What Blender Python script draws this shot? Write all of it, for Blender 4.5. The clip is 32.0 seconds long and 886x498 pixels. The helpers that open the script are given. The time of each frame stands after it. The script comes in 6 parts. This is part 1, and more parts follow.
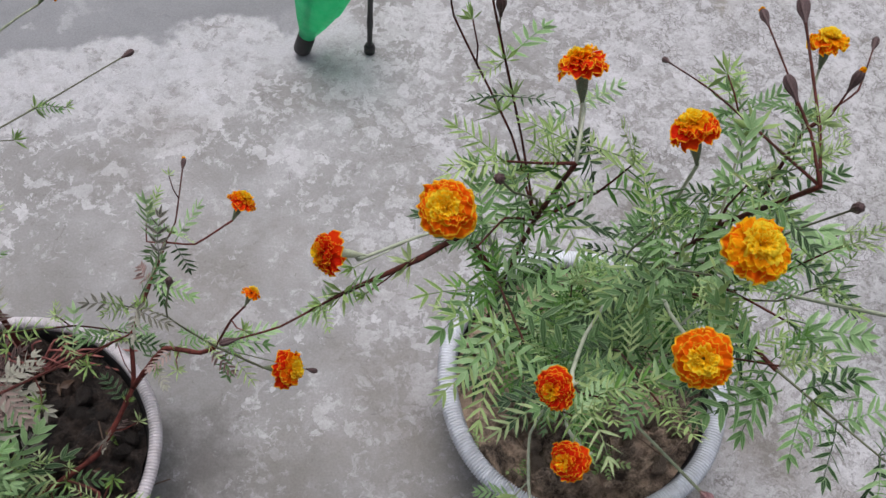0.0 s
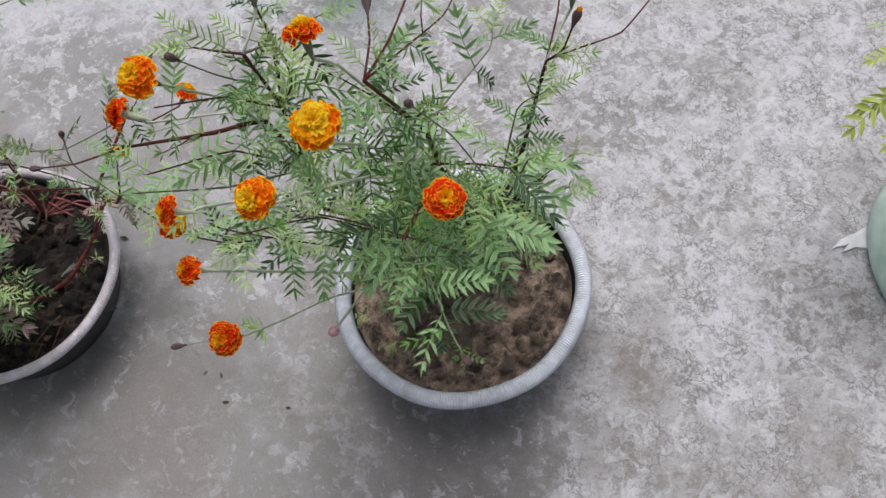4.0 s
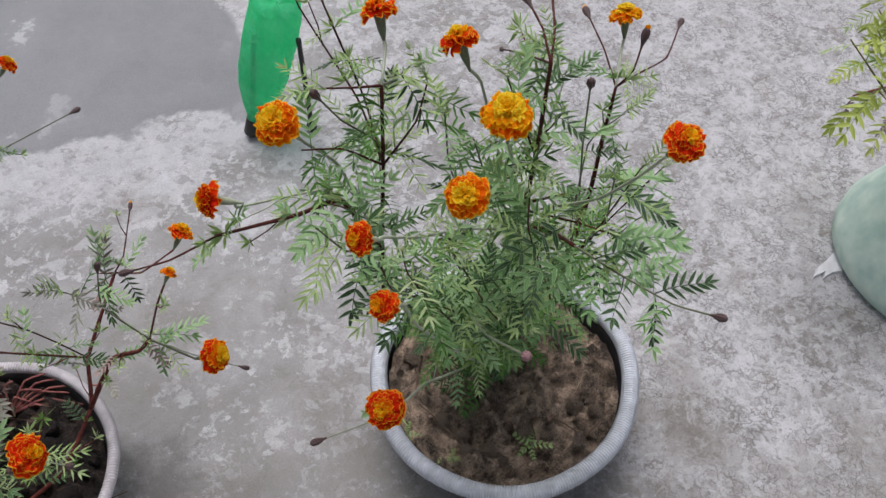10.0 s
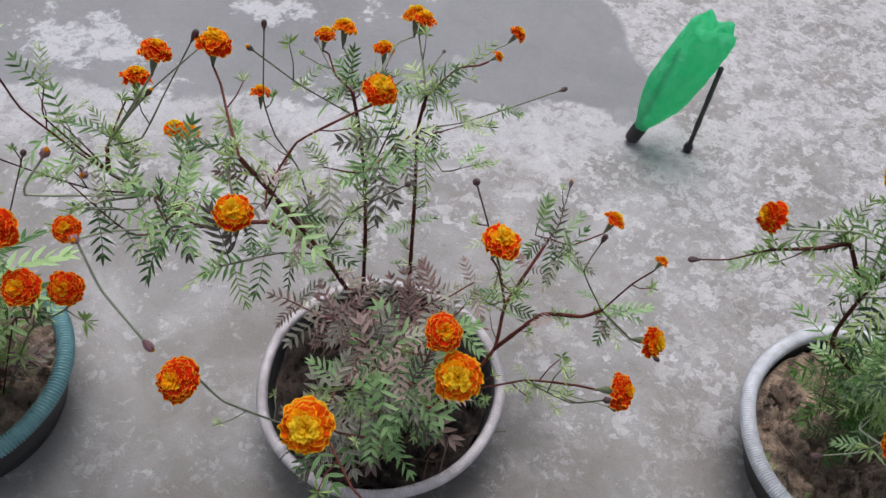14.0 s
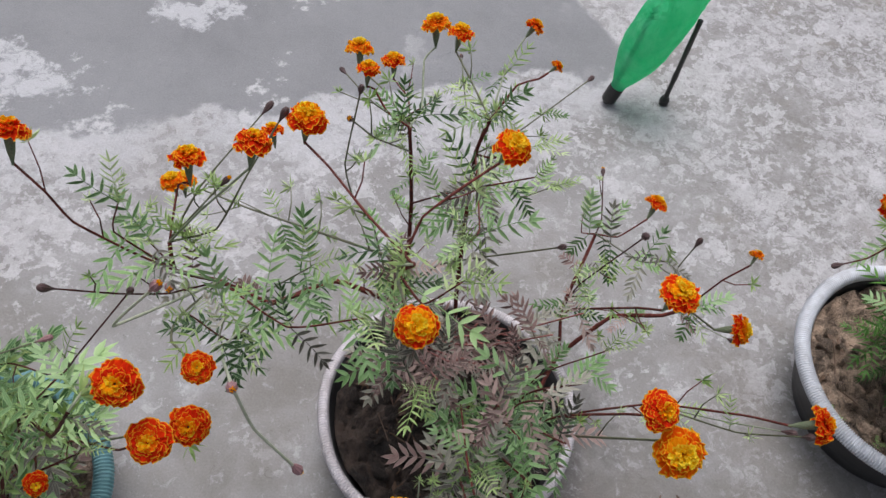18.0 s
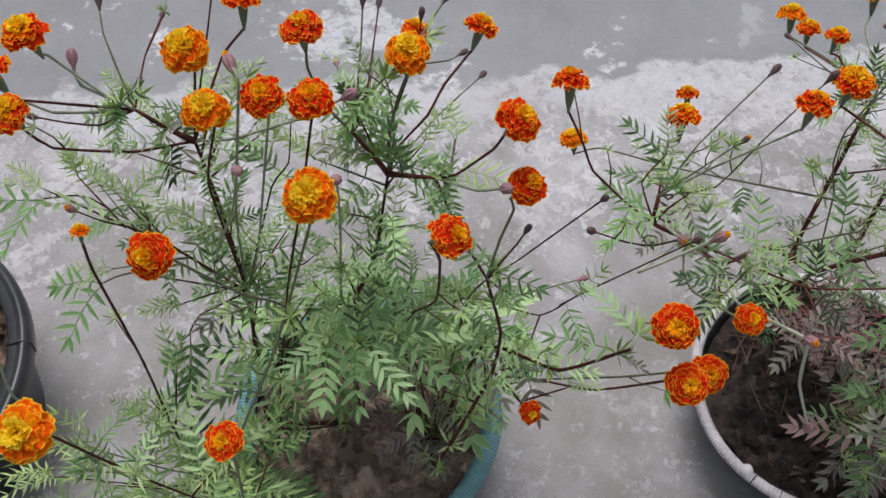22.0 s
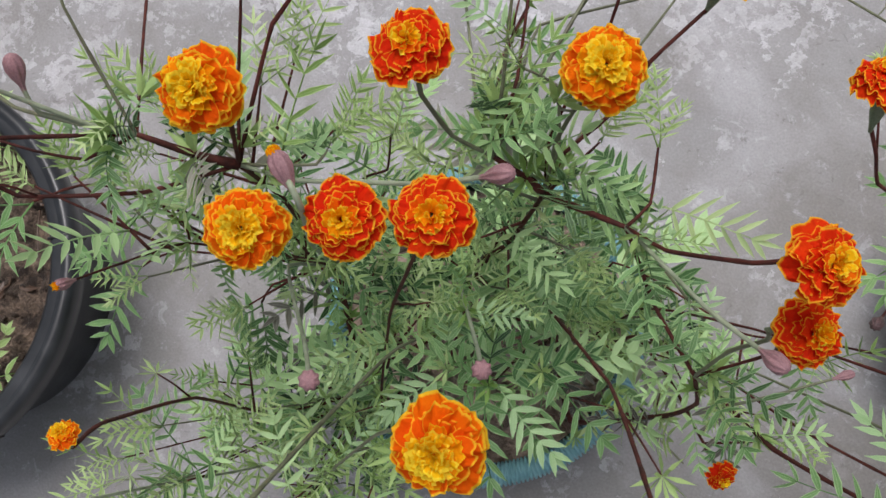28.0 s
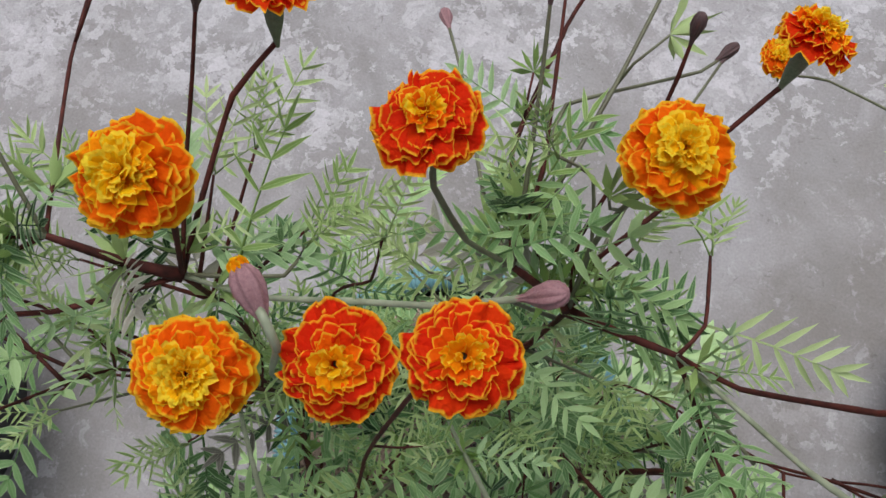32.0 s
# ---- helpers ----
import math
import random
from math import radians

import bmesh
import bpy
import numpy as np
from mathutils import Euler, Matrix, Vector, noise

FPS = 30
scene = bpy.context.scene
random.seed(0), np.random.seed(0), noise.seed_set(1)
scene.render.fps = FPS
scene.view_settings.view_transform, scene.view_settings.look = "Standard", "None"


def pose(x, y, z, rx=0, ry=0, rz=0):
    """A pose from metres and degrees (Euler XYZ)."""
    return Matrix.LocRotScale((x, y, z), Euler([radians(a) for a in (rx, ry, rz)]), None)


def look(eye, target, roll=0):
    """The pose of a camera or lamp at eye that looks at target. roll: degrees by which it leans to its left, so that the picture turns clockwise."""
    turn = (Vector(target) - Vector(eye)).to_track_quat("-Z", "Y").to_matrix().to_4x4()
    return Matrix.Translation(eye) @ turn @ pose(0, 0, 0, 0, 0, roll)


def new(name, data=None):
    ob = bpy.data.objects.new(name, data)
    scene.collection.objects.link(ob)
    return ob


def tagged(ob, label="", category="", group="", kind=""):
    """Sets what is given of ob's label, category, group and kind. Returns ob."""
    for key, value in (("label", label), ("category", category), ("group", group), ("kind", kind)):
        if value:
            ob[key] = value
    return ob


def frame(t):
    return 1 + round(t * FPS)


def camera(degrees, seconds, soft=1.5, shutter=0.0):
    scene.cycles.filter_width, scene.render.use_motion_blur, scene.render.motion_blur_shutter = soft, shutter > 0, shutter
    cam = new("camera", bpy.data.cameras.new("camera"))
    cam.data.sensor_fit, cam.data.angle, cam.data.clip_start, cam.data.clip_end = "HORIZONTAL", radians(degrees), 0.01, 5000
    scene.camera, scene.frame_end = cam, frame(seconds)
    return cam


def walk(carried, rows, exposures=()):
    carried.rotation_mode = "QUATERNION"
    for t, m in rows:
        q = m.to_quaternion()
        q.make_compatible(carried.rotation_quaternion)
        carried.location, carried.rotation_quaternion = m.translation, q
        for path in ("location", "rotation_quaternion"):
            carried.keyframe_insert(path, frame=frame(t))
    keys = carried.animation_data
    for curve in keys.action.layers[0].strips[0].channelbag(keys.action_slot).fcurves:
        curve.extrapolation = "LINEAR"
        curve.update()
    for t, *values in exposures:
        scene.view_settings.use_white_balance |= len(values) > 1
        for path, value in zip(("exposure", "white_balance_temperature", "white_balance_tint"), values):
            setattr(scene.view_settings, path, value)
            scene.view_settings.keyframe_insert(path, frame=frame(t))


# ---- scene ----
cam = camera(53.6, 32.0)
METRES, EYE, TILT, LEAN, TURN = 4.3, 1.42, -61.84, -3.41, 0.0
ROWS = [
    (0.0, -0.0005, -0.0001, 0.0021, -0.26, -0.60, -0.10),
    (0.5, 0.0140, 0.0209, -0.0020, -1.06, -3.35, 2.20),
    (1.0, 0.0294, 0.0020, -0.0165, -0.59, -4.56, 4.89),
    (1.5, 0.0489, -0.0276, -0.0333, 2.03, 0.07, -2.26),
    (2.0, 0.0732, -0.0386, -0.0329, 6.18, 0.34, -2.18),
    (2.5, 0.1069, -0.0386, -0.0159, 10.06, -3.80, -6.59),
    (4.5, 0.1206, -0.0327, -0.0040, 13.31, -4.62, -7.09),
    (5.0, 0.1040, -0.0281, 0.0049, 12.83, -3.84, -6.02),
    (5.5, 0.0814, -0.0141, 0.0165, 11.48, -4.69, -4.60),
    (6.0, 0.0707, -0.0030, 0.0202, 6.99, -7.01, -2.79),
    (6.5, 0.0612, 0.0018, 0.0192, 3.33, -4.66, -5.68),
    (7.0, 0.0548, 0.0013, 0.0168, 4.06, -4.06, -6.92),
    (7.5, 0.0503, 0.0066, 0.0133, 2.56, -4.42, -6.93),
    (8.0, 0.0469, 0.0150, 0.0100, 3.35, -1.05, -6.81),
    (8.5, 0.0475, 0.0109, -0.0029, 3.36, 3.66, -7.01),
    (9.0, 0.0523, -0.0033, -0.0221, 3.51, 4.73, -5.72),
    (9.5, 0.0522, -0.0174, -0.0420, 3.30, 6.19, -2.34),
    (10.0, 0.0377, -0.0326, -0.0540, 1.76, 9.33, 5.12),
    (10.5, 0.0329, -0.0463, -0.0615, -2.92, 11.32, 9.47),
    (11.0, 0.0302, -0.0556, -0.0622, -0.16, 12.47, 5.52),
    (11.5, 0.0295, -0.0495, -0.0597, 0.59, 11.71, 3.46),
    (12.0, 0.0215, -0.0543, -0.0628, 2.11, 10.89, 0.38),
    (12.5, 0.0050, -0.0623, -0.0705, 4.45, 10.95, -3.21),
    (13.0, -0.0238, -0.0751, -0.0855, 7.10, 10.57, -9.49),
    (13.5, -0.0392, -0.0782, -0.0826, 8.45, 9.89, -11.84),
    (14.0, -0.0663, -0.0691, -0.0680, 8.49, 8.99, -13.08),
    (14.5, -0.0841, -0.0622, -0.0547, 7.42, 6.31, -10.06),
    (15.0, -0.0955, -0.0628, -0.0501, 8.05, 5.12, -9.69),
    (15.5, -0.1039, -0.0632, -0.0469, 8.18, 5.69, -9.05),
    (17.5, -0.1576, -0.0599, -0.0425, -0.81, 5.78, -0.64),
    (18.0, -0.1435, -0.0604, -0.0411, 0.99, 5.54, -2.39),
    (18.5, -0.1277, -0.0615, -0.0404, 3.91, 5.26, -5.26),
    (19.0, -0.1244, -0.0621, -0.0397, 8.77, 4.60, -5.13),
    (19.5, -0.1286, -0.0635, -0.0415, 10.47, 4.65, -4.64),
    (20.0, -0.1505, -0.0665, -0.0422, 11.12, 4.89, -4.07),
    (20.5, -0.1819, -0.0663, -0.0438, 10.86, 4.68, -3.94),
    (21.0, -0.2064, -0.0678, -0.0473, 10.98, 3.68, -5.33),
    (21.5, -0.2231, -0.0716, -0.0508, 10.95, 3.14, -6.98),
    (22.0, -0.2323, -0.0767, -0.0536, 10.83, 2.70, -7.67),
    (22.5, -0.2443, -0.0783, -0.0514, 10.55, 2.72, -9.85),
    (23.0, -0.2669, -0.0732, -0.0431, 10.05, 1.32, -11.03),
    (23.5, -0.2874, -0.0672, -0.0334, 9.39, -2.47, -8.74),
    (24.0, -0.2917, -0.0606, -0.0240, 9.95, -9.56, -9.30),
    (24.5, -0.2962, -0.0652, -0.0208, 9.25, -7.80, -6.38),
    (25.0, -0.3018, -0.0631, -0.0261, 5.79, -4.07, -0.20),
    (25.5, -0.3010, -0.0559, -0.0133, 3.39, -5.83, -1.00),
    (27.5, -0.2795, -0.0093, 0.0128, 18.34, -18.98, -12.56),
    (28.0, -0.2749, 0.0039, 0.0138, 16.34, -20.71, -7.56),
    (28.5, -0.2752, 0.0115, 0.0135, 15.04, -19.08, -5.95),
    (29.0, -0.2800, 0.0218, 0.0116, 14.66, -19.43, -6.43),
    (29.5, -0.2840, 0.0315, 0.0150, 14.68, -21.84, -6.44),
    (30.0, -0.2882, 0.0380, 0.0114, 14.45, -22.09, -7.05),
    (30.5, -0.2894, 0.0426, 0.0029, 14.81, -20.25, -9.48),
    (31.0, -0.2875, 0.0331, -0.0023, 13.35, -18.03, -10.46),
    (31.5, -0.2873, 0.0311, -0.0022, 13.10, -14.74, -9.64),
    (32.0, -0.2895, 0.0298, 0.0069, 12.62, -13.93, -8.83),
]
walk(cam, [(t, pose(0, 0, EYE, TILT, LEAN, TURN) @ pose(METRES * x, METRES * y, METRES * z, 90 + pitch, roll, yaw)) for t, x, y, z, yaw, pitch, roll in ROWS], exposures=[(0, -0.09), (1, 0.08), (2, 0.08), (5, -0.03), (8, -0.1), (10, -0.12), (12, -0.17), (13, -0.05), (15, -0.05), (18, -0.06), (22, 0), (25, -0.02), (28, 0.04), (30, 0.03), (31, 0.0), (32, -0.11)])

# ---- sky and daylight: bright overcast ----
world = bpy.data.worlds.new("overcast_sky")
scene.world = world
world.use_nodes = True
wn = world.node_tree
sky = wn.nodes.new("ShaderNodeTexSky")
sky.sky_type, sky.sun_disc = "NISHITA", False
sky.sun_elevation, sky.sun_rotation = radians(71), radians(-12)
sky.air_density, sky.dust_density, sky.ozone_density = 1.0, 5.0, 0.85
haze = wn.nodes.new("ShaderNodeHueSaturation")
haze.inputs["Saturation"].default_value = 0.52
wn.links.new(sky.outputs["Color"], haze.inputs["Color"])
wn.links.new(haze.outputs["Color"], wn.nodes["Background"].inputs["Color"])
wn.nodes["Background"].inputs["Strength"].default_value = 0.122

sun_data = bpy.data.lights.new("sun", "SUN")
sun_data.energy, sun_data.angle, sun_data.color = 2.02, radians(30), (0.968, 0.945, 1.0)
sun = new("sun", sun_data)
sun.matrix_world = look((-0.25, 1.2, 3.6), (0, 0, 0))


# ---- materials ----
def material(name, rough=0.6, metal=0.0):
    m = bpy.data.materials.new(name)
    m.use_nodes = True
    b = m.node_tree.nodes["Principled BSDF"]
    b.inputs["Roughness"].default_value, b.inputs["Metallic"].default_value = rough, metal
    return m, m.node_tree, b


def node(nt, kind, **values):
    n = nt.nodes.new(kind)
    for key, v in values.items():
        n.inputs[key].default_value = v
    return n


def noise_tex(nt, vec, scale, detail=4.0, rough=0.55, distort=0.0):
    n = node(nt, "ShaderNodeTexNoise", Scale=scale, Detail=detail, Roughness=rough, Distortion=distort)
    if vec is not None:
        nt.links.new(vec, n.inputs["Vector"])
    return n.outputs["Fac"]


def ramp(nt, fac, *stops):
    r = nt.nodes.new("ShaderNodeValToRGB")
    els = r.color_ramp.elements
    while len(els) < len(stops):
        els.new(0.5)
    for e, (p, c) in zip(els, stops):
        e.position = p
        e.color = (*c, 1.0) if isinstance(c, tuple) else (c, c, c, 1.0)
    nt.links.new(fac, r.inputs["Fac"])
    return r.outputs["Color"]


def mix(nt, fac, a, b, kind="MIX"):
    n = nt.nodes.new("ShaderNodeMix")
    n.data_type, n.blend_type = "RGBA", kind
    for sock, v in ((n.inputs[0], fac), (n.inputs[6], a), (n.inputs[7], b)):
        if isinstance(v, bpy.types.NodeSocket):
            nt.links.new(v, sock)
        else:
            sock.default_value = v if isinstance(v, float) else (*v, 1.0)
    return n.outputs[2]


def calc(nt, op, a, b=0.0):
    n = nt.nodes.new("ShaderNodeMath")
    n.operation = op
    for sock, v in zip(n.inputs, (a, b)):
        if isinstance(v, bpy.types.NodeSocket):
            nt.links.new(v, sock)
        else:
            sock.default_value = v
    return n.outputs[0]


def bump(nt, b, height, strength, distance):
    n = node(nt, "ShaderNodeBump", Strength=strength, Distance=distance)
    nt.links.new(height, n.inputs["Height"])
    nt.links.new(n.outputs["Normal"], b.inputs["Normal"])


def position(nt):
    return nt.nodes.new("ShaderNodeNewGeometry").outputs["Position"]


def local(nt):
    return nt.nodes.new("ShaderNodeTexCoord").outputs["Object"]


def chance(nt):
    return nt.nodes.new("ShaderNodeObjectInfo").outputs["Random"]


def plain(name, dark, light, rough, scale=80.0, relief=0.3, depth=0.001, metal=0.0):
    """Colour between two tones by grain and by stains, varied a little from thing to thing, with fine relief."""
    m, nt, b = material(name, rough, metal)
    v = local(nt)
    fine, broad = noise_tex(nt, v, scale, 5.0), noise_tex(nt, v, scale * 0.13, 3.0)
    f = calc(nt, "ADD", calc(nt, "MULTIPLY", fine, 0.6), calc(nt, "MULTIPLY", broad, 0.4))
    col = ramp(nt, f, (0.32, dark), (0.68, light))
    nt.links.new(col, b.inputs["Base Color"])
    nt.links.new(calc(nt, "ADD", calc(nt, "MULTIPLY", fine, 0.25), rough - 0.12), b.inputs["Roughness"])
    bump(nt, b, fine, relief, depth)
    return m


def leaf_material(name, dark, light, edge):
    m, nt, b = material(name, 0.40)
    b.inputs["Specular IOR Level"].default_value = 0.34
    v = local(nt)
    f = calc(nt, "ADD", calc(nt, "MULTIPLY", chance(nt), 0.65), calc(nt, "MULTIPLY", noise_tex(nt, v, 160.0, 3.0), 0.35))
    col = ramp(nt, f, (0.24, dark), (0.6, light), (0.95, edge))
    uv = nt.nodes.new("ShaderNodeUVMap")
    sep = nt.nodes.new("ShaderNodeSeparateXYZ")
    nt.links.new(uv.outputs[0], sep.inputs[0])
    across = calc(nt, "ABSOLUTE", calc(nt, "SUBTRACT", calc(nt, "MULTIPLY", sep.outputs[0], 2.0), 1.0))
    col = mix(nt, ramp(nt, across, (0.0, 0.35), (0.14, 0.0), (0.62, 0.0), (0.9, 0.55)), col, edge)
    nt.links.new(col, b.inputs["Base Color"])
    bump(nt, b, noise_tex(nt, v, 700.0, 2.0), 0.3, 0.0006)
    t = nt.nodes.new("ShaderNodeBsdfTranslucent")
    nt.links.new(col, t.inputs["Color"])
    s = node(nt, "ShaderNodeMixShader", Fac=0.27)
    nt.links.new(b.outputs[0], s.inputs[1])
    nt.links.new(t.outputs[0], s.inputs[2])
    nt.links.new(s.outputs[0], nt.nodes["Material Output"].inputs["Surface"])
    return m


def petal_material(name, body, middle, rim, start):
    """Petal: dark body, a paler flush and a golden rim, by the petal's own across and along coordinates."""
    m, nt, b = material(name, 0.75)
    b.inputs["Specular IOR Level"].default_value = 0.08
    uv = nt.nodes.new("ShaderNodeUVMap")
    sep = nt.nodes.new("ShaderNodeSeparateXYZ")
    nt.links.new(uv.outputs[0], sep.inputs[0])
    across = calc(nt, "ABSOLUTE", calc(nt, "SUBTRACT", calc(nt, "MULTIPLY", sep.outputs[0], 2.0), 1.0))
    edge = calc(nt, "MAXIMUM", calc(nt, "MULTIPLY", across, 0.97), sep.outputs[1])
    v = local(nt)
    edge = calc(nt, "ADD", edge, calc(nt, "MULTIPLY", calc(nt, "SUBTRACT", noise_tex(nt, v, 9.0, 2.0), 0.5), 0.07))
    streak = noise_tex(nt, v, 7.0, 4.0)
    tone = mix(nt, calc(nt, "ADD", calc(nt, "MULTIPLY", chance(nt), 0.5), calc(nt, "MULTIPLY", streak, 0.4)), body, middle)
    col = mix(nt, ramp(nt, edge, (start, 0.0), (min(start + 0.05, 0.999), 1.0)), tone, rim)
    nt.links.new(col, b.inputs["Base Color"])
    bump(nt, b, streak, 0.4, 0.03)
    t = nt.nodes.new("ShaderNodeBsdfTranslucent")
    nt.links.new(col, t.inputs["Color"])
    s = node(nt, "ShaderNodeMixShader", Fac=0.48)
    nt.links.new(b.outputs[0], s.inputs[1])
    nt.links.new(t.outputs[0], s.inputs[2])
    nt.links.new(s.outputs[0], nt.nodes["Material Output"].inputs["Surface"])
    return m


def ground_material():
    """Weathered cement floor: grey body with pale clouds, a crust of lime broken into flakes, and an older smooth screed beyond a ragged line."""
    m, nt, b = material("weathered_cement", 0.8)
    p = position(nt)
    sep = nt.nodes.new("ShaderNodeSeparateXYZ")
    nt.links.new(p, sep.inputs[0])
    x, y = sep.outputs[0], sep.outputs[1]

    def warped(scale, amount, detail=4.0):
        w = node(nt, "ShaderNodeTexNoise", Scale=scale, Detail=detail, Roughness=0.65)
        nt.links.new(p, w.inputs["Vector"])
        v = nt.nodes.new("ShaderNodeVectorMath")
        v.operation = "MULTIPLY_ADD"
        nt.links.new(w.outputs["Color"], v.inputs[0])
        v.inputs[1].default_value = (amount, amount, amount)
        nt.links.new(p, v.inputs[2])
        return v.outputs[0]

    def cells(vec, scale, feature):
        v = node(nt, "ShaderNodeTexVoronoi", Scale=scale)
        v.feature = feature
        nt.links.new(vec, v.inputs["Vector"])
        return v.outputs["Distance" if feature == "DISTANCE_TO_EDGE" else "Color"]

    def plus(a, c, k=1.0):
        return calc(nt, "ADD", a, calc(nt, "MULTIPLY", c, k) if k != 1.0 else c)

    big, mid = noise_tex(nt, p, 1.6, 4.0), noise_tex(nt, p, 6.5, 5.0, 0.6)
    fine, grit = noise_tex(nt, p, 42.0, 6.0, 0.7, 0.5), noise_tex(nt, p, 260.0, 3.0)
    chips = noise_tex(nt, p, 27.0, 9.0, 0.72, 0.8)
    body = ramp(nt, plus(calc(nt, "MULTIPLY", mid, 0.6), big, 0.4), (0.3, (0.215, 0.208, 0.203)), (0.5, (0.268, 0.263, 0.262)), (0.7, (0.335, 0.331, 0.336)))
    # soft pale clouds, a hand to a foot wide
    cloud = ramp(nt, plus(noise_tex(nt, p, 4.2, 7.0, 0.62, 0.6), fine, 0.12), (0.52, 0.0), (0.66, 0.62))
    col = mix(nt, cloud, body, (0.425, 0.421, 0.436))
    # lime crust: thick on the side with no pots and along the screed
    side = ramp(nt, plus(calc(nt, "MULTIPLY", x, 0.5), big, 0.9), (0.25, 0.0), (0.82, 1.0))
    edge = plus(calc(nt, "SUBTRACT", y, calc(nt, "MULTIPLY", x, 0.24)), calc(nt, "SUBTRACT", mid, 0.5), 0.31)
    strip = ramp(nt, calc(nt, "SUBTRACT", edge, 0.5), (0.25, 0.0), (0.72, 0.6))
    beyond = calc(nt, "SUBTRACT", edge, 0.8)
    crust = calc(nt, "MAXIMUM", side, strip)
    bent = warped(30.0, 0.045)
    flake, gap = cells(bent, 52.0, "F1"), cells(bent, 52.0, "DISTANCE_TO_EDGE")
    bent2 = warped(60.0, 0.028)
    small, small_gap = cells(bent2, 120.0, "F1"), cells(bent2, 120.0, "DISTANCE_TO_EDGE")
    flake_tone, small_tone = nt.nodes.new("ShaderNodeSeparateColor"), nt.nodes.new("ShaderNodeSeparateColor")
    nt.links.new(flake, flake_tone.inputs[0])
    nt.links.new(small, small_tone.inputs[0])
    cover = plus(plus(calc(nt, "MULTIPLY", flake_tone.outputs[0], 0.30), small_tone.outputs[0], 0.14), plus(calc(nt, "MULTIPLY", calc(nt, "SUBTRACT", noise_tex(nt, p, 6.0, 7.0, 0.66), 0.17), 1.5), crust, 0.34))
    flake_at = ramp(nt, cover, (0.86, 0.0), (0.93, 1.0))
    flake_col = ramp(nt, plus(calc(nt, "MULTIPLY", flake_tone.outputs[1], 0.5), mid, 0.5), (0.25, (0.39, 0.385, 0.395)), (0.75, (0.53, 0.525, 0.545)))
    under = ramp(nt, plus(noise_tex(nt, p, 70.0, 5.0, 0.62, 0.4), mid, 0.3), (0.56, (0.20, 0.19, 0.178)), (0.74, (0.36, 0.352, 0.352)))
    col = mix(nt, calc(nt, "MULTIPLY", side, 0.7), col, under)
    col = mix(nt, calc(nt, "MULTIPLY", flake_at, 0.85), col, flake_col)
    # the crust crumbles at the rims of its flakes
    crumble = ramp(nt, plus(noise_tex(nt, p, 95.0, 4.0, 0.6, 0.6), gap, -0.5), (0.30, 0.0), (0.36, 1.0))
    col = mix(nt, calc(nt, "MULTIPLY", calc(nt, "SUBTRACT", 1.0, crumble), calc(nt, "MULTIPLY", crust, 0.55)), col, (0.20, 0.192, 0.184))
    lines = calc(nt, "MAXIMUM", ramp(nt, gap, (0.02, 1.0), (0.085, 0.0)), calc(nt, "MULTIPLY", ramp(nt, small_gap, (0.02, 0.7), (0.10, 0.0)), ramp(nt, small_tone.outputs[1], (0.4, 0.0), (0.6, 1.0))))
    broken = ramp(nt, plus(noise_tex(nt, p, 13.0, 5.0, 0.6), side, 0.12), (0.54, 0.0), (0.68, 0.9))
    line = calc(nt, "MULTIPLY", lines, calc(nt, "MULTIPLY", broken, ramp(nt, side, (0.15, 0.06), (0.7, 1.0))))
    col = mix(nt, line, col, (0.165, 0.155, 0.148))
    # crumbs of lime and small pits
    crumb = calc(nt, "MULTIPLY", ramp(nt, plus(chips, plus(crust, cloud), 0.06), (0.60, 0.0), (0.64, 1.0)), 0.5)
    crumb = calc(nt, "MULTIPLY", crumb, plus(0.8, crust, 0.5))
    col = mix(nt, crumb, col, (0.53, 0.527, 0.545))
    pit_at = ramp(nt, plus(noise_tex(nt, p, 44.0, 8.0, 0.7, 1.2), crust, -0.03), (0.335, 0.6), (0.375, 0.0))
    col = mix(nt, pit_at, col, (0.17, 0.163, 0.156))
    # ochre stains between the flakes
    stain = calc(nt, "MULTIPLY", ramp(nt, noise_tex(nt, p, 9.0, 5.0, 0.6), (0.56, 0.0), (0.68, 0.55)), side)
    col = mix(nt, calc(nt, "MULTIPLY", stain, calc(nt, "SUBTRACT", 1.0, calc(nt, "MULTIPLY", flake_at, 0.7))), col, (0.27, 0.245, 0.20))
    # the older screed: smooth and darker, past a ragged line
    far = ramp(nt, beyond, (0.525, 0.0), (0.546, 1.0))
    right = ramp(nt, plus(plus(x, y, 0.55), mid, 0.085), (0.642, 1.0), (0.660, 0.0))
    screed_at = calc(nt, "MULTIPLY", far, right)
    froth = ramp(nt, beyond, (0.32, 0.0), (0.48, 0.8), (0.525, 0.8), (0.556, 0.0))
    froth = calc(nt, "MULTIPLY", calc(nt, "MULTIPLY", froth, right), ramp(nt, plus(fine, mid, 0.5), (0.58, 0.0), (0.80, 1.0)))
    splash = calc(nt, "MULTIPLY", ramp(nt, plus(noise_tex(nt, p, 6.4, 6.0, 0.62), fine, 0.22), (0.715, 0.0), (0.765, 1.0)), ramp(nt, calc(nt, "ADD", x, 1.5), (0.55, 1.0), (0.9, 0.12)))
    screed = mix(nt, splash, ramp(nt, plus(calc(nt, "MULTIPLY", big, 0.6), mid, 0.4), (0.3, (0.195, 0.198, 0.208)), (0.7, (0.262, 0.266, 0.279))), (0.50, 0.50, 0.515))
    col = mix(nt, screed_at, col, screed)
    col = mix(nt, froth, col, (0.45, 0.453, 0.474))
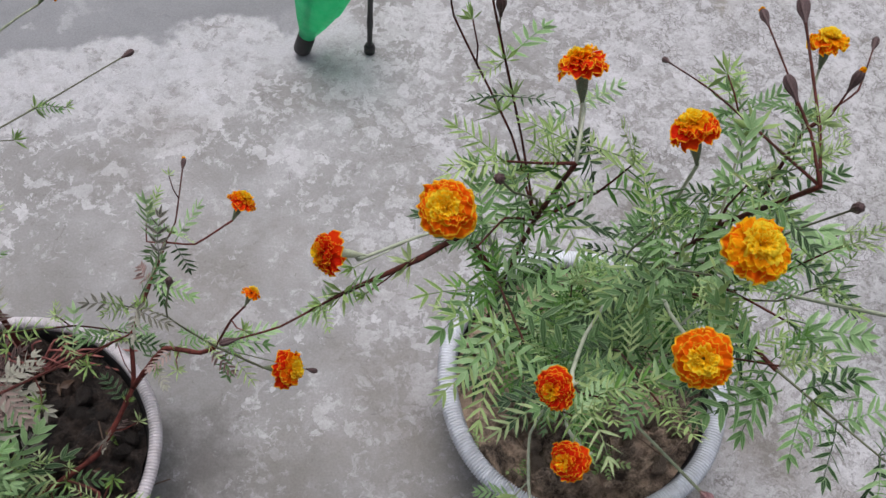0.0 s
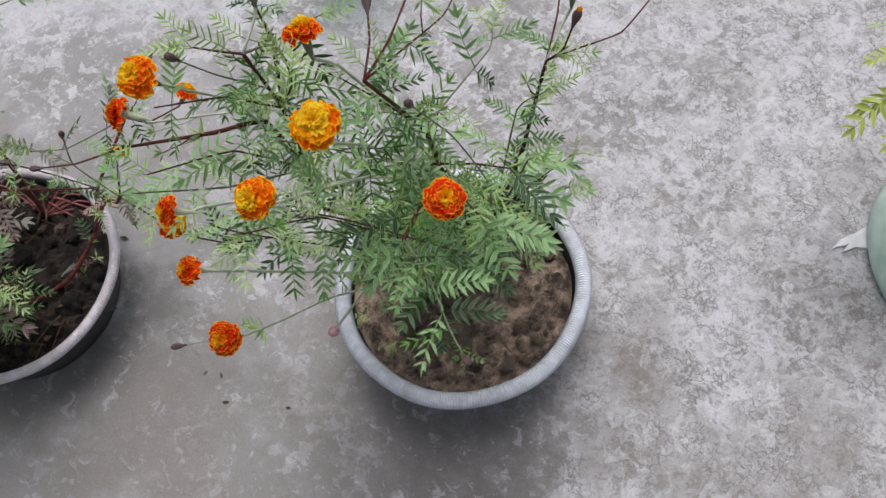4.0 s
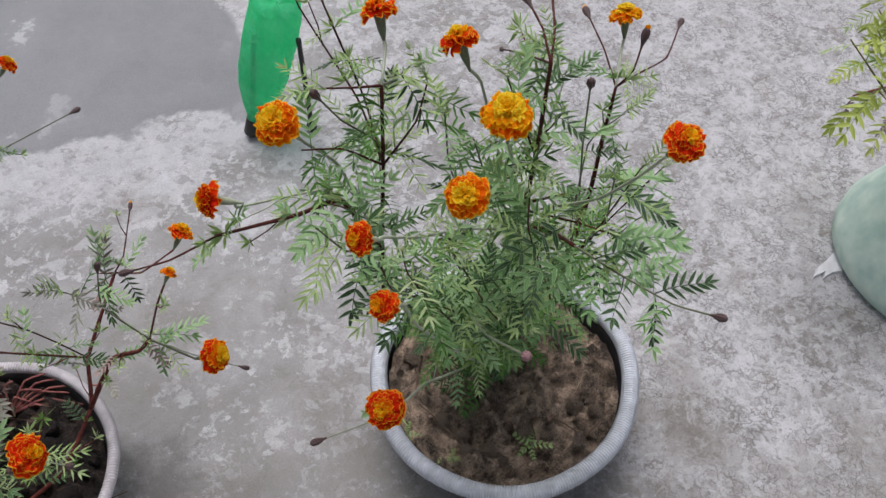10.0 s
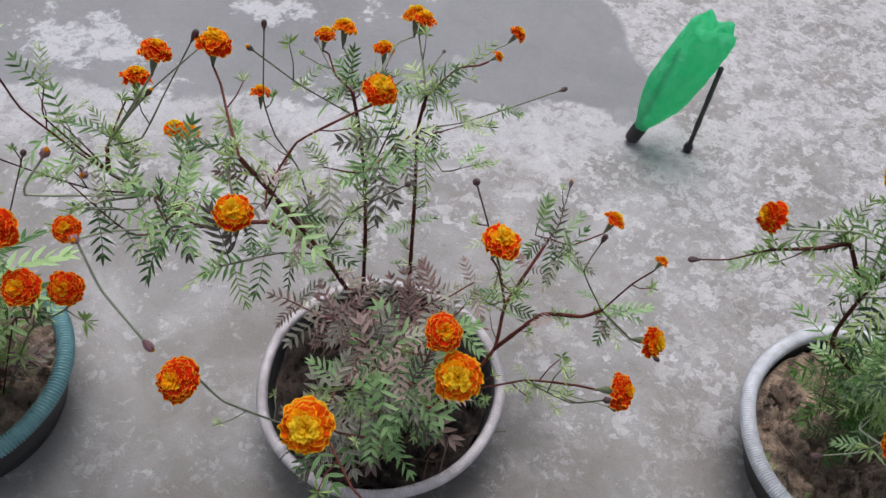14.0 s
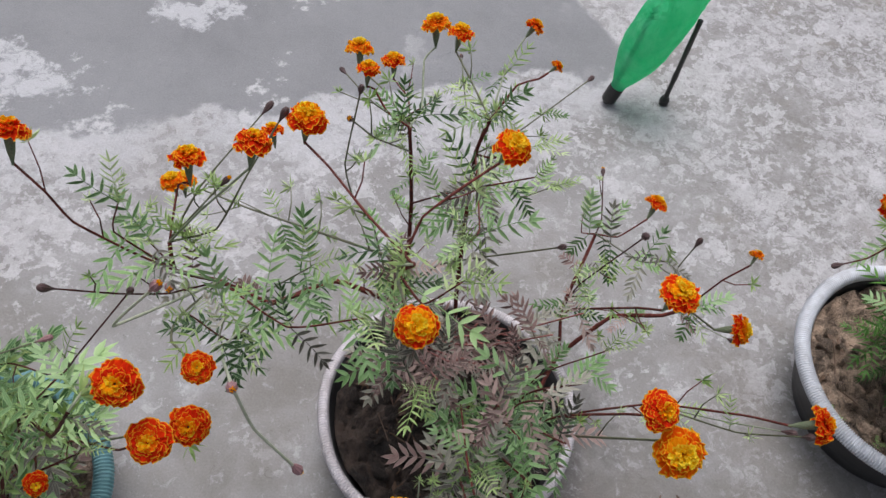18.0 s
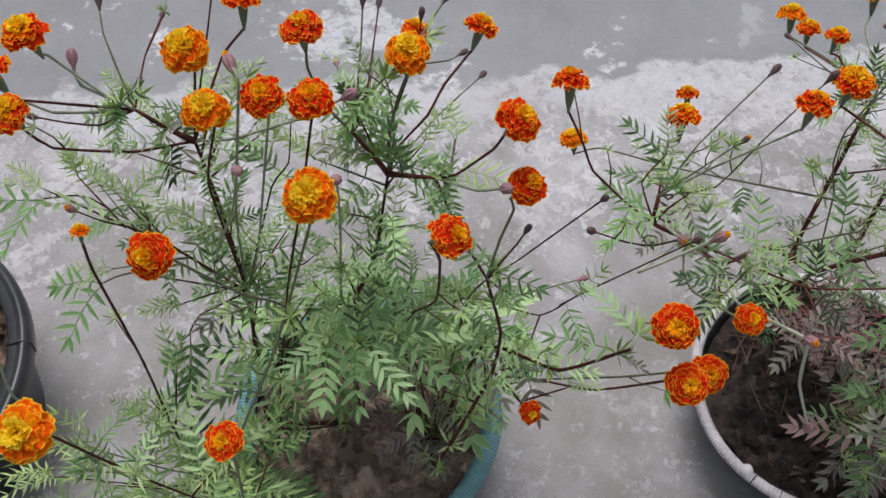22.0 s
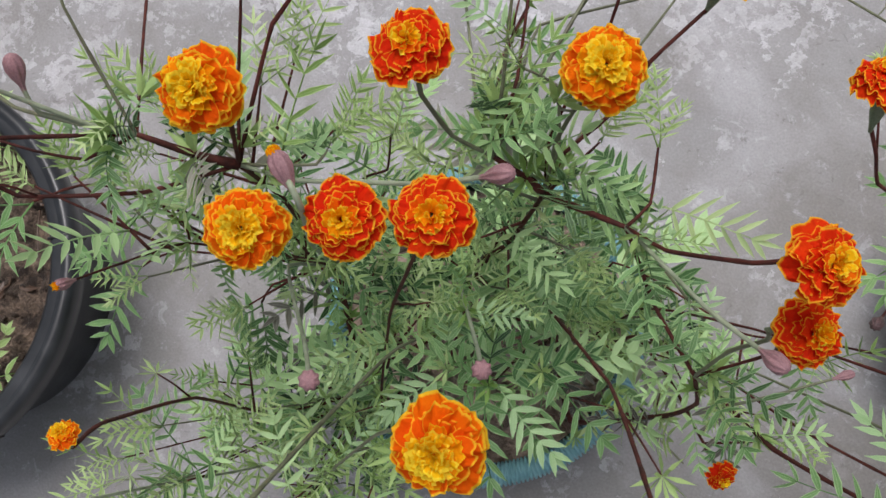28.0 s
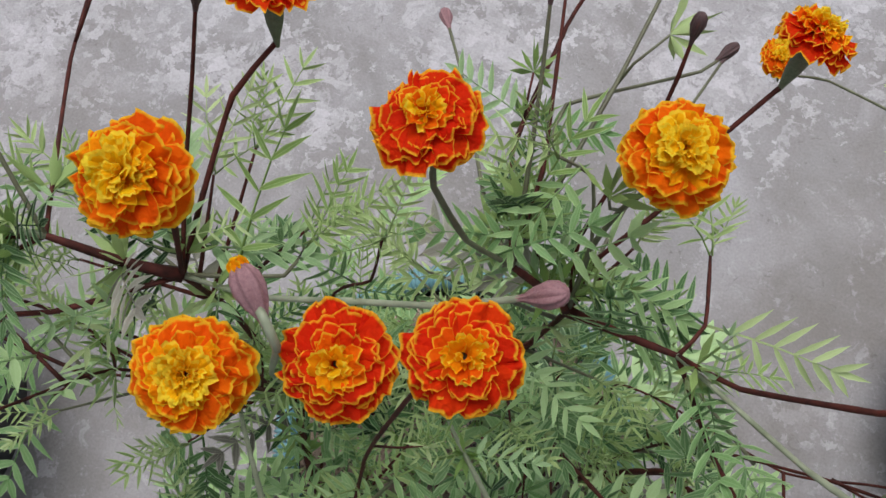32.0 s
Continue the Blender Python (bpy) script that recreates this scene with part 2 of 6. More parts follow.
    # larger splashes of lime on the screed
    for spot, wide in (((-1.62, 1.13, 0.0), 0.34), ((-1.22, 1.40, 0.0), 0.19), ((-0.40, 1.04, 0.0), 0.11), ((-2.2, 1.33, 0.0), 0.2)):
        off = nt.nodes.new("ShaderNodeVectorMath")
        off.operation = "SUBTRACT"
        nt.links.new(p, off.inputs[0])
        off.inputs[1].default_value = spot
        flat = nt.nodes.new("ShaderNodeVectorMath")
        flat.operation = "MULTIPLY"
        nt.links.new(off.outputs[0], flat.inputs[0])
        flat.inputs[1].default_value = (1.0, 2.1, 1.0)
        size = nt.nodes.new("ShaderNodeVectorMath")
        size.operation = "LENGTH"
        nt.links.new(flat.outputs[0], size.inputs[0])
        near = plus(size.outputs["Value"], calc(nt, "SUBTRACT", noise_tex(nt, p, 12.0, 7.0, 0.68), 0.5), wide * 3.2)
        col = mix(nt, calc(nt, "MULTIPLY", ramp(nt, near, (wide * 0.35, 0.8), (wide * 0.55, 0.0)), ramp(nt, chips, (0.42, 0.35), (0.5, 1.0))), col, (0.53, 0.535, 0.56))
    # earth washed out round the pots
    front = calc(nt, "MAXIMUM", calc(nt, "MULTIPLY", y, 0.71), calc(nt, "SUBTRACT", 0.55, big))
    dirt = ramp(nt, plus(noise_tex(nt, p, 3.6, 6.0, 0.62), calc(nt, "SUBTRACT", 0.15, plus(calc(nt, "MULTIPLY", front, 0.36), side, 0.06))), (0.42, 0.0), (0.66, 0.8))
    dirt = calc(nt, "MULTIPLY", dirt, ramp(nt, plus(calc(nt, "MULTIPLY", x, 0.71), calc(nt, "ADD", 0.5, big)), (0.2, 0.5), (0.65, 1.0)))
    dirt = calc(nt, "MULTIPLY", dirt, ramp(nt, chips, (0.55, 1.0), (0.66, 0.45)))
    col = mix(nt, dirt, col, (0.178, 0.162, 0.143))
    # damp, dark patches with lime spatter before the tubs, and contact shadow painted in
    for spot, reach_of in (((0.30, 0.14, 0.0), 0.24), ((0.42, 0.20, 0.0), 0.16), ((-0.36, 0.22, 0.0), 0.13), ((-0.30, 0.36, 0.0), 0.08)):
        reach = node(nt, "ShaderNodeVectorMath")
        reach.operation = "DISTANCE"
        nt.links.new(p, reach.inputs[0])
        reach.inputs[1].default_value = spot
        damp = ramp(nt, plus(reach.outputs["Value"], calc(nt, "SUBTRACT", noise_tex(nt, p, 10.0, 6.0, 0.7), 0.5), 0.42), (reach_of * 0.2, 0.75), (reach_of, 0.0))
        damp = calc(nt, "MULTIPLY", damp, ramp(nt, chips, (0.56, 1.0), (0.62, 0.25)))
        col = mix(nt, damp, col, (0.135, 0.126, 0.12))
    col = mix(nt, 0.25, col, ramp(nt, grit, (0.3, 0.2), (0.7, 0.6)), "OVERLAY")
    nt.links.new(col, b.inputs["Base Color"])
    nt.links.new(ramp(nt, fine, (0.3, 0.62), (0.7, 0.9)), b.inputs["Roughness"])
    relief = plus(calc(nt, "MULTIPLY", fine, 0.5), plus(calc(nt, "MULTIPLY", grit, 0.25), calc(nt, "SUBTRACT", plus(calc(nt, "MULTIPLY", flake_at, 0.5), crumb, 0.6), plus(calc(nt, "MULTIPLY", line, 0.5), pit_at, 0.5))))
    bump(nt, b, relief, 0.5, 0.003)
    return m


def soil_material(name, dark, light):
    m, nt, b = material(name, 0.95)
    v = local(nt)
    a, c = noise_tex(nt, v, 26.0, 5.0, 0.6), noise_tex(nt, v, 260.0, 4.0, 0.6)
    # Dry crumbs pale; shade of the hollows is put into the colour as dark.
    nt.links.new(ramp(nt, calc(nt, "ADD", calc(nt, "MULTIPLY", a, 0.74), calc(nt, "MULTIPLY", c, 0.26)), (0.40, dark), (0.5, tuple(0.45 * (p + q) for p, q in zip(dark, light))), (0.60, light)), b.inputs["Base Color"])
    bump(nt, b, calc(nt, "ADD", a, c), 1.0, 0.012)
    return m


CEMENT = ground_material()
SOIL = soil_material("potting_earth", (0.07, 0.05, 0.037), (0.64, 0.475, 0.355))
SOIL_RED = soil_material("reddish_brown_earth", (0.22, 0.16, 0.125), (0.70, 0.53, 0.42))
SOIL_GREY = soil_material("grey_brown_earth", (0.035, 0.023, 0.016), (0.36, 0.26, 0.19))
SOIL_DARK = soil_material("dark_moist_earth", (0.011, 0.008, 0.007), (0.090, 0.063, 0.051))
WHITE_HOSE = plain("weathered_white_plastic", (0.45, 0.46, 0.49), (0.70, 0.73, 0.79), 0.5, 60.0)
WRAP_HOSE = plain("grimy_white_strapping", (0.40, 0.365, 0.375), (0.68, 0.645, 0.68), 0.55, 45.0)
TEAL_HOSE = plain("faded_teal_plastic", (0.10, 0.24, 0.27), (0.20, 0.40, 0.43), 0.45, 60.0)
TUB = plain("dark_tub_plastic", (0.018, 0.018, 0.02), (0.05, 0.048, 0.048), 0.5, 40.0)
BLACK_POT = plain("scuffed_black_plastic", (0.004, 0.005, 0.006), (0.032, 0.034, 0.037), 0.34, 25.0)
MINT_POT = plain("limewashed_mint_plastic", (0.33, 0.50, 0.43), (0.70, 0.79, 0.69), 0.75, 22.0, 0.5, 0.002)
MINT_EDGE = plain("blue_green_plastic", (0.06, 0.17, 0.20), (0.15, 0.30, 0.32), 0.45, 40.0)
LEAF = leaf_material("marigold_leaf", (0.014, 0.048, 0.014), (0.17, 0.335, 0.11), (0.42, 0.58, 0.32))
LEAF_PALE = leaf_material("pale_marigold_leaf", (0.060, 0.155, 0.048), (0.345, 0.555, 0.22), (0.51, 0.68, 0.36))
# Inner leaves: a deeper green, with the bush's inner shade put into it.
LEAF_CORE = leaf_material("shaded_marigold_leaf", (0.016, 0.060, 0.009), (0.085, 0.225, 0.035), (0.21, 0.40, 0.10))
LEAF_TIP = leaf_material("young_marigold_leaf", (0.20, 0.33, 0.085), (0.37, 0.51, 0.19), (0.55, 0.66, 0.36))
LEAF_DRY = leaf_material("withering_purple_leaf", (0.10, 0.055, 0.052), (0.31, 0.20, 0.185), (0.49, 0.40, 0.35))
LEAF_DUSKY = leaf_material("dusky_marigold_leaf", (0.05, 0.048, 0.038), (0.25, 0.245, 0.195), (0.50, 0.49, 0.41))
LEAF_YELLOW = leaf_material("yellowing_leaf", (0.17, 0.23, 0.03), (0.38, 0.46, 0.085), (0.54, 0.60, 0.19))
STEM_DARK = plain("dark_red_stem", (0.014, 0.006, 0.005), (0.115, 0.030, 0.022), 0.72, 120.0, 0.5)
STEM_RED = plain("red_brown_stem", (0.035, 0.010, 0.009), (0.19, 0.050, 0.040), 0.75, 120.0, 0.5)
STEM_GREEN = plain("green_brown_stem", (0.075, 0.07, 0.04), (0.16, 0.18, 0.10), 0.55, 90.0, 0.4)
STALK = plain("pale_green_stalk", (0.14, 0.17, 0.10), (0.32, 0.36, 0.25), 0.5, 90.0, 0.4)
PEDUNCLE = plain("whitish_green_stalk", (0.27, 0.31, 0.21), (0.49, 0.52, 0.41), 0.55, 90.0, 0.4)
CANE = plain("olive_brown_stalk", (0.12, 0.095, 0.04), (0.34, 0.29, 0.14), 0.7, 60.0, 0.4)
DEAD_RED = plain("dead_red_brown_stalk", (0.18, 0.045, 0.042), (0.42, 0.16, 0.14), 0.8, 90.0, 0.5)
for m in (STEM_DARK, STEM_RED):
    m.node_tree.nodes["Principled BSDF"].inputs["Specular IOR Level"].default_value = 0.2
CALYX_PALE = plain("whitish_calyx", (0.26, 0.30, 0.19), (0.50, 0.53, 0.40), 0.55, 140.0, 0.4)
CALYX = plain("green_calyx", (0.065, 0.09, 0.045), (0.19, 0.225, 0.135), 0.5, 140.0, 0.4)
BUD = plain("purple_brown_bud", (0.030, 0.016, 0.018), (0.115, 0.060, 0.058), 0.5, 140.0, 0.4)
BUD_PINK = plain("dusky_pink_bud", (0.16, 0.065, 0.08), (0.38, 0.22, 0.225), 0.5, 140.0, 0.4)
P_RED = petal_material("scarlet_petal", (0.74, 0.016, 0.006), (0.93, 0.075, 0.004), (0.98, 0.52, 0.03), 0.925)
P_ORANGE = petal_material("orange_petal", (0.89, 0.085, 0.003), (0.97, 0.25, 0.003), (0.98, 0.60, 0.03), 0.915)
P_AMBER = petal_material("amber_petal", (0.96, 0.30, 0.003), (0.98, 0.50, 0.005), (0.98, 0.64, 0.015), 0.92)
P_GOLD = petal_material("golden_petal", (0.97, 0.55, 0.005), (0.98, 0.70, 0.012), (0.98, 0.78, 0.05), 0.80)


# ---- modelling helpers ----
def mesh_of(name, bm, mat, smooth=True):
    me = bpy.data.meshes.new(name)
    bm.to_mesh(me)
    bm.free()
    me.materials.append(mat)
    if smooth:
        me.polygons.foreach_set("use_smooth", [True] * len(me.polygons))
    return me


def mesh_from(name, verts, faces, mat, uvs=None, smooth=True):
    me = bpy.data.meshes.new(name)
    me.from_pydata([tuple(v) for v in verts], [], faces)
    me.materials.append(mat)
    if smooth:
        me.polygons.foreach_set("use_smooth", [True] * len(me.polygons))
    if uvs is not None:
        layer = me.uv_layers.new(name="across_along")
        for loop in me.loops:
            layer.data[loop.index].uv = uvs[loop.vertex_index]
    me.update()
    return me


def thing(name, label, category, at=(0, 0, 0), group="", kind=""):
    ob = new(name)
    ob.empty_display_size = 0.02
    ob.location = at
    return tagged(ob, label, category, group, kind)


def hang(name, me, parent, m=None, label=""):
    """A part: a mesh object under its thing or part; m is its pose in the parent's space."""
    ob = new(name, me)
    ob.parent = parent
    if m is not None:
        ob.matrix_basis = m
    return tagged(ob, label)


def lathe(profile, segs, wave=None):
    """Verts and faces of a turned form; wave(angle, k) scales the radius."""
    vs, fs = [], []
    for k, (r, z) in enumerate(profile):
        for i in range(segs):
            a = 2 * math.pi * i / segs
            s = wave(a, k) if wave else 1.0
            vs.append((r * s * math.cos(a), r * s * math.sin(a), z))
    for k in range(len(profile) - 1):
        for i in range(segs):
            j = (i + 1) % segs
            fs.append((k * segs + i, k * segs + j, (k + 1) * segs + j, (k + 1) * segs + i))
    return vs, fs


def smooth_line(points, step):
    """A line through the points, nearly straight between them, in steps of about that many metres."""
    pts = [Vector(p) for p in points]
    pts = [pts[0] * 2 - pts[1]] + pts + [pts[-1] * 2 - pts[-2]]
    out = []
    for a, b, c, d in zip(pts, pts[1:], pts[2:], pts[3:]):
        n = max(2, int((c - b).length / step))
        for i in range(n):
            t = i / n
            bent = 0.5 * (2 * b + (c - a) * t + (2 * a - 5 * b + 4 * c - d) * t * t + (3 * b - a - 3 * c + d) * t ** 3)
            out.append(b.lerp(c, t).lerp(bent, 0.4))
    out.append(pts[-2])
    return out


def tube(line, r0, r1, sides=6, knots=0.0, seed=0):
    rnd = random.Random(seed)
    vs, fs = [], []
    n = len(line)
    ref = Vector((0.3, 0.9, 0.2))
    for k, p in enumerate(line):
        d = (line[min(k + 1, n - 1)] - line[max(k - 1, 0)]).normalized()
        u = d.cross(ref)
        u = u.normalized() if u.length > 1e-4 else Vector((1, 0, 0))
        w = d.cross(u)
        r = r0 + (r1 - r0) * k / max(n - 1, 1)
        if knots and k % 4 == 0:
            r *= 1 + knots * rnd.random()
        for i in range(sides):
            a = 2 * math.pi * i / sides
            vs.append(p + r * (math.cos(a) * u + math.sin(a) * w))
    for k in range(n - 1):
        for i in range(sides):
            j = (i + 1) % sides
            fs.append((k * sides + i, k * sides + j, (k + 1) * sides + j, (k + 1) * sides + i))
    fs.append(tuple(range(sides))[::-1])
    fs.append(tuple((n - 1) * sides + i for i in range(sides)))
    return vs, fs


def facing(at, ahead, up=(0, 0, 1), scale=1.0):
    """A pose at a place whose x axis points ahead and whose z axis is near up."""
    x = Vector(ahead).normalized()
    z = Vector(up) - x * x.dot(Vector(up))
    z = z.normalized() if z.length > 1e-3 else x.orthogonal().normalized()
    y = z.cross(x)
    m = Matrix((x, y, z)).transposed().to_4x4()
    return Matrix.Translation(at) @ m @ Matrix.Scale(scale, 4)


# ---- ground ----
bm = bmesh.new()
bmesh.ops.create_grid(bm, x_segments=60, y_segments=60, size=60.0)
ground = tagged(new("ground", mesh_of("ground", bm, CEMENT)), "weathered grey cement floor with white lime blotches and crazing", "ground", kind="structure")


# ---- marigold parts, built once ----
def petal_form(seed, wide, curl, nu=13, nv=8):
    """Verts, faces and across-along coordinates of a fan-shaped petal of length 1 along x, with a ruffled end."""
    rnd = random.Random(seed)
    ph, amp = rnd.uniform(0, 6.28), rnd.uniform(0.07, 0.13)
    notch, swell, fold = rnd.uniform(-0.4, 0.4), rnd.uniform(4.5, 7.5), rnd.uniform(-0.14, 0.14)
    vs, uvs, fs = [], [], []
    for j in range(nv):
        v = j / (nv - 1)
        w = wide * (0.20 + 0.80 * math.sin(min(1.0, v * 1.15) * math.pi * 0.5) ** 1.3) * (1 - 0.06 * v ** 6)
        for i in range(nu):
            u = i / (nu - 1)
            s = 2 * u - 1
            wave = amp * v ** 3 * (math.sin(ph + s * swell) + 0.5 * math.sin(ph * 2 + s * 11))
            x = v * (1 - 0.17 * s ** 4 - 0.09 * s * s) - 0.06 * v ** 3 * math.exp(-((s - notch) * 6) ** 2) + 0.016 * v ** 3 * math.sin(ph * 1.7 + s * 9)
            vs.append((x, w * 0.5 * s * (1 - 0.10 * v * abs(fold)), wave + curl * v ** 2 + fold * s * s * v + 0.07 * math.sin(v * 3.1)))
            uvs.append((u, v))
    for j in range(nv - 1):
        for i in range(nu - 1):
            a = j * nu + i
            fs.append((a, a + 1, a + nu + 1, a + nu))
    return vs, fs, uvs


def petal_mesh(seed, mat, wide, curl):
    vs, fs, uvs = petal_form(seed, wide, curl)
    return mesh_from("petal", vs, fs, mat, uvs)


PETALS = {}
for key, mat in (("red", P_RED), ("orange", P_ORANGE), ("amber", P_AMBER), ("gold", P_GOLD)):
    PETALS[key] = [petal_mesh(10 + i, mat, 0.70 + 0.045 * i, 0.06 - 0.05 * i) for i in range(8)]

TONES = {"red": ("red", "red", "red", "red", "orange", "amber"),
         "mix": ("red", "red", "orange", "amber", "amber", "gold"),
         "gold": ("orange", "orange", "orange", "amber", "gold", "gold"),
         "yellow": ("orange", "amber", "amber", "gold", "gold", "gold")}
# rings of petals from the outside in: how many, their tilt from the bloom's axis, their length
RINGS = ((11, 98, 0.50), (11, 88, 0.46), (10, 77, 0.40), (9, 65, 0.33), (7, 48, 0.27), (6, 27, 0.24))


def tuft_mesh(seed, mat, wide, n):
    """The crinkled middle of a bloom: many small florets standing close together."""
    rnd = random.Random(seed)
    vs, fs, uvs = [], [], []
    for i in range(n):
        q = math.sqrt((i + 0.4) / n)
        a = i * 2.4 + rnd.uniform(-0.3, 0.3)
        t = radians(8 + 48 * q + rnd.uniform(-24, 24) + (rnd.uniform(-30, 30) if q < 0.45 else 0))
        ahead = Vector((math.cos(a) * math.sin(t), math.sin(a) * math.sin(t), math.cos(t)))
        up = Matrix.Rotation(rnd.uniform(-0.9, 0.9), 3, ahead) @ Vector((-math.cos(a), -math.sin(a), 0.4))
        m = facing((wide * q * math.cos(a), wide * q * math.sin(a), 0.235 - 0.06 * q + rnd.uniform(-0.02, 0.02)), ahead, up, rnd.uniform(0.10, 0.17) * (0.7 + 0.5 * q))
        pv, pf, pu = petal_form(seed * 50 + i, rnd.uniform(0.6, 0.95), rnd.uniform(-0.25, 0.1), 7, 4)
        k = len(vs)
        vs.extend(m @ Vector(p) for p in pv)
        fs.extend(tuple(k + f for f in face) for face in pf)
        uvs.extend(pu)
    return mesh_from("floret_tuft", vs, fs, mat, uvs)


TUFTS = {"red": [tuft_mesh(i, P_GOLD, 0.085, 20) for i in (1, 2, 3)], "mix": [tuft_mesh(i, P_GOLD, 0.11, 28) for i in (4, 5, 6)], "gold": [tuft_mesh(i, P_GOLD, 0.13, 38) for i in (7, 8)], "yellow": [tuft_mesh(i, P_GOLD, 0.15, 46) for i in (9, 10)]}


def calyx_mesh(mat, long, fat):
    prof = [(0.07 * fat, -long), (0.12 * fat, -long * 0.86), (0.26 * fat, -long * 0.6), (0.34 * fat, -long * 0.3), (0.36 * fat, -0.05), (0.30 * fat, 0.04), (0.0, 0.05)]
    vs, fs = lathe(prof, 12, lambda a, k: 1 + 0.05 * math.cos(6 * a) * (0 < k < 6))
    return mesh_from("calyx", vs, fs, mat)


CALYX_MESH, CALYX_PALE_MESH = calyx_mesh(CALYX, 0.82, 0.38), calyx_mesh(CALYX_PALE, 0.95, 0.36)


def bud_mesh(mat, seed, fat=1.0):
    """A ribbed, slender bud of length 1 along z."""
    rnd = random.Random(seed)
    prof = [(0.055, 0.0), (0.075, 0.18), (0.15, 0.42), (0.195, 0.62), (0.18, 0.82), (0.12, 0.95), (0.05, 1.0), (0.0, 1.0)]
    prof = [(x * (1 + (fat - 1) * (z > 0.3)), z) for x, z in prof]
    vs, fs = lathe(prof, 40, lambda a, k: 1 + ((0.11 if fat < 1.5 else 0.09) * math.cos(8 * a) + rnd.uniform(-0.015, 0.015)) * (k < 7))
    return mesh_from("bud", vs, fs, mat)


BUDS = [bud_mesh(BUD, 1), bud_mesh(BUD, 2), bud_mesh(BUD_PINK, 3)]
FAT_BUD, OPEN_BUD = bud_mesh(BUD_PINK, 4, 2.0), bud_mesh(BUD_PINK, 6, 1.18)


def leaf_mesh(seed, mat, pairs, slim=1.0, droop=0.2):
    """A pinnate leaf of length 1 along x: a thin rachis with pairs of folded, lance-shaped leaflets and one at the tip."""
    rnd = random.Random(seed)
    vs, fs, uvs = [], [], []

    def spine(s):
        return Vector((s, 0.03 * math.sin(s * 4 + seed), -droop * s * s))

    def leaflet(root, ahead, long, wide):
        ahead = ahead.normalized()
        side = ahead.cross(Vector((0, 0, 1))).normalized()
        side = Matrix.Rotation(rnd.gauss(0, 0.30), 3, ahead) @ side
        up = side.cross(ahead)
        k0 = len(vs)
        sag = rnd.uniform(-0.05, 0.25) * long
        rows = 8
        for q in range(rows):
            t = q / (rows - 1)
            w = max(0.05, math.sin(math.pi * min(1.0, 0.06 + 0.94 * t) ** 0.80)) * (1.0 + (0.07 if q % 2 else -0.06) * (0 < q < rows - 1))
            mid = root + ahead * long * t - up * (sag * t * t)
            half = side * (wide * w * 0.5)
            vs.extend((mid - half + up * wide * w * 0.17, mid, mid + half + up * wide * w * 0.17))
            uvs.extend(((0, t), (0.5, t), (1, t)))
        for j in range(rows - 1):
            for i in range(2):
                a = k0 + 3 * j + i
                fs.append((a, a + 1, a + 4, a + 3))

    line = [spine(s) for s in (0, 0.25, 0.5, 0.75, 0.97)]
    tv, tf = tube(line, 0.014, 0.006, 3)
    vs.extend(tv)
    fs.extend(tf)
    uvs.extend([(0.3, 0)] * len(tv))
    open_ = rnd.uniform(56, 70)
    for k in range(pairs):
        s = 0.20 + 0.74 * k / (pairs - 1)
        long = (0.37 - 0.34 * abs(s - 0.50) ** 1.4) * rnd.uniform(0.9, 1.08)
        lift = rnd.uniform(-0.18, 0.12)
        for sign in (-1, 1):
            lean = radians(open_ - 26 * s + rnd.uniform(-6, 6))
            d = Vector((math.cos(lean), sign * math.sin(lean), lift + rnd.uniform(-0.08, 0.08)))
            leaflet(spine(s + rnd.uniform(-0.012, 0.012)), d, long, 0.066 * slim * rnd.uniform(0.85, 1.15))
    leaflet(spine(0.95), Vector((1, rnd.uniform(-0.15, 0.15), -droop)), 0.29, 0.066 * slim)
    return mesh_from("leaf", vs, fs, mat, uvs)


def leaf_set(mat, slim=1.0):
    return [leaf_mesh(20 + i, mat, (5, 6, 5, 6)[i % 4], slim, (0.12, 0.28, 0.4, 0.2)[i % 4]) for i in range(8)]


BROAD = [leaf_mesh(60 + i, LEAF_TIP, 4, 2.1, 0.25) for i in range(4)]
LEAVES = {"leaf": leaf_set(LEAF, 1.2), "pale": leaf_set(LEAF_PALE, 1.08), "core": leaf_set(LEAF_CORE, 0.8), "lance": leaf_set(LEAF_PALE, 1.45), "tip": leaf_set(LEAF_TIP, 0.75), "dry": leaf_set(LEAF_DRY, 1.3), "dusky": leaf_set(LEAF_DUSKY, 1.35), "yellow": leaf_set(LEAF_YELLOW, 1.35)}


def sprout_mesh(seed, mat):
    """A tuft of very young leaflets, as it sits in the joint of a leaf and a stem."""
    rnd = random.Random(seed)
    vs, fs = [], []
    for i in range(11):
        a, t = i * 2.4, radians(rnd.uniform(15, 85))
        d = Vector((math.cos(a) * math.sin(t), math.sin(a) * math.sin(t), math.cos(t)))
        w = d.orthogonal().normalized() * 0.075
        w.rotate(Matrix.Rotation(rnd.uniform(0, 3), 3, d))
        long, k = rnd.uniform(0.55, 1.0), len(vs)
        vs.extend((Vector((0, 0, 0)), d * long * 0.5 + w, d * long * 0.5 + Vector((0, 0, -0.05)), d * long * 0.5 - w, d * long))
        fs.extend(((k, k + 2, k + 1), (k, k + 3, k + 2), (k + 1, k + 2, k + 4), (k + 2, k + 3, k + 4)))
    return mesh_from("leaf_tuft", vs, fs, mat, [(0.3, 0)] * len(vs))


SPROUTS = [sprout_mesh(i, LEAF_TIP) for i in range(5)]
count = 0


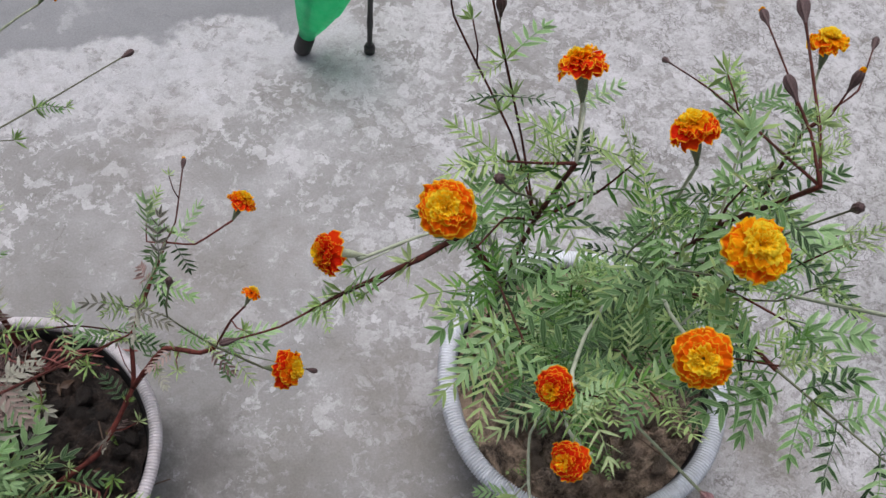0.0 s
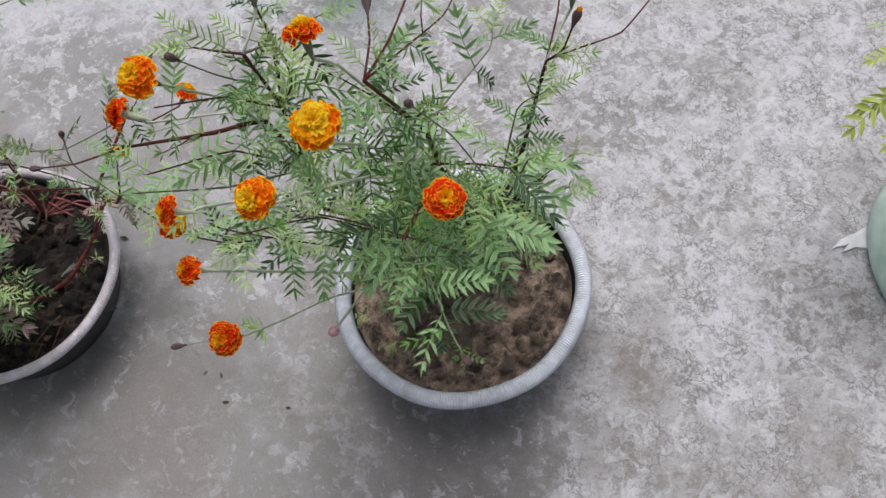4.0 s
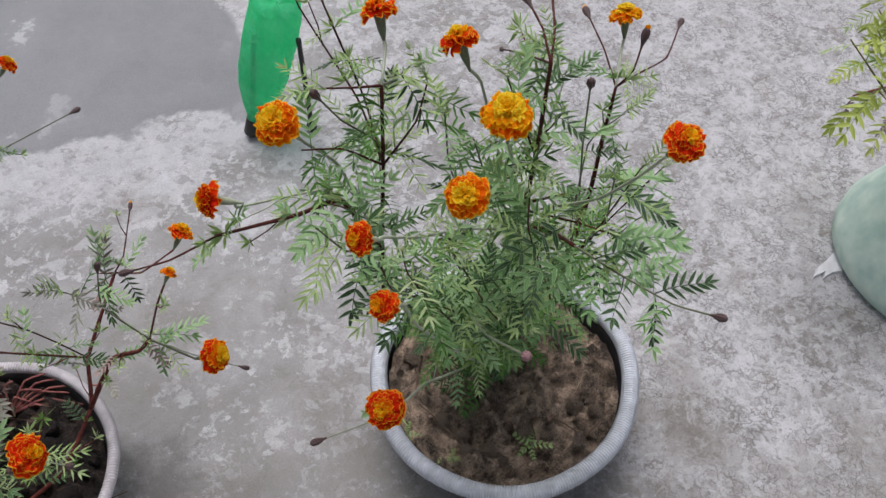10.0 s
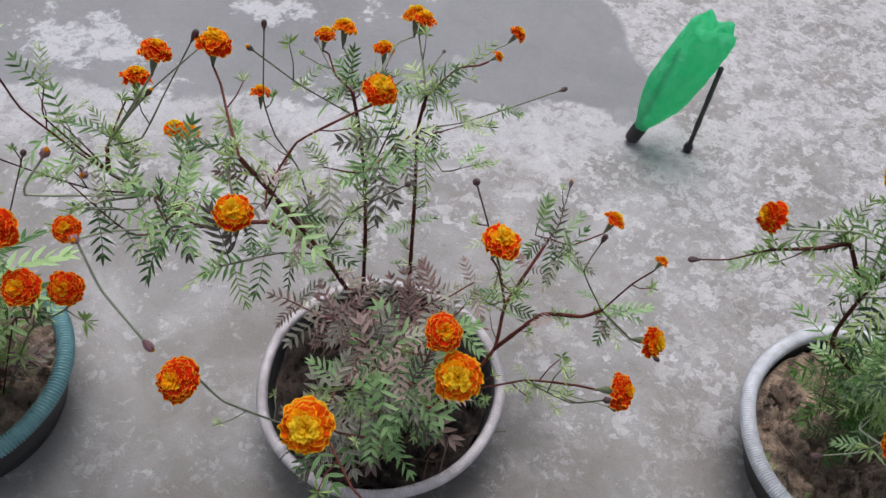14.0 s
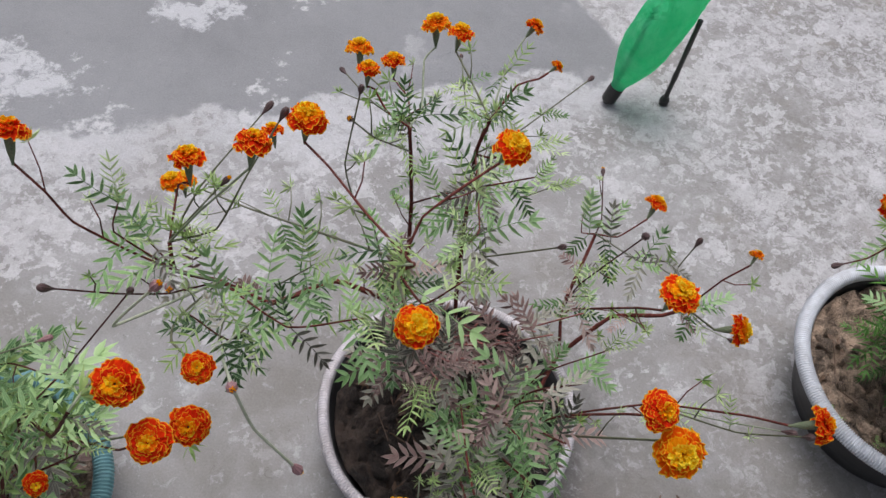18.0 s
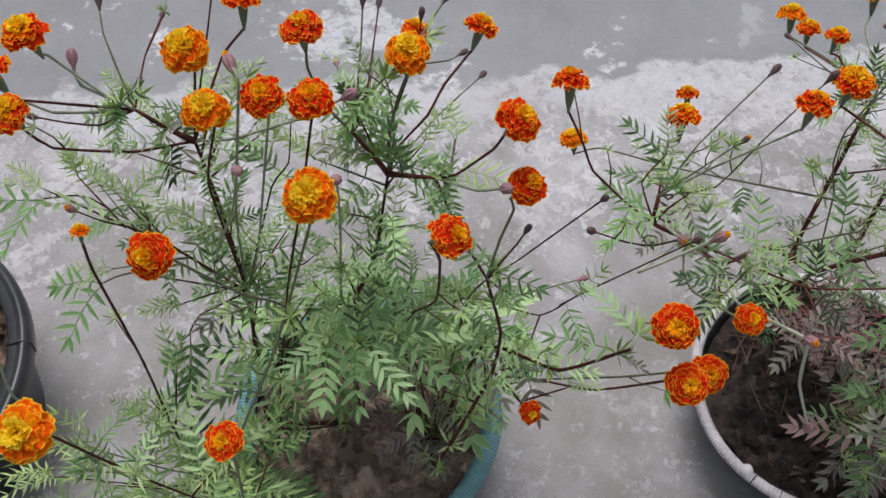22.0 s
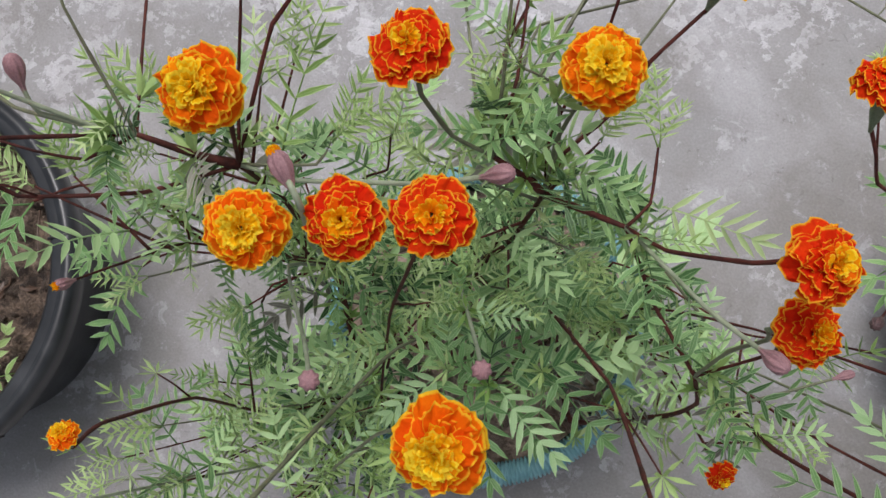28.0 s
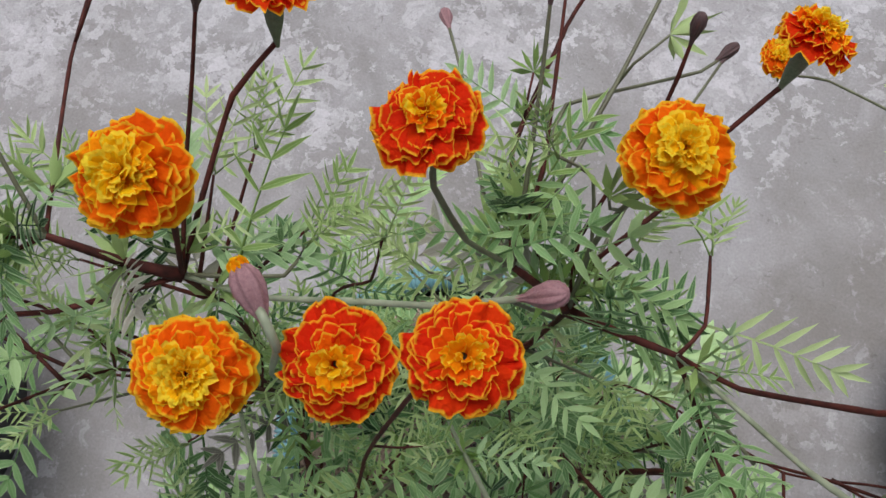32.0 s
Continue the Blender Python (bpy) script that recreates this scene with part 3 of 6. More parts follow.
def bloom(plant, at, axis, wide, tone, petals=True):
    """A double bloom: rings of ruffled petals over a ribbed calyx."""
    global count
    count += 1
    rnd = random.Random(count)
    z = Vector(axis).normalized()
    x = z.orthogonal().normalized()
    m = Matrix((x, z.cross(x), z)).transposed().to_4x4()
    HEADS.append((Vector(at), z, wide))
    head = hang("bloom", CALYX_PALE_MESH if plant == marigold_a and z.x < -0.6 else CALYX_MESH, plant, Matrix.Translation(at) @ m @ Matrix.Scale(wide, 4), "marigold head with %s ruffled petals" % {"red": "scarlet gold-edged", "mix": "orange and red", "gold": "golden orange", "yellow": "bright yellow"}[tone])
    small = wide < 0.03
    lean = rnd.uniform(0, 6.28)
    for k, (n, tilt, long) in enumerate(RINGS):
        if small and k in (1, 4, 5):
            continue
        for i in range(n):
            a = 2 * math.pi * (i + 0.5 * (k % 2) + rnd.uniform(-0.3, 0.3)) / n
            t = radians(tilt + rnd.uniform(-9, 9) + (4 + 2 * k) * math.cos(a - lean))
            ahead = Vector((math.cos(a) * math.sin(t), math.sin(a) * math.sin(t), math.cos(t)))
            up = Vector((-math.cos(a) * math.cos(t), -math.sin(a) * math.cos(t), math.sin(t)))
            up = Matrix.Rotation(radians(rnd.uniform(-28, 28)), 3, ahead) @ up
            key = TONES[tone][k]
            if rnd.random() < 0.16:
                key = TONES[tone][max(k - 1, 0)]
            root = Vector((math.cos(a), math.sin(a), 0)) * 0.03 + Vector((0, 0, 0.01 + 0.025 * k))
            hang("petal", rnd.choice(PETALS[key]), head, facing(root, ahead, up, long * rnd.uniform(0.86, 1.06)))
    hang("floret_tuft", rnd.choice(TUFTS[tone]), head, pose(0, 0, 0.0, 0, 0, rnd.uniform(0, 360)), "tuft of golden florets")


HEADS = []


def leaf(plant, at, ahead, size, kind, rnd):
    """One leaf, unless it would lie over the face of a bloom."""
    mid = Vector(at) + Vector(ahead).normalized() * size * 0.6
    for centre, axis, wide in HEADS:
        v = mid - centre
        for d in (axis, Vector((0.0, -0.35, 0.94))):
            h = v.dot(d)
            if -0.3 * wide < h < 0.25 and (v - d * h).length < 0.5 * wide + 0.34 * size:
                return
    if plant == marigold_c:
        for lean, spot, bare, below in (((-0.05, -0.18), (-1.230, 0.080), 0.122, 0.50), ((0.16, -0.32), (-1.230, 0.080), 0.122, 0.50), ((0.30, -0.33), (-1.230, 0.080), 0.122, 0.50), ((0.48, -0.33), (-1.150, 0.110), 0.105, 0.60)):
            over = mid - Vector((*lean, 1.0)) * (mid.z - 0.10) - Vector((*spot, 0.10))
            if mid.z < below and over.length < bare and (kind not in ("dry", "dusky") or mid.z > 0.30):
                return
        size *= 1.45 - 0.45 * min(1.0, max(0.0, (mid.z - 0.38) / 0.25))
    hang("leaf", rnd.choice(LEAVES[kind]), plant, facing(at, ahead, (rnd.uniform(-0.5, 0.5), rnd.uniform(-0.6, 0.4), 1), size))


def foliage(plant, line, lo, hi, every, size, rnd, kinds, tufts=0.0):
    """Opposite pairs of leaves along a part of a stem, each pair a quarter turn from the last."""
    run, turn = 0.0, rnd.uniform(0, 3.14)
    total = sum((b - a).length for a, b in zip(line, line[1:]))
    nxt, far = lo * total, 0.0
    for a, b in zip(line, line[1:]):
        far += (b - a).length
        if far < nxt or far > hi * total:
            continue
        nxt = far + every * rnd.uniform(0.7, 1.3)
        turn += 1.57 + rnd.uniform(-0.4, 0.4)
        d = (b - a).normalized()
        u = d.orthogonal().normalized()
        u = Matrix.Rotation(turn, 3, d) @ u
        if tufts and rnd.random() < tufts:
            hang("leaf_tuft", rnd.choice(SPROUTS), plant, facing(b, u, d, rnd.uniform(0.020, 0.038) * (0.75 if plant == marigold_b else 1.0)))
        for sign in (1, -1):
            if rnd.random() < 0.15:
                continue
            out = sign * u + d * rnd.uniform(0.1, 0.55) + Vector((0, 0, rnd.uniform(-0.35, 0.15)))
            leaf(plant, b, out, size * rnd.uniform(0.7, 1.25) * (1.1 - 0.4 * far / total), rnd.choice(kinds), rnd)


def twigs(plant, line, rnd, every, mat):
    """Short side twigs along a stem, each with a tuft of young leaflets at its end."""
    run, nxt = 0.0, every * rnd.uniform(0.5, 1.0)
    total = sum((b - a).length for a, b in zip(line, line[1:]))
    for a, b in zip(line, line[1:]):
        run += (b - a).length
        if run < nxt or run > 0.8 * total:
            continue
        nxt = run + every * rnd.uniform(0.6, 1.4)
        d = (b - a).normalized()
        u = Matrix.Rotation(rnd.uniform(0, 6.28), 3, d) @ d.orthogonal().normalized()
        out = (u + 0.7 * d + Vector((0, 0, 0.35))).normalized()
        long = rnd.uniform(0.02, 0.05)
        tip = b + out * long + d * long * 0.25
        vs, fs = tube([b, b + out * long * 0.55, tip], 0.0010, 0.0007, 5)
        hang("twig", mesh_from("twig", vs, fs, mat), plant)
        hang("leaf_tuft", rnd.choice(SPROUTS), plant, facing(tip, u, out, rnd.uniform(0.017, 0.033) * (0.75 if plant == marigold_b else 1.0)))


def stem(plant, kind, *points):
    """A stem of a marigold through the points, with what grows on it."""
    global count
    count += 1
    rnd = random.Random(count * 7)
    line = smooth_line(points, 0.012)
    r0, r1, mat = {"trunk": (0.0042, 0.0027, STEM_DARK), "stem": (0.0015, 0.0014, (STALK, STEM_DARK, STEM_GREEN, STEM_DARK)[count % 4]), "bud": (0.0013, 0.0009, STEM_DARK if rnd.random() < (0.35 if plant == marigold_b else 0.65) else STEM_GREEN),
                   "leafbud": (0.0012, 0.0008, STEM_GREEN), "tipbud": (0.0013, 0.0011, STEM_GREEN), "thinbud": (0.0009, 0.0007, STALK), "fatbud": (0.0014, 0.0014, STALK), "longbud": (0.0015, 0.0015, STALK), "openbud": (0.0016, 0.0016, STALK), "shoot": (0.0015, 0.0008, STEM_DARK if count % 3 else STEM_GREEN), "sprig": (0.0016, 0.0010, STEM_DARK), "rosette": (0.0017, 0.0012, STEM_DARK), "fern": (0.0014, 0.0008, STEM_GREEN), "dryshoot": (0.0017, 0.0010, DEAD_RED), "greyshoot": (0.0018, 0.0012, STEM_DARK), "wilt": (0.0034, 0.0014, CANE), "cane": (0.0050, 0.0022, CANE), "dead": (0.0024, 0.0014, DEAD_RED)}[kind]
    if plant == marigold_a and kind == "stem":
        r1, mat = 0.0017, PEDUNCLE
    if plant == marigold_a and kind == "trunk":
        r1 = 0.0019
    if plant == marigold_a and kind == "tipbud":
        mat = STEM_DARK
    if plant == marigold_b and kind == "openbud":
        mat = PEDUNCLE
    if plant == marigold_c and kind == "trunk":
        r0, r1 = 0.0036, 0.0017
    if plant == marigold_b and mat == STEM_DARK and kind != "bud":
        mat = STEM_RED
    vs, fs = tube(line, r0, r1, 6, 0.25, count)
    hang("branch" if kind == "trunk" else "stem", mesh_from("stem", vs, fs, mat), plant)
    many = plant["leafy"]
    if kind in ("trunk", "stem", "bud"):
        twigs(plant, line, rnd, (0.075 if kind == "trunk" else 0.11) * (1.0 if many < 0.7 else 1.7), mat)
    if kind == "trunk":
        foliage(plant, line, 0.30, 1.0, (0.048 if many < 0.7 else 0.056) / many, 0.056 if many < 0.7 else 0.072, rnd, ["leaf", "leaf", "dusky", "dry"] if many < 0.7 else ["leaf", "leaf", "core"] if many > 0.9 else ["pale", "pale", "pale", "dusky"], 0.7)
    elif kind == "stem":
        foliage(plant, line, 0.08, 0.50, 0.085 / many, 0.054, rnd, ["leaf", "leaf", "tip"], 0.8)
    elif kind in ("bud", "leafbud", "tipbud", "thinbud", "fatbud", "longbud", "openbud"):
        if kind == "leafbud":
            foliage(plant, line, 0.20, 0.78, 0.022, 0.046, rnd, ["leaf", "leaf", "core"], 0.3)
        elif kind != "openbud":
            foliage(plant, line, 0.10, 0.60, 0.080 / many, 0.040, rnd, ["leaf", "tip"], 0.6)
        d = (line[-1] - line[-3]).normalized()
        size = rnd.uniform(0.016, 0.022) if kind in ("bud", "thinbud", "leafbud") else 0.026 if kind == "tipbud" else 0.013 if kind == "fatbud" else 0.023
        u = d.orthogonal().normalized()
        m = Matrix((u, d.cross(u), d)).transposed().to_4x4()
        bud = hang("bud", rnd.choice(BUDS if plant == marigold_c else BUDS[:2]) if kind in ("bud", "thinbud", "tipbud", "leafbud") else FAT_BUD if kind == "fatbud" else OPEN_BUD, plant, Matrix.Translation(line[-1] - d * size * 0.45) @ m @ Matrix.Scale(size, 4), "closed marigold bud")
        if rnd.random() < 0.2 and kind == "bud" and plant != marigold_a or kind in ("openbud", "tipbud"):
            for i in range(4):
                a = i * 1.57
                hang("petal", rnd.choice(PETALS["amber"]), bud, facing((0.04 * math.cos(a), 0.04 * math.sin(a), 0.8), (0.15 * math.cos(a), 0.15 * math.sin(a), 1), (math.cos(a), math.sin(a), 0), 0.32))
    elif kind == "sprig":
        d = (line[-1] - line[-3]).normalized()
        for k in (1, -1):
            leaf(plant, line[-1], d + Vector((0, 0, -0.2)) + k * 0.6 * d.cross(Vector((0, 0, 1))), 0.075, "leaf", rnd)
    elif kind == "rosette":
        spin = rnd.uniform(0, 6.28)
        for k in range(6):
            q = spin + k * 1.05
            leaf(plant, line[-1 - k % 3], (math.cos(q), math.sin(q) - 0.25, rnd.uniform(-0.15, 0.30)), rnd.uniform(0.068, 0.095) * (0.8 if line[-1].z > 0.5 else 1.0), rnd.choice(("lance", "lance", "leaf")), rnd)
        hang("leaf_tuft", rnd.choice(SPROUTS), plant, facing(line[-1], (1, 0, 0), (0, 0, 1), 0.032))
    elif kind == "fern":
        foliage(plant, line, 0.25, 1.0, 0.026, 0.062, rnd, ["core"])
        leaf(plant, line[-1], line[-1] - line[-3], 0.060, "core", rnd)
    elif kind == "greyshoot":
        foliage(plant, line, 0.30, 1.0, 0.040 / many, 0.090, rnd, ["dusky", "leaf", "dusky", "leaf", "dry"])
    elif kind == "dryshoot":
        foliage(plant, line, 0.30, 1.0, 0.034 / many, 0.058 if plant == marigold_c else 0.068, rnd, ["dry", "dry", "dusky"])
    elif kind == "wilt":
        foliage(plant, line, 0.72, 1.0, 0.030, 0.100, rnd, ["yellow", "yellow", "tip", "yellow"])
    elif kind == "cane":
        foliage(plant, line, 0.70, 1.0, 0.024, 0.105, rnd, ["yellow", "yellow", "tip"], 0.5)
    elif kind == "shoot":
        foliage(plant, line, 0.24, 1.0, (0.053 if plant == marigold_c else 0.044) / many, 0.066, rnd, ["leaf", "leaf", "leaf", "pale", "dusky", "tip"] if many < 0.7 else ["leaf", "leaf", "core", "tip"] if many > 0.9 else ["pale", "pale", "pale", "tip"])
        for i in range(3):
            leaf(plant, line[-1], (line[-1] - line[-3]).normalized() + Vector((rnd.uniform(-0.5, 0.5), rnd.uniform(-0.5, 0.5), rnd.uniform(-0.1, 0.5))), rnd.uniform(0.03, 0.052), "tip", rnd)


# ---- pots ----
def hose_ring(radius, thick, ribs, mat, depth=0.045):
    """A ribbed hose bent into a ring."""
    vs, fs = [], []
    n, s = ribs * 4, 8
    for i in range(n):
        a = 2 * math.pi * i / n
        r = thick * (1 + depth * (1.0, 0.6, -1.8, 0.6)[i % 4])
        wob = 0.0015 * math.sin(3 * a + 1) + 0.001 * math.sin(7 * a)
        for k in range(s):
            b = 2 * math.pi * k / s
            vs.append(((radius + wob + r * math.cos(b)) * math.cos(a), (radius + wob + r * math.cos(b)) * math.sin(a), r * math.sin(b) + wob))
    for i in range(n):
        j = (i + 1) % n
        for k in range(s):
            l = (k + 1) % s
            fs.append((i * s + k, j * s + k, j * s + l, i * s + l))
    return mesh_from("hose", vs, fs, mat)


def clod_mesh(seed, mat):
    """A broken lump of earth about 1 in radius."""
    bm = bmesh.new()
    bmesh.ops.create_icosphere(bm, subdivisions=2, radius=1.0)
    for v in bm.verts:
        v.co *= 0.85 + 0.55 * noise.noise(v.co * 1.1 + Vector((seed * 3.7, 0, 0))) + 0.25 * noise.noise(v.co * 2.9 + Vector((0, seed * 2.1, 0)))
        v.co.z *= 0.75
    return mesh_of("clod", bm, mat, False)


CLODS = {mat: [clod_mesh(i, mat) for i in range(6)] for mat in (SOIL, SOIL_RED, SOIL_GREY, SOIL_DARK)}


def earth(name, at, radius, label, seed, mat=None, rise=0.004):
    """Crumbly potting earth with loose clods on it."""
    rnd = random.Random(seed)
    rings, segs = 44, 130
    vs, fs = [(0, 0, rise)], []
    for k in range(1, rings + 1):
        r = radius * k / rings
        for i in range(segs):
            a = 2 * math.pi * i / segs
            p = Vector((r * math.cos(a), r * math.sin(a), 0))
            h = 0.020 * noise.noise(p * 14 + Vector((seed, 0, 0))) + 0.036 * abs(noise.noise(p * 24)) + 0.016 * noise.noise(p * 62) + 0.009 * noise.noise(p * 130)
            vs.append((p.x, p.y, rise + h))
    fs += [(0, 1 + i, 1 + (i + 1) % segs) for i in range(segs)]
    for k in range(rings - 1):
        for i in range(segs):
            j = (i + 1) % segs
            fs.append((1 + k * segs + i, 1 + (k + 1) * segs + i, 1 + (k + 1) * segs + j, 1 + k * segs + j))
    ob = new(name, mesh_from(name, vs, fs, mat or SOIL))
    ob.location = at
    tagged(ob, label, "soil", kind="stuff")
    for i in range(96):
        r, a = radius * 0.92 * math.sqrt(rnd.random()), rnd.uniform(0, 6.28)
        size = 0.005 + 0.016 * rnd.random() ** 1.9
        p = Vector((r * math.cos(a), r * math.sin(a), 0))
        z = rise + 0.020 * noise.noise(p * 14 + Vector((seed, 0, 0))) + 0.036 * abs(noise.noise(p * 24)) + 0.016 * noise.noise(p * 62)
        clod = hang("clod", rnd.choice(CLODS[mat or SOIL]), ob, pose(p.x, p.y, z + size * 0.2, rnd.uniform(0, 360), rnd.uniform(0, 360), rnd.uniform(0, 360)) @ Matrix.Scale(size, 4))
    return ob


def tub(at, radius, height, ring, label, group="marigold tubs"):
    """A low, dark tub with a ribbed hose slipped over its edge."""
    pot = thing("planter_tub", label, "plant pot", at, group)
    r = radius - 0.0155
    prof = [(0.0, 0.004), (r * 0.80, 0.004), (r * 0.83, 0.0), (r * 0.90, height * 0.35), (r * 0.975, height * 0.8), (r + 0.002, height), (r - 0.003, height), (r * 0.955, height * 0.8), (r * 0.87, height * 0.35), (r * 0.78, 0.012), (0.0, 0.012)]
    vs, fs = lathe(prof, 64, lambda a, k: 1 + 0.006 * math.sin(3 * a + radius * 50))
    hang("wall", mesh_from("wall", vs, fs, TUB), pot, None, "dark plastic tub wall")
    hang("rim_hose", ring, pot, pose(0, 0, height), "ribbed hose slipped over the edge")
    return pot


tub((0.298, 0.4575, 0), 0.2273, 0.139, hose_ring(0.2122, 0.0142, 300, WHITE_HOSE, 0.085), "low dark planter tub edged with white ribbed hose")
tub_b = tub((-0.5553, 0.3269, 0), 0.2240, 0.1235, hose_ring(0.2128, 0.0095, 290, WRAP_HOSE, 0.10), "low dark planter tub edged with grimy white wound strip")
tub((-1.3036, 0.1236, 0), 0.2263, 0.137, hose_ring(0.2108, 0.0155, 230, TEAL_HOSE, 0.11), "low dark planter tub edged with faded teal ribbed hose")
KNOT = plain("lumpy_white_sealant", (0.50, 0.49, 0.50), (0.74, 0.73, 0.74), 0.7, 60.0, 0.6)
DARK_TAPE = plain("blackened_tape", (0.02, 0.02, 0.022), (0.09, 0.085, 0.085), 0.6, 60.0)
a = radians(235)
bm = bmesh.new()
bmesh.ops.create_icosphere(bm, subdivisions=2, radius=0.011)
for v in bm.verts:
    v.co *= 1 + 0.3 * noise.noise(v.co * 90)
hang("sealant_lump", mesh_of("sealant_lump", bm, KNOT), tub_b, pose(0.2120 * math.cos(a), 0.2120 * math.sin(a), 0.1310), "white lump of sealant")
for deg, wide, mat, name in ((239.0, 0.5, DARK_TAPE, "tape"), (251.0, 0.4, DARK_TAPE, "tape"), (264.0, 0.4, DARK_TAPE, "tape")):
    bits = [radians(deg - wide + 2 * wide * i / 6) for i in range(7)]
    vs, fs = tube([Vector((0.2128 * math.cos(q), 0.2128 * math.sin(q), 0.1235)) for q in bits], 0.0103, 0.0103, 12)
    hang(name, mesh_from(name, vs, fs, mat), tub_b)
earth("soil", (0.298, 0.4575, 0.098), 0.1955, "damp brown crumbly soil in the white-edged tub", 3)
earth("soil", (-0.5553, 0.3269, 0.082), 0.193, "dark crumbly soil in the tub with wound strip", 5, SOIL_DARK)
earth("soil", (-1.3036, 0.1236, 0.104), 0.195, "brown crumbly soil in the teal-edged tub", 8, SOIL_RED)

# the tall black pot
black = thing("flower_pot", "tall scuffed black plastic pot with thick rolled rim", "plant pot", (-2.125, -0.02, 0))
R, H = 0.294, 0.27
vs, fs = lathe([(0.0, 0.006), (0.20, 0.006), (0.208, 0.0), (R * 0.90, H * 0.80), (R * 0.915, H * 0.84), (R * 0.915, H * 0.96), (R * 0.875, H * 0.96), (R * 0.87, H * 0.8), (0.20, 0.014), (0.0, 0.014)], 72)
hang("wall", mesh_from("wall", vs, fs, BLACK_POT), black)
vs, fs = lathe([(R * 0.925, H * 0.80), (R * 0.965, H * 0.81), (R * 0.985, H * 0.85), (R, H * 0.955), (R * 0.992, H * 0.985), (R * 0.975, H), (R * 0.955, H * 1.004), (R * 0.945, H * 0.992), (R * 0.93, H * 0.99), (R * 0.90, H * 0.992), (R * 0.88, H * 0.98), (R * 0.868, H * 0.95), (R * 0.90, H * 0.90), (R * 0.925, H * 0.80)], 96)
hang("rim", mesh_from("rim", vs, fs, BLACK_POT), black, None, "thick ridged rim with pale scuffs")
for a in (-0.62, 0.42, 1.5):
    vs, fs = tube([Vector((R * k * math.cos(a), R * k * math.sin(a), H * z)) for k, z in ((0.875, 0.985), (0.92, 0.998), (0.96, 1.01), (1.002, 0.965), (0.985, 0.85))], 0.0022, 0.0022, 6)
    hang("seam", mesh_from("seam", vs, fs, TUB), black)
earth("soil", (-2.125, -0.02, 0.168), 0.245, "bare dry crumbly soil in the black pot", 11, SOIL_GREY)

# the limewashed pot, cut unevenly
mint = thing("flower_pot", "pale green limewashed pot with a ragged blue-green cut edge", "plant pot", (1.245, 0.732, 0))


def ragged(a):
    return 0.125 + 0.035 * math.cos(a - 2.4) + 0.006 * math.sin(5 * a)


def cut_wall(outer, inner, top, mat, segs=72):
    vs, fs = [], []
    for k in range(8):
        for i in range(segs):
            a = 2 * math.pi * i / segs
            h = ragged(a) + top
            t = (0.0, 0.12, 0.35, 0.7, 1.0, 1.0, 0.5, 0.1)[k]
            r = ((0.220, 0.233, 0.230, 0.206, outer)[k] if k < 5 else (inner, inner + 0.006, inner)[k - 5]) * (1 + 0.015 * math.sin(3 * a))
            vs.append((r * math.cos(a), r * math.sin(a), h * t))
    for k in range(7):
        for i in range(segs):
            j = (i + 1) % segs
            fs.append((k * segs + i, k * segs + j, (k + 1) * segs + j, (k + 1) * segs + i))
    return mesh_from("wall", vs, fs, mat)


hang("wall", cut_wall(0.178, 0.170, 0.0, MINT_POT), mint, None, "limewashed pale green wall")
vs, fs = [], []
for i in range(72):
    a = 2 * math.pi * i / 72
    for r, dz in ((0.1675, -0.02), (0.1675, 0.004), (0.1735, 0.004), (0.1735, -0.02)):
        r *= 1 + 0.015 * math.sin(3 * a)
        vs.append((r * math.cos(a), r * math.sin(a), ragged(a) + dz))
for i in range(72):
    j = (i + 1) % 72
    for k in range(4):
        l = (k + 1) % 4
        fs.append((4 * i + k, 4 * j + k, 4 * j + l, 4 * i + l))
hang("rim", mesh_from("rim", vs, fs, MINT_EDGE), mint, None, "bare blue-green cut edge")
earth("soil", (1.245, 0.732, 0.066), 0.168, "dark soil littered with dry stalks", 14, SOIL_DARK)

# ---- green bottle over a rod ----
m, nt, b = material("green_bottle_plastic", 0.16)
b.inputs["Base Color"].default_value = (0.03, 0.62, 0.25, 1)
v = local(nt)
nt.links.new(ramp(nt, noise_tex(nt, v, 30.0, 3.0), (0.3, (0.06, 0.72, 0.35)), (0.7, (0.32, 0.93, 0.66))), b.inputs["Base Color"])
bump(nt, b, noise_tex(nt, v, 17.0, 4.0, 0.6, 2.2), 1.0, 0.03)
t = nt.nodes.new("ShaderNodeBsdfTranslucent")
t.inputs["Color"].default_value = (0.14, 0.9, 0.5, 1)
clear = nt.nodes.new("ShaderNodeBsdfTransparent")
clear.inputs["Color"].default_value = (0.25, 0.85, 0.5, 1)
s1, s2 = node(nt, "ShaderNodeMixShader", Fac=0.58), node(nt, "ShaderNodeMixShader", Fac=0.30)
nt.links.new(b.outputs[0], s1.inputs[1])
nt.links.new(t.outputs[0], s1.inputs[2])
nt.links.new(s1.outputs[0], s2.inputs[1])
nt.links.new(clear.outputs[0], s2.inputs[2])
nt.links.new(s2.outputs[0], nt.nodes["Material Output"].inputs["Surface"])
BOTTLE = m
IRON = plain("black_painted_iron", (0.01, 0.01, 0.01), (0.035, 0.033, 0.032), 0.45, 90.0)
foot, top = Vector((-0.1995, 1.194, 0.011)), Vector((-0.087, 1.240, 0.350))
axis = (top - foot).normalized()
u = axis.orthogonal().normalized()
lean = Matrix((u, axis.cross(u), axis)).transposed().to_4x4()
bottle = thing("plastic_bottle", "green plastic bottle upside down over a black rod", "bottle")
L = (top - foot).length
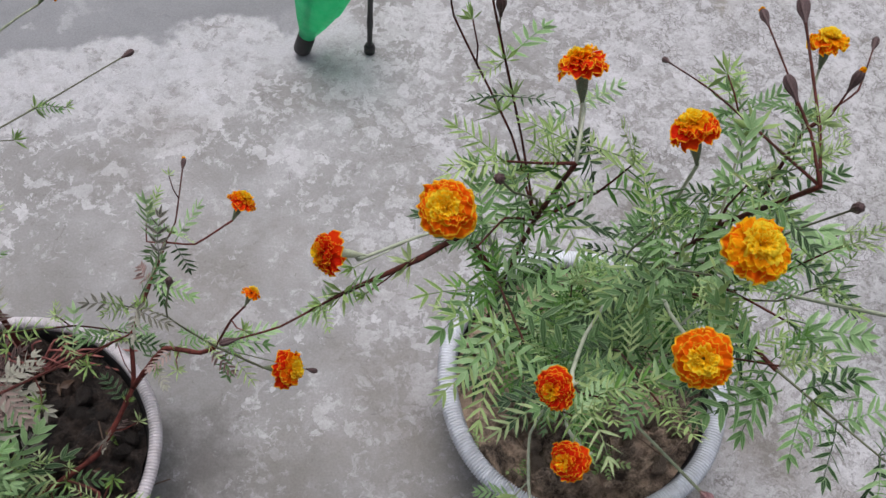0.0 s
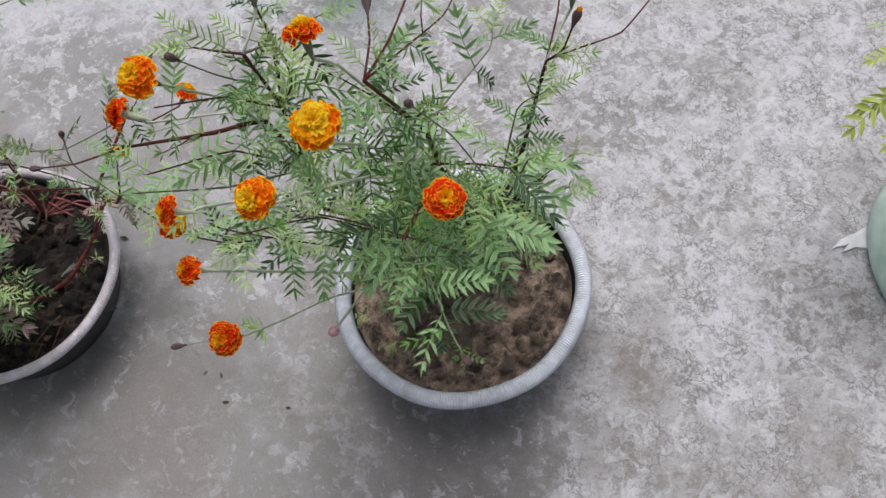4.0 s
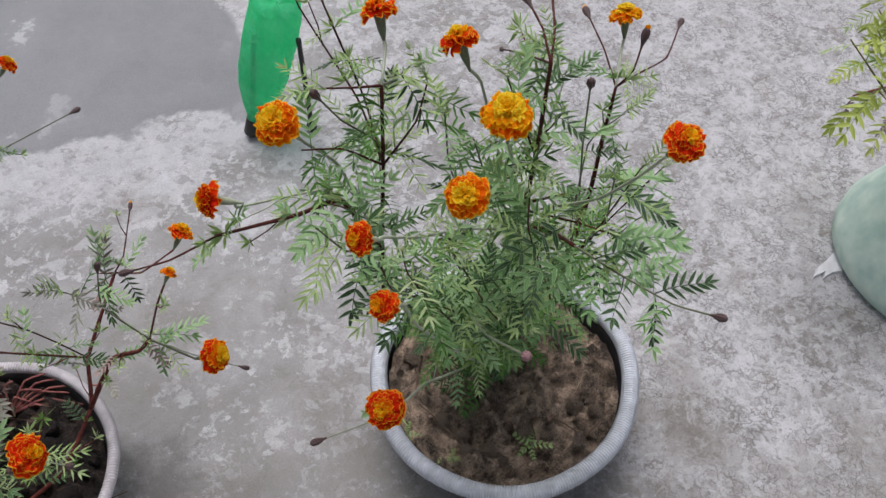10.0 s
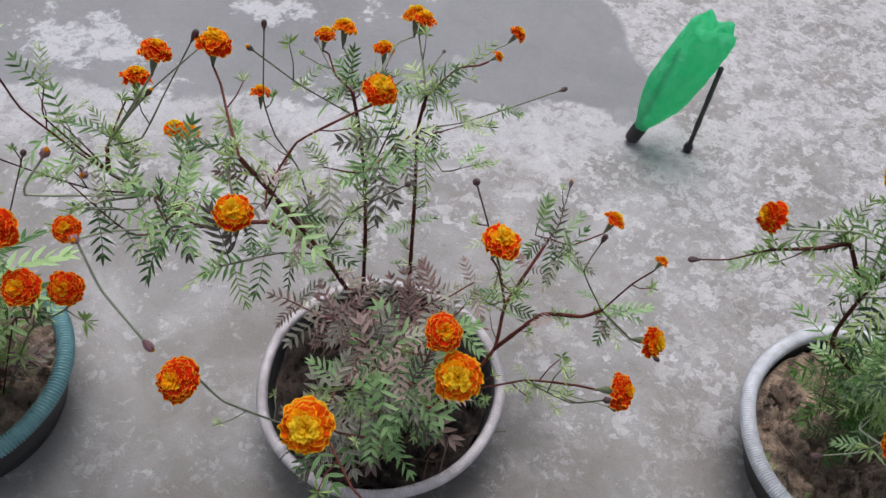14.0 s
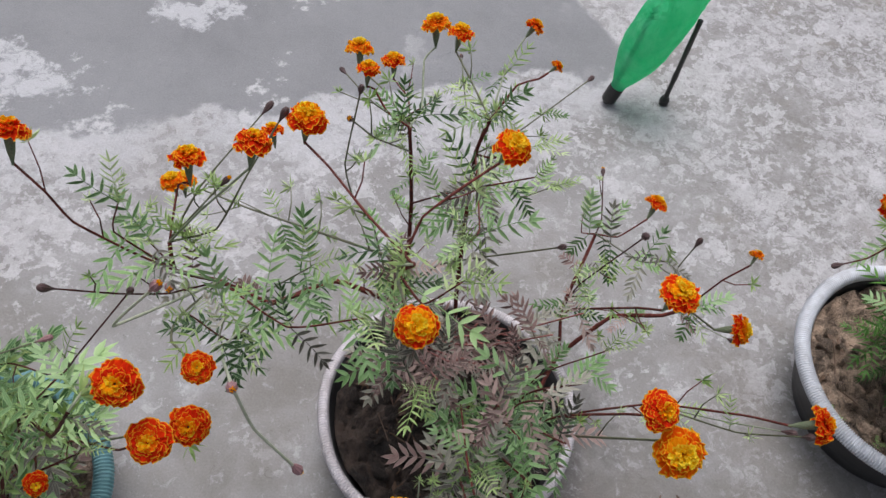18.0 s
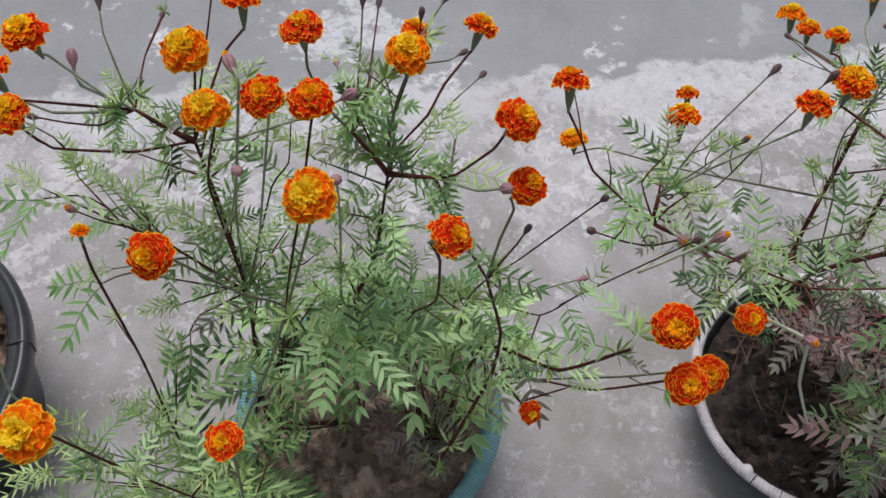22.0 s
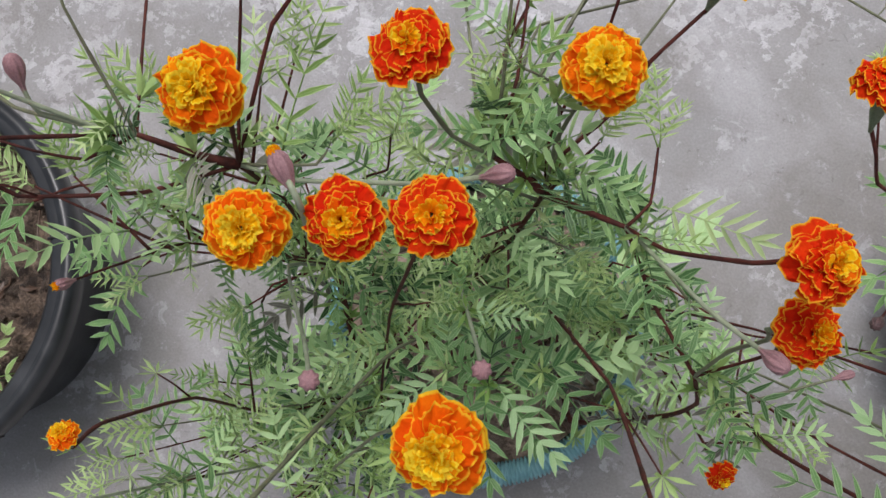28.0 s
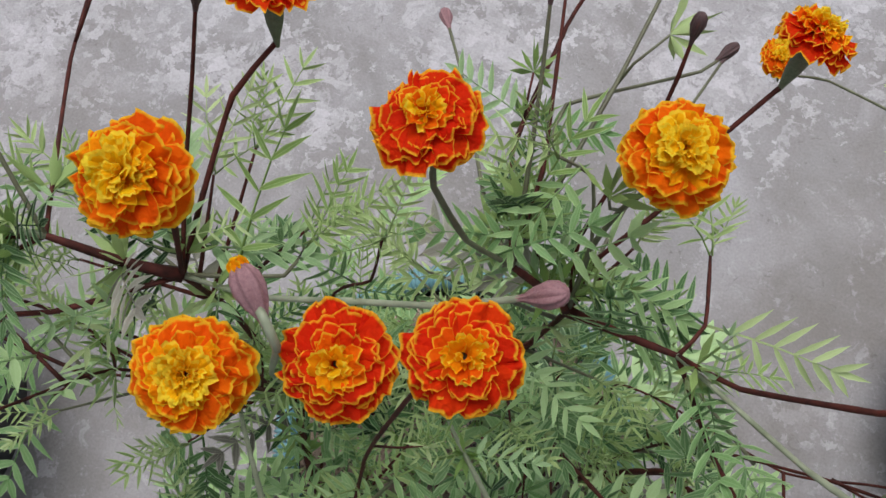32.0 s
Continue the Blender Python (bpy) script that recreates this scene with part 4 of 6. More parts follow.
prof = [(0.016, 0.04), (0.019, 0.055), (0.032, 0.085), (0.048, 0.13), (0.055, 0.17), (0.055, 0.20), (0.057, 0.23), (0.057, L * 0.86), (0.054, L * 0.945), (0.045, L * 0.98), (0.026, L * 0.965), (0.0, L * 0.93)]
fine = []
for (r0, z0), (r1, z1) in zip(prof, prof[1:]):
    n = max(1, int(abs(z1 - z0) / 0.008))
    fine += [(r0 + (r1 - r0) * i / n, z0 + (z1 - z0) * i / n) for i in range(n)]
fine.append(prof[-1])


def dent(a, k):
    """Five lobes round the bottle's base, creases and dents along its body."""
    z = fine[k][1]
    lobes = 0.10 * math.cos(5 * a) * max(0.0, min(1.0, (z - L * 0.90) / (L * 0.07)))
    v = Vector((1.6 * math.cos(a), 1.6 * math.sin(a), z * 11))
    crease = -0.16 * max(0.0, 0.12 - abs(noise.noise(v * 0.8 + Vector((7, 3, 1))))) / 0.12
    return 1 + lobes + (0.05 * noise.noise(v) + 0.45 * crease) * max(0.0, min(1.0, (z - 0.07) / 0.05))


vs, fs = lathe(fine, 72, dent)
vs = [(x, y, z + (0.008 * math.cos(5 * math.atan2(y, x)) if z > L * 0.96 else 0)) for x, y, z in vs]
hang("body", mesh_from("body", vs, fs, BOTTLE), bottle, Matrix.Translation(foot) @ lean)
vs, fs = lathe([(0.0, 0.0), (0.016, 0.0), (0.018, 0.005), (0.018, 0.042), (0.013, 0.048), (0.0, 0.048)], 24)
hang("neck", mesh_from("neck", vs, fs, IRON), bottle, Matrix.Translation(foot) @ lean, "dark blackened bottle neck")
for name, a, b_, label in (("iron_rod", foot + Vector((0.0, 0.0, 0.002)), foot + axis * 0.27 + Vector((-0.035, 0.0, 0.0)), "thin black iron rod standing inside the bottle"),
                           ("iron_rod", Vector((-0.062, 1.208, 0.006)), Vector((-0.056, 1.196, 0.27)), "black iron rod leaning behind the green bottle")):
    vs, fs = tube(smooth_line([a, a.lerp(b_, 0.5), b_], 0.02), 0.0058, 0.0058, 8, 0.3)
    rod = thing("iron_rod", label, "rod")
    hang("shaft", mesh_from("shaft", vs, fs, IRON), rod)
    vs, fs = lathe([(0.0, -0.006), (0.011, -0.006), (0.012, 0.008), (0.008, 0.017), (0.0, 0.017)], 14)
    hang("foot_cap", mesh_from("foot_cap", vs, fs, IRON), rod, Matrix.Translation(a))

# ---- marigold plants ----
def marigold(label, leafy):
    p = thing("marigold_plant", label, "flowering plant", (0, 0, 0), "marigolds in tubs")
    p["leafy"] = leafy
    return p


marigold_a = marigold("bushy green marigold with orange and scarlet blooms in white-edged tub", 0.92)
marigold_b = marigold("leggy half-withered marigold with many orange blooms in wound-edged tub", 0.62)
marigold_c = marigold("dense marigold with large scarlet and golden blooms in teal-edged tub", 0.75)
wilting = thing("marigold_plant", "yellowing marigold with brown withered stalks in limewashed pot", "flowering plant", (0, 0, 0), "marigolds in tubs")
wilting["leafy"] = 1.0
# marigold a
bloom(marigold_a, (0.037, 0.335, 0.864), (-0.32, -0.37, 0.88), 0.0459, 'gold')
bloom(marigold_a, (-0.061, 0.368, 0.723), (-0.88, -0.18, 0.45), 0.0414, 'red')
bloom(marigold_a, (0.138, 0.444, 0.903), (-0.12, 0.64, 0.76), 0.0402, 'mix')
bloom(marigold_a, (0.213, 0.379, 0.914), (-0.29, 0.43, 0.85), 0.0385, 'mix')
bloom(marigold_a, (0.249, 0.288, 0.904), (-0.04, -0.07, 1.00), 0.0481, 'yellow')
bloom(marigold_a, (0.207, 0.214, 0.883), (-0.32, -0.37, 0.88), 0.0410, 'gold')
bloom(marigold_a, (0.386, 0.223, 0.926), (0.29, -0.31, 0.91), 0.0371, 'red')
bloom(marigold_a, (0.113, 0.203, 0.847), (-0.70, -0.38, 0.61), 0.0306, 'red')
bloom(marigold_a, (0.129, 0.166, 0.797), (-0.75, -0.35, 0.56), 0.0309, 'red')
bloom(marigold_a, (0.121, 0.146, 0.639), (-0.29, -0.47, 0.84), 0.0437, 'red')
bloom(marigold_a, (0.441, 0.617, 0.747), (0.00, 0.45, 0.89), 0.0407, 'yellow')
stem(marigold_a, 'trunk', (0.330, 0.555, 0.100), (0.122, 0.422, 0.430), (0.118, 0.424, 0.546), (0.130, 0.413, 0.714), (0.137, 0.380, 0.862))
stem(marigold_a, 'stem', (0.137, 0.380, 0.862), (0.143, 0.419, 0.878), (0.141, 0.424, 0.880))
stem(marigold_a, 'tipbud', (0.130, 0.413, 0.714), (0.113, 0.473, 0.762), (0.071, 0.500, 0.906), (0.066, 0.523, 0.935))
stem(marigold_a, 'thinbud', (0.092, 0.488, 0.834), (0.080, 0.497, 0.872), (0.078, 0.500, 0.900))
stem(marigold_a, 'bud', (0.130, 0.413, 0.714), (0.105, 0.480, 0.755), (0.046, 0.553, 0.830), (0.037, 0.545, 0.900))
stem(marigold_a, 'shoot', (0.137, 0.380, 0.862), (0.110, 0.379, 0.862), (0.083, 0.379, 0.863))
stem(marigold_a, 'shoot', (0.137, 0.380, 0.862), (0.149, 0.427, 0.827), (0.166, 0.497, 0.784))
stem(marigold_a, 'trunk', (0.330, 0.555, 0.100), (0.324, 0.477, 0.318), (0.302, 0.455, 0.529), (0.303, 0.409, 0.719), (0.290, 0.325, 0.927))
stem(marigold_a, 'tipbud', (0.290, 0.325, 0.927), (0.301, 0.376, 0.925), (0.310, 0.484, 0.927))
stem(marigold_a, 'bud', (0.290, 0.325, 0.927), (0.287, 0.363, 0.936), (0.277, 0.395, 0.943))
stem(marigold_a, 'bud', (0.290, 0.325, 0.927), (0.301, 0.533, 0.764), (0.290, 0.633, 0.688))
stem(marigold_a, 'stem', (0.302, 0.455, 0.529), (0.268, 0.346, 0.774), (0.250, 0.290, 0.868))
stem(marigold_a, 'bud', (0.330, 0.555, 0.100), (0.368, 0.454, 0.437), (0.368, 0.426, 0.591), (0.347, 0.381, 0.759), (0.329, 0.325, 0.899))
stem(marigold_a, 'trunk', (0.368, 0.454, 0.437), (0.400, 0.496, 0.550), (0.412, 0.522, 0.629), (0.422, 0.540, 0.697))
stem(marigold_a, 'stem', (0.422, 0.540, 0.697), (0.434, 0.584, 0.713), (0.441, 0.604, 0.720))
stem(marigold_a, 'bud', (0.422, 0.540, 0.697), (0.452, 0.566, 0.691), (0.504, 0.609, 0.680), (0.537, 0.674, 0.682))
stem(marigold_a, 'tipbud', (0.422, 0.540, 0.697), (0.441, 0.544, 0.718), (0.451, 0.558, 0.756))
stem(marigold_a, 'tipbud', (0.422, 0.540, 0.697), (0.423, 0.621, 0.689), (0.415, 0.704, 0.684))
stem(marigold_a, 'shoot', (0.303, 0.409, 0.719), (0.354, 0.536, 0.711), (0.353, 0.559, 0.711))
stem(marigold_a, 'trunk', (0.118, 0.424, 0.546), (0.073, 0.444, 0.622), (0.024, 0.402, 0.648), (-0.036, 0.350, 0.688), (-0.053, 0.334, 0.701))
stem(marigold_a, 'bud', (-0.053, 0.334, 0.701), (-0.100, 0.304, 0.701), (-0.140, 0.288, 0.706))
stem(marigold_a, 'stem', (0.118, 0.424, 0.546), (0.090, 0.458, 0.631), (0.023, 0.417, 0.667), (-0.034, 0.372, 0.702), (-0.034, 0.374, 0.709))
stem(marigold_a, 'stem', (0.118, 0.424, 0.546), (0.082, 0.403, 0.726), (0.054, 0.359, 0.813), (0.048, 0.348, 0.834))
stem(marigold_a, 'stem', (0.302, 0.455, 0.529), (0.260, 0.426, 0.724), (0.235, 0.386, 0.856), (0.221, 0.367, 0.889))
stem(marigold_a, 'stem', (0.302, 0.455, 0.529), (0.260, 0.382, 0.653), (0.232, 0.299, 0.761), (0.217, 0.225, 0.856))
stem(marigold_a, 'stem', (0.330, 0.555, 0.100), (0.321, 0.481, 0.342), (0.303, 0.461, 0.551), (0.360, 0.336, 0.725), (0.375, 0.275, 0.826), (0.378, 0.231, 0.901))
stem(marigold_a, 'stem', (0.302, 0.455, 0.529), (0.221, 0.377, 0.635), (0.165, 0.291, 0.733), (0.132, 0.226, 0.818), (0.129, 0.212, 0.833))
stem(marigold_a, 'stem', (0.330, 0.555, 0.100), (0.257, 0.399, 0.278), (0.205, 0.330, 0.437), (0.159, 0.229, 0.660), (0.147, 0.174, 0.784))
stem(marigold_a, 'stem', (0.330, 0.555, 0.100), (0.226, 0.395, 0.277), (0.164, 0.290, 0.425), (0.142, 0.211, 0.533), (0.131, 0.161, 0.612))
stem(marigold_a, 'longbud', (0.330, 0.555, 0.100), (0.231, 0.422, 0.398), (0.243, 0.301, 0.518), (0.262, 0.162, 0.701))
stem(marigold_a, 'trunk', (0.302, 0.455, 0.529), (0.312, 0.350, 0.660), (0.320, 0.257, 0.748))
stem(marigold_a, 'leafbud', (0.320, 0.257, 0.748), (0.355, 0.222, 0.748), (0.392, 0.161, 0.778), (0.417, 0.126, 0.808))
stem(marigold_a, 'shoot', (0.330, 0.555, 0.100), (0.400, 0.520, 0.330), (0.465, 0.470, 0.520))
stem(marigold_a, 'thinbud', (0.142, 0.211, 0.533), (0.110, 0.178, 0.556), (0.048, 0.141, 0.586))
stem(marigold_a, 'bud', (0.130, 0.413, 0.714), (0.125, 0.410, 0.756), (0.094, 0.378, 0.820), (0.076, 0.354, 0.876))
stem(marigold_a, 'shoot', (0.118, 0.424, 0.546), (0.093, 0.346, 0.716), (0.090, 0.229, 0.865))
stem(marigold_a, 'shoot', (0.118, 0.424, 0.546), (0.087, 0.311, 0.690), (0.076, 0.212, 0.854))
stem(marigold_a, 'shoot', (0.130, 0.413, 0.714), (0.092, 0.375, 0.782), (0.060, 0.311, 0.849))
stem(marigold_a, 'shoot', (0.130, 0.413, 0.714), (0.169, 0.394, 0.797), (0.182, 0.381, 0.862))
stem(marigold_a, 'shoot', (0.302, 0.455, 0.529), (0.206, 0.364, 0.743), (0.195, 0.321, 0.877))
stem(marigold_a, 'shoot', (0.303, 0.409, 0.719), (0.279, 0.383, 0.801), (0.256, 0.347, 0.892))
stem(marigold_a, 'shoot', (0.330, 0.555, 0.100), (0.342, 0.384, 0.444), (0.272, 0.255, 0.777), (0.260, 0.211, 0.880))
stem(marigold_a, 'shoot', (0.330, 0.555, 0.100), (0.300, 0.470, 0.330), (0.270, 0.400, 0.480))
stem(marigold_a, 'shoot', (0.368, 0.454, 0.437), (0.420, 0.455, 0.540), (0.470, 0.450, 0.640))
stem(marigold_a, 'shoot', (0.368, 0.454, 0.437), (0.400, 0.420, 0.580), (0.425, 0.400, 0.700))
stem(marigold_a, 'shoot', (0.330, 0.555, 0.100), (0.372, 0.460, 0.450), (0.385, 0.370, 0.640), (0.372, 0.330, 0.760))
stem(marigold_a, 'shoot', (0.330, 0.555, 0.100), (0.208, 0.357, 0.461), (0.154, 0.239, 0.735), (0.149, 0.206, 0.822))
stem(marigold_a, 'shoot', (0.330, 0.555, 0.100), (0.270, 0.490, 0.220), (0.215, 0.420, 0.340))
stem(marigold_a, 'shoot', (0.368, 0.454, 0.437), (0.391, 0.513, 0.625), (0.427, 0.510, 0.678))
stem(marigold_a, 'shoot', (0.330, 0.555, 0.100), (0.170, 0.333, 0.555), (0.136, 0.228, 0.730), (0.130, 0.194, 0.815))
stem(marigold_a, 'shoot', (0.330, 0.555, 0.100), (0.260, 0.398, 0.422), (0.206, 0.295, 0.685), (0.188, 0.195, 0.840))
stem(marigold_a, 'shoot', (0.302, 0.455, 0.529), (0.243, 0.352, 0.742), (0.217, 0.271, 0.894))
rnd = random.Random(31)
for at, tip, size in (((0.322, 0.242, 0.746), (0.265, 0.221, 0.752), 0.072), ((0.316, 0.290, 0.738), (0.272, 0.255, 0.750), 0.070), ((0.320, 0.257, 0.748), (0.290, 0.205, 0.735), 0.060),
                      ((0.400, 0.408, 0.664), (0.459, 0.448, 0.658), 0.084), ((0.402, 0.405, 0.660), (0.462, 0.400, 0.630), 0.080), ((0.382, 0.335, 0.662), (0.420, 0.280, 0.692), 0.080), ((0.385, 0.340, 0.660), (0.450, 0.330, 0.665), 0.078)):
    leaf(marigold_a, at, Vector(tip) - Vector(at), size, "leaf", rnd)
for at, ahead in (((0.338, 0.238, 0.748), Vector((0.6, -0.4, 0.1))), ((0.360, 0.214, 0.752), Vector((0.5, -0.6, 0.2))), ((0.380, 0.181, 0.767), Vector((0.5, -0.7, 0.3)))):
    across = Vector((0.75, 0.62, 0.1))
    for k in (1, -1):
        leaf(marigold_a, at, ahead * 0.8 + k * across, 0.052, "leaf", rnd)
stem(marigold_a, 'sprig', (0.303, 0.409, 0.640), (0.360, 0.410, 0.655), (0.400, 0.407, 0.662))
stem(marigold_a, 'sprig', (0.303, 0.420, 0.610), (0.350, 0.370, 0.645), (0.384, 0.337, 0.661))
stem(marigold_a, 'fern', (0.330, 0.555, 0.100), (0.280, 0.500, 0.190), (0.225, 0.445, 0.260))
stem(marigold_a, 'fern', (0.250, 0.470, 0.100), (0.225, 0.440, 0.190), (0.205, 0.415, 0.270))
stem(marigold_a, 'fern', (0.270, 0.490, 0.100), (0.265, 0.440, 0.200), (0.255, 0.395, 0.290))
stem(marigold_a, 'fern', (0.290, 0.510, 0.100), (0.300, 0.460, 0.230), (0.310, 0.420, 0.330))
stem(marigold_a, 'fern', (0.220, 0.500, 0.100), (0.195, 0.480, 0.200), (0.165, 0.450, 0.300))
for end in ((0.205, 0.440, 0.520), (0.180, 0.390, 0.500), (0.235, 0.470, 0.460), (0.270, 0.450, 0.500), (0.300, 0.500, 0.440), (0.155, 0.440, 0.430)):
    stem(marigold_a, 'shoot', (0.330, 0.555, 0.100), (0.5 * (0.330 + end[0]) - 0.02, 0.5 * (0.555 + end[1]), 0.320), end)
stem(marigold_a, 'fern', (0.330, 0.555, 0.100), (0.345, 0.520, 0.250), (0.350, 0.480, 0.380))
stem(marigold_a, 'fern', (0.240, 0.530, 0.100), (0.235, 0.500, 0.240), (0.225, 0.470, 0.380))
# marigold b
bloom(marigold_b, (-0.621, 0.094, 0.845), (0.09, -0.41, 0.91), 0.0408, 'mix')
bloom(marigold_b, (-0.359, 0.183, 0.787), (0.24, 0.02, 0.97), 0.0442, 'mix')
bloom(marigold_b, (-0.389, 0.056, 0.784), (0.35, -0.25, 0.90), 0.0398, 'red')
bloom(marigold_b, (-0.365, 0.030, 0.751), (0.11, -0.62, 0.78), 0.0498, 'gold')
bloom(marigold_b, (-0.485, -0.073, 0.773), (0.09, -0.54, 0.84), 0.0530, 'gold')
bloom(marigold_b, (-0.397, -0.123, 0.695), (0.11, -0.62, 0.78), 0.0438, 'mix')
bloom(marigold_b, (-0.627, -0.057, 0.759), (-0.09, -0.65, 0.76), 0.0457, 'red')
bloom(marigold_b, (-0.199, 0.088, 0.706), (0.81, -0.15, 0.57), 0.0398, 'red')
bloom(marigold_b, (-0.127, 0.380, 0.380), (0.87, -0.18, 0.46), 0.0495, 'mix')
bloom(marigold_b, (-0.535, 0.307, 0.848), (0.36, -0.05, 0.93), 0.0414, 'mix')
bloom(marigold_b, (-1.036, 0.279, 0.846), (-0.07, 0.64, 0.76), 0.0421, 'red')
bloom(marigold_b, (-0.902, 0.368, 0.714), (-0.05, 0.54, 0.84), 0.0430, 'mix')
bloom(marigold_b, (-0.793, 0.277, 0.860), (0.17, 0.37, 0.91), 0.0392, 'red')
bloom(marigold_b, (-0.749, 0.330, 0.843), (0.10, 0.22, 0.97), 0.0433, 'mix')
bloom(marigold_b, (-0.218, 0.646, 0.333), (0.45, 0.66, 0.61), 0.0417, 'mix')
bloom(marigold_b, (-0.155, 0.409, 0.540), (0.45, 0.66, 0.61), 0.0225, 'gold')
bloom(marigold_b, (-0.736, 0.716, 0.575), (-0.06, 0.57, 0.82), 0.0439, 'gold')
bloom(marigold_b, (-0.708, 0.567, 0.682), (0.07, 0.44, 0.90), 0.0337, 'mix')
bloom(marigold_b, (-0.687, 0.778, 0.494), (-0.04, 0.47, 0.88), 0.0413, 'mix')
bloom(marigold_b, (-0.622, 0.756, 0.599), (-0.05, 0.54, 0.84), 0.0470, 'gold')
bloom(marigold_b, (-0.586, 0.676, 0.659), (0.17, 0.44, 0.88), 0.0388, 'mix')
bloom(marigold_b, (-0.459, 0.834, 0.541), (0.57, 0.53, 0.63), 0.0330, 'mix')
bloom(marigold_b, (-0.452, 0.603, 0.678), (0.79, 0.45, 0.43), 0.0198, 'gold')
bloom(marigold_b, (-1.031, 0.628, 0.325), (-0.03, 0.42, 0.91), 0.0441, 'gold')
bloom(marigold_b, (-0.866, 0.630, 0.468), (-0.15, 0.60, 0.79), 0.0365, 'mix')
bloom(marigold_b, (-0.825, 0.079, 0.760), (0.09, -0.36, 0.93), 0.0327, 'red')
bloom(marigold_b, (-1.037, 0.598, 0.361), (-0.18, 0.29, 0.94), 0.0410, 'gold')
stem(marigold_b, 'trunk', (-0.644, 0.481, 0.087), (-0.658, 0.366, 0.415), (-0.644, 0.209, 0.748), (-0.628, 0.139, 0.875))
stem(marigold_b, 'stem', (-0.644, 0.209, 0.748), (-0.622, 0.257, 0.784), (-0.579, 0.287, 0.805), (-0.546, 0.308, 0.819))
stem(marigold_b, 'stem', (-0.628, 0.139, 0.875), (-0.641, 0.139, 0.871), (-0.640, 0.130, 0.857), (-0.624, 0.107, 0.817))
stem(marigold_b, 'stem', (-0.628, 0.139, 0.875), (-0.677, 0.212, 0.846), (-0.721, 0.281, 0.825), (-0.753, 0.323, 0.812))
stem(marigold_b, 'trunk', (-0.546, 0.466, 0.087), (-0.553, 0.495, 0.219), (-0.554, 0.523, 0.398), (-0.553, 0.531, 0.566), (-0.540, 0.529, 0.641))
stem(marigold_b, 'stem', (-0.540, 0.529, 0.641), (-0.506, 0.575, 0.664), (-0.477, 0.587, 0.667), (-0.464, 0.596, 0.671))
stem(marigold_b, 'stem', (-0.540, 0.529, 0.641), (-0.514, 0.681, 0.580), (-0.486, 0.783, 0.541), (-0.473, 0.820, 0.526))
stem(marigold_b, 'bud', (-0.553, 0.531, 0.566), (-0.499, 0.592, 0.538), (-0.439, 0.671, 0.515), (-0.361, 0.773, 0.490))
stem(marigold_b, 'stem', (-0.540, 0.529, 0.641), (-0.569, 0.608, 0.636), (-0.591, 0.663, 0.633))
stem(marigold_b, 'bud', (-0.540, 0.529, 0.641), (-0.570, 0.584, 0.602), (-0.577, 0.774, 0.517))
stem(marigold_b, 'trunk', (-0.644, 0.481, 0.087), (-0.641, 0.514, 0.303), (-0.640, 0.522, 0.448), (-0.645, 0.516, 0.577), (-0.648, 0.509, 0.636))
stem(marigold_b, 'stem', (-0.648, 0.509, 0.636), (-0.680, 0.526, 0.645), (-0.699, 0.553, 0.658), (-0.710, 0.556, 0.659))
stem(marigold_b, 'stem', (-0.648, 0.509, 0.636), (-0.690, 0.621, 0.585), (-0.734, 0.698, 0.548))
stem(marigold_b, 'stem', (-0.648, 0.509, 0.636), (-0.657, 0.666, 0.526), (-0.686, 0.763, 0.466))
stem(marigold_b, 'stem', (-0.648, 0.509, 0.636), (-0.634, 0.569, 0.613), (-0.636, 0.690, 0.586), (-0.620, 0.737, 0.569))
stem(marigold_b, 'bud', (-0.645, 0.516, 0.577), (-0.686, 0.420, 0.713), (-0.704, 0.334, 0.840))
stem(marigold_b, 'trunk', (-0.658, 0.366, 0.415), (-0.736, 0.354, 0.481), (-0.811, 0.291, 0.518), (-0.868, 0.283, 0.578), (-0.913, 0.268, 0.622), (-0.915, 0.283, 0.660))
stem(marigold_b, 'stem', (-0.915, 0.283, 0.660), (-0.913, 0.346, 0.688), (-0.901, 0.350, 0.687))
stem(marigold_b, 'stem', (-0.915, 0.283, 0.660), (-0.867, 0.280, 0.732), (-0.798, 0.266, 0.833))
stem(marigold_b, 'bud', (-0.915, 0.283, 0.660), (-0.855, 0.282, 0.695), (-0.817, 0.306, 0.765), (-0.773, 0.328, 0.845))
stem(marigold_b, 'stem', (-0.628, 0.139, 0.875), (-0.871, 0.454, 0.499), (-0.986, 0.582, 0.362), (-1.030, 0.614, 0.295))
stem(marigold_b, 'stem', (-0.913, 0.268, 0.622), (-0.951, 0.261, 0.666), (-0.998, 0.253, 0.732), (-1.015, 0.258, 0.776), (-1.034, 0.259, 0.822))
stem(marigold_b, 'shoot', (-0.913, 0.268, 0.622), (-0.944, 0.231, 0.752), (-0.928, 0.232, 0.802))
stem(marigold_b, 'bud', (-0.868, 0.283, 0.578), (-0.913, 0.233, 0.626), (-0.948, 0.199, 0.678), (-0.989, 0.154, 0.759))
stem(marigold_b, 'stem', (-0.868, 0.283, 0.578), (-0.881, 0.175, 0.674), (-0.873, 0.134, 0.702), (-0.827, 0.088, 0.737))
stem(marigold_b, 'shoot', (-0.811, 0.291, 0.518), (-0.830, 0.177, 0.628), (-0.835, 0.118, 0.792))
stem(marigold_b, 'shoot', (-0.811, 0.291, 0.518), (-0.798, 0.234, 0.642), (-0.730, 0.181, 0.790))
stem(marigold_b, 'bud', (-0.658, 0.366, 0.415), (-0.595, 0.335, 0.573), (-0.479, 0.227, 0.790))
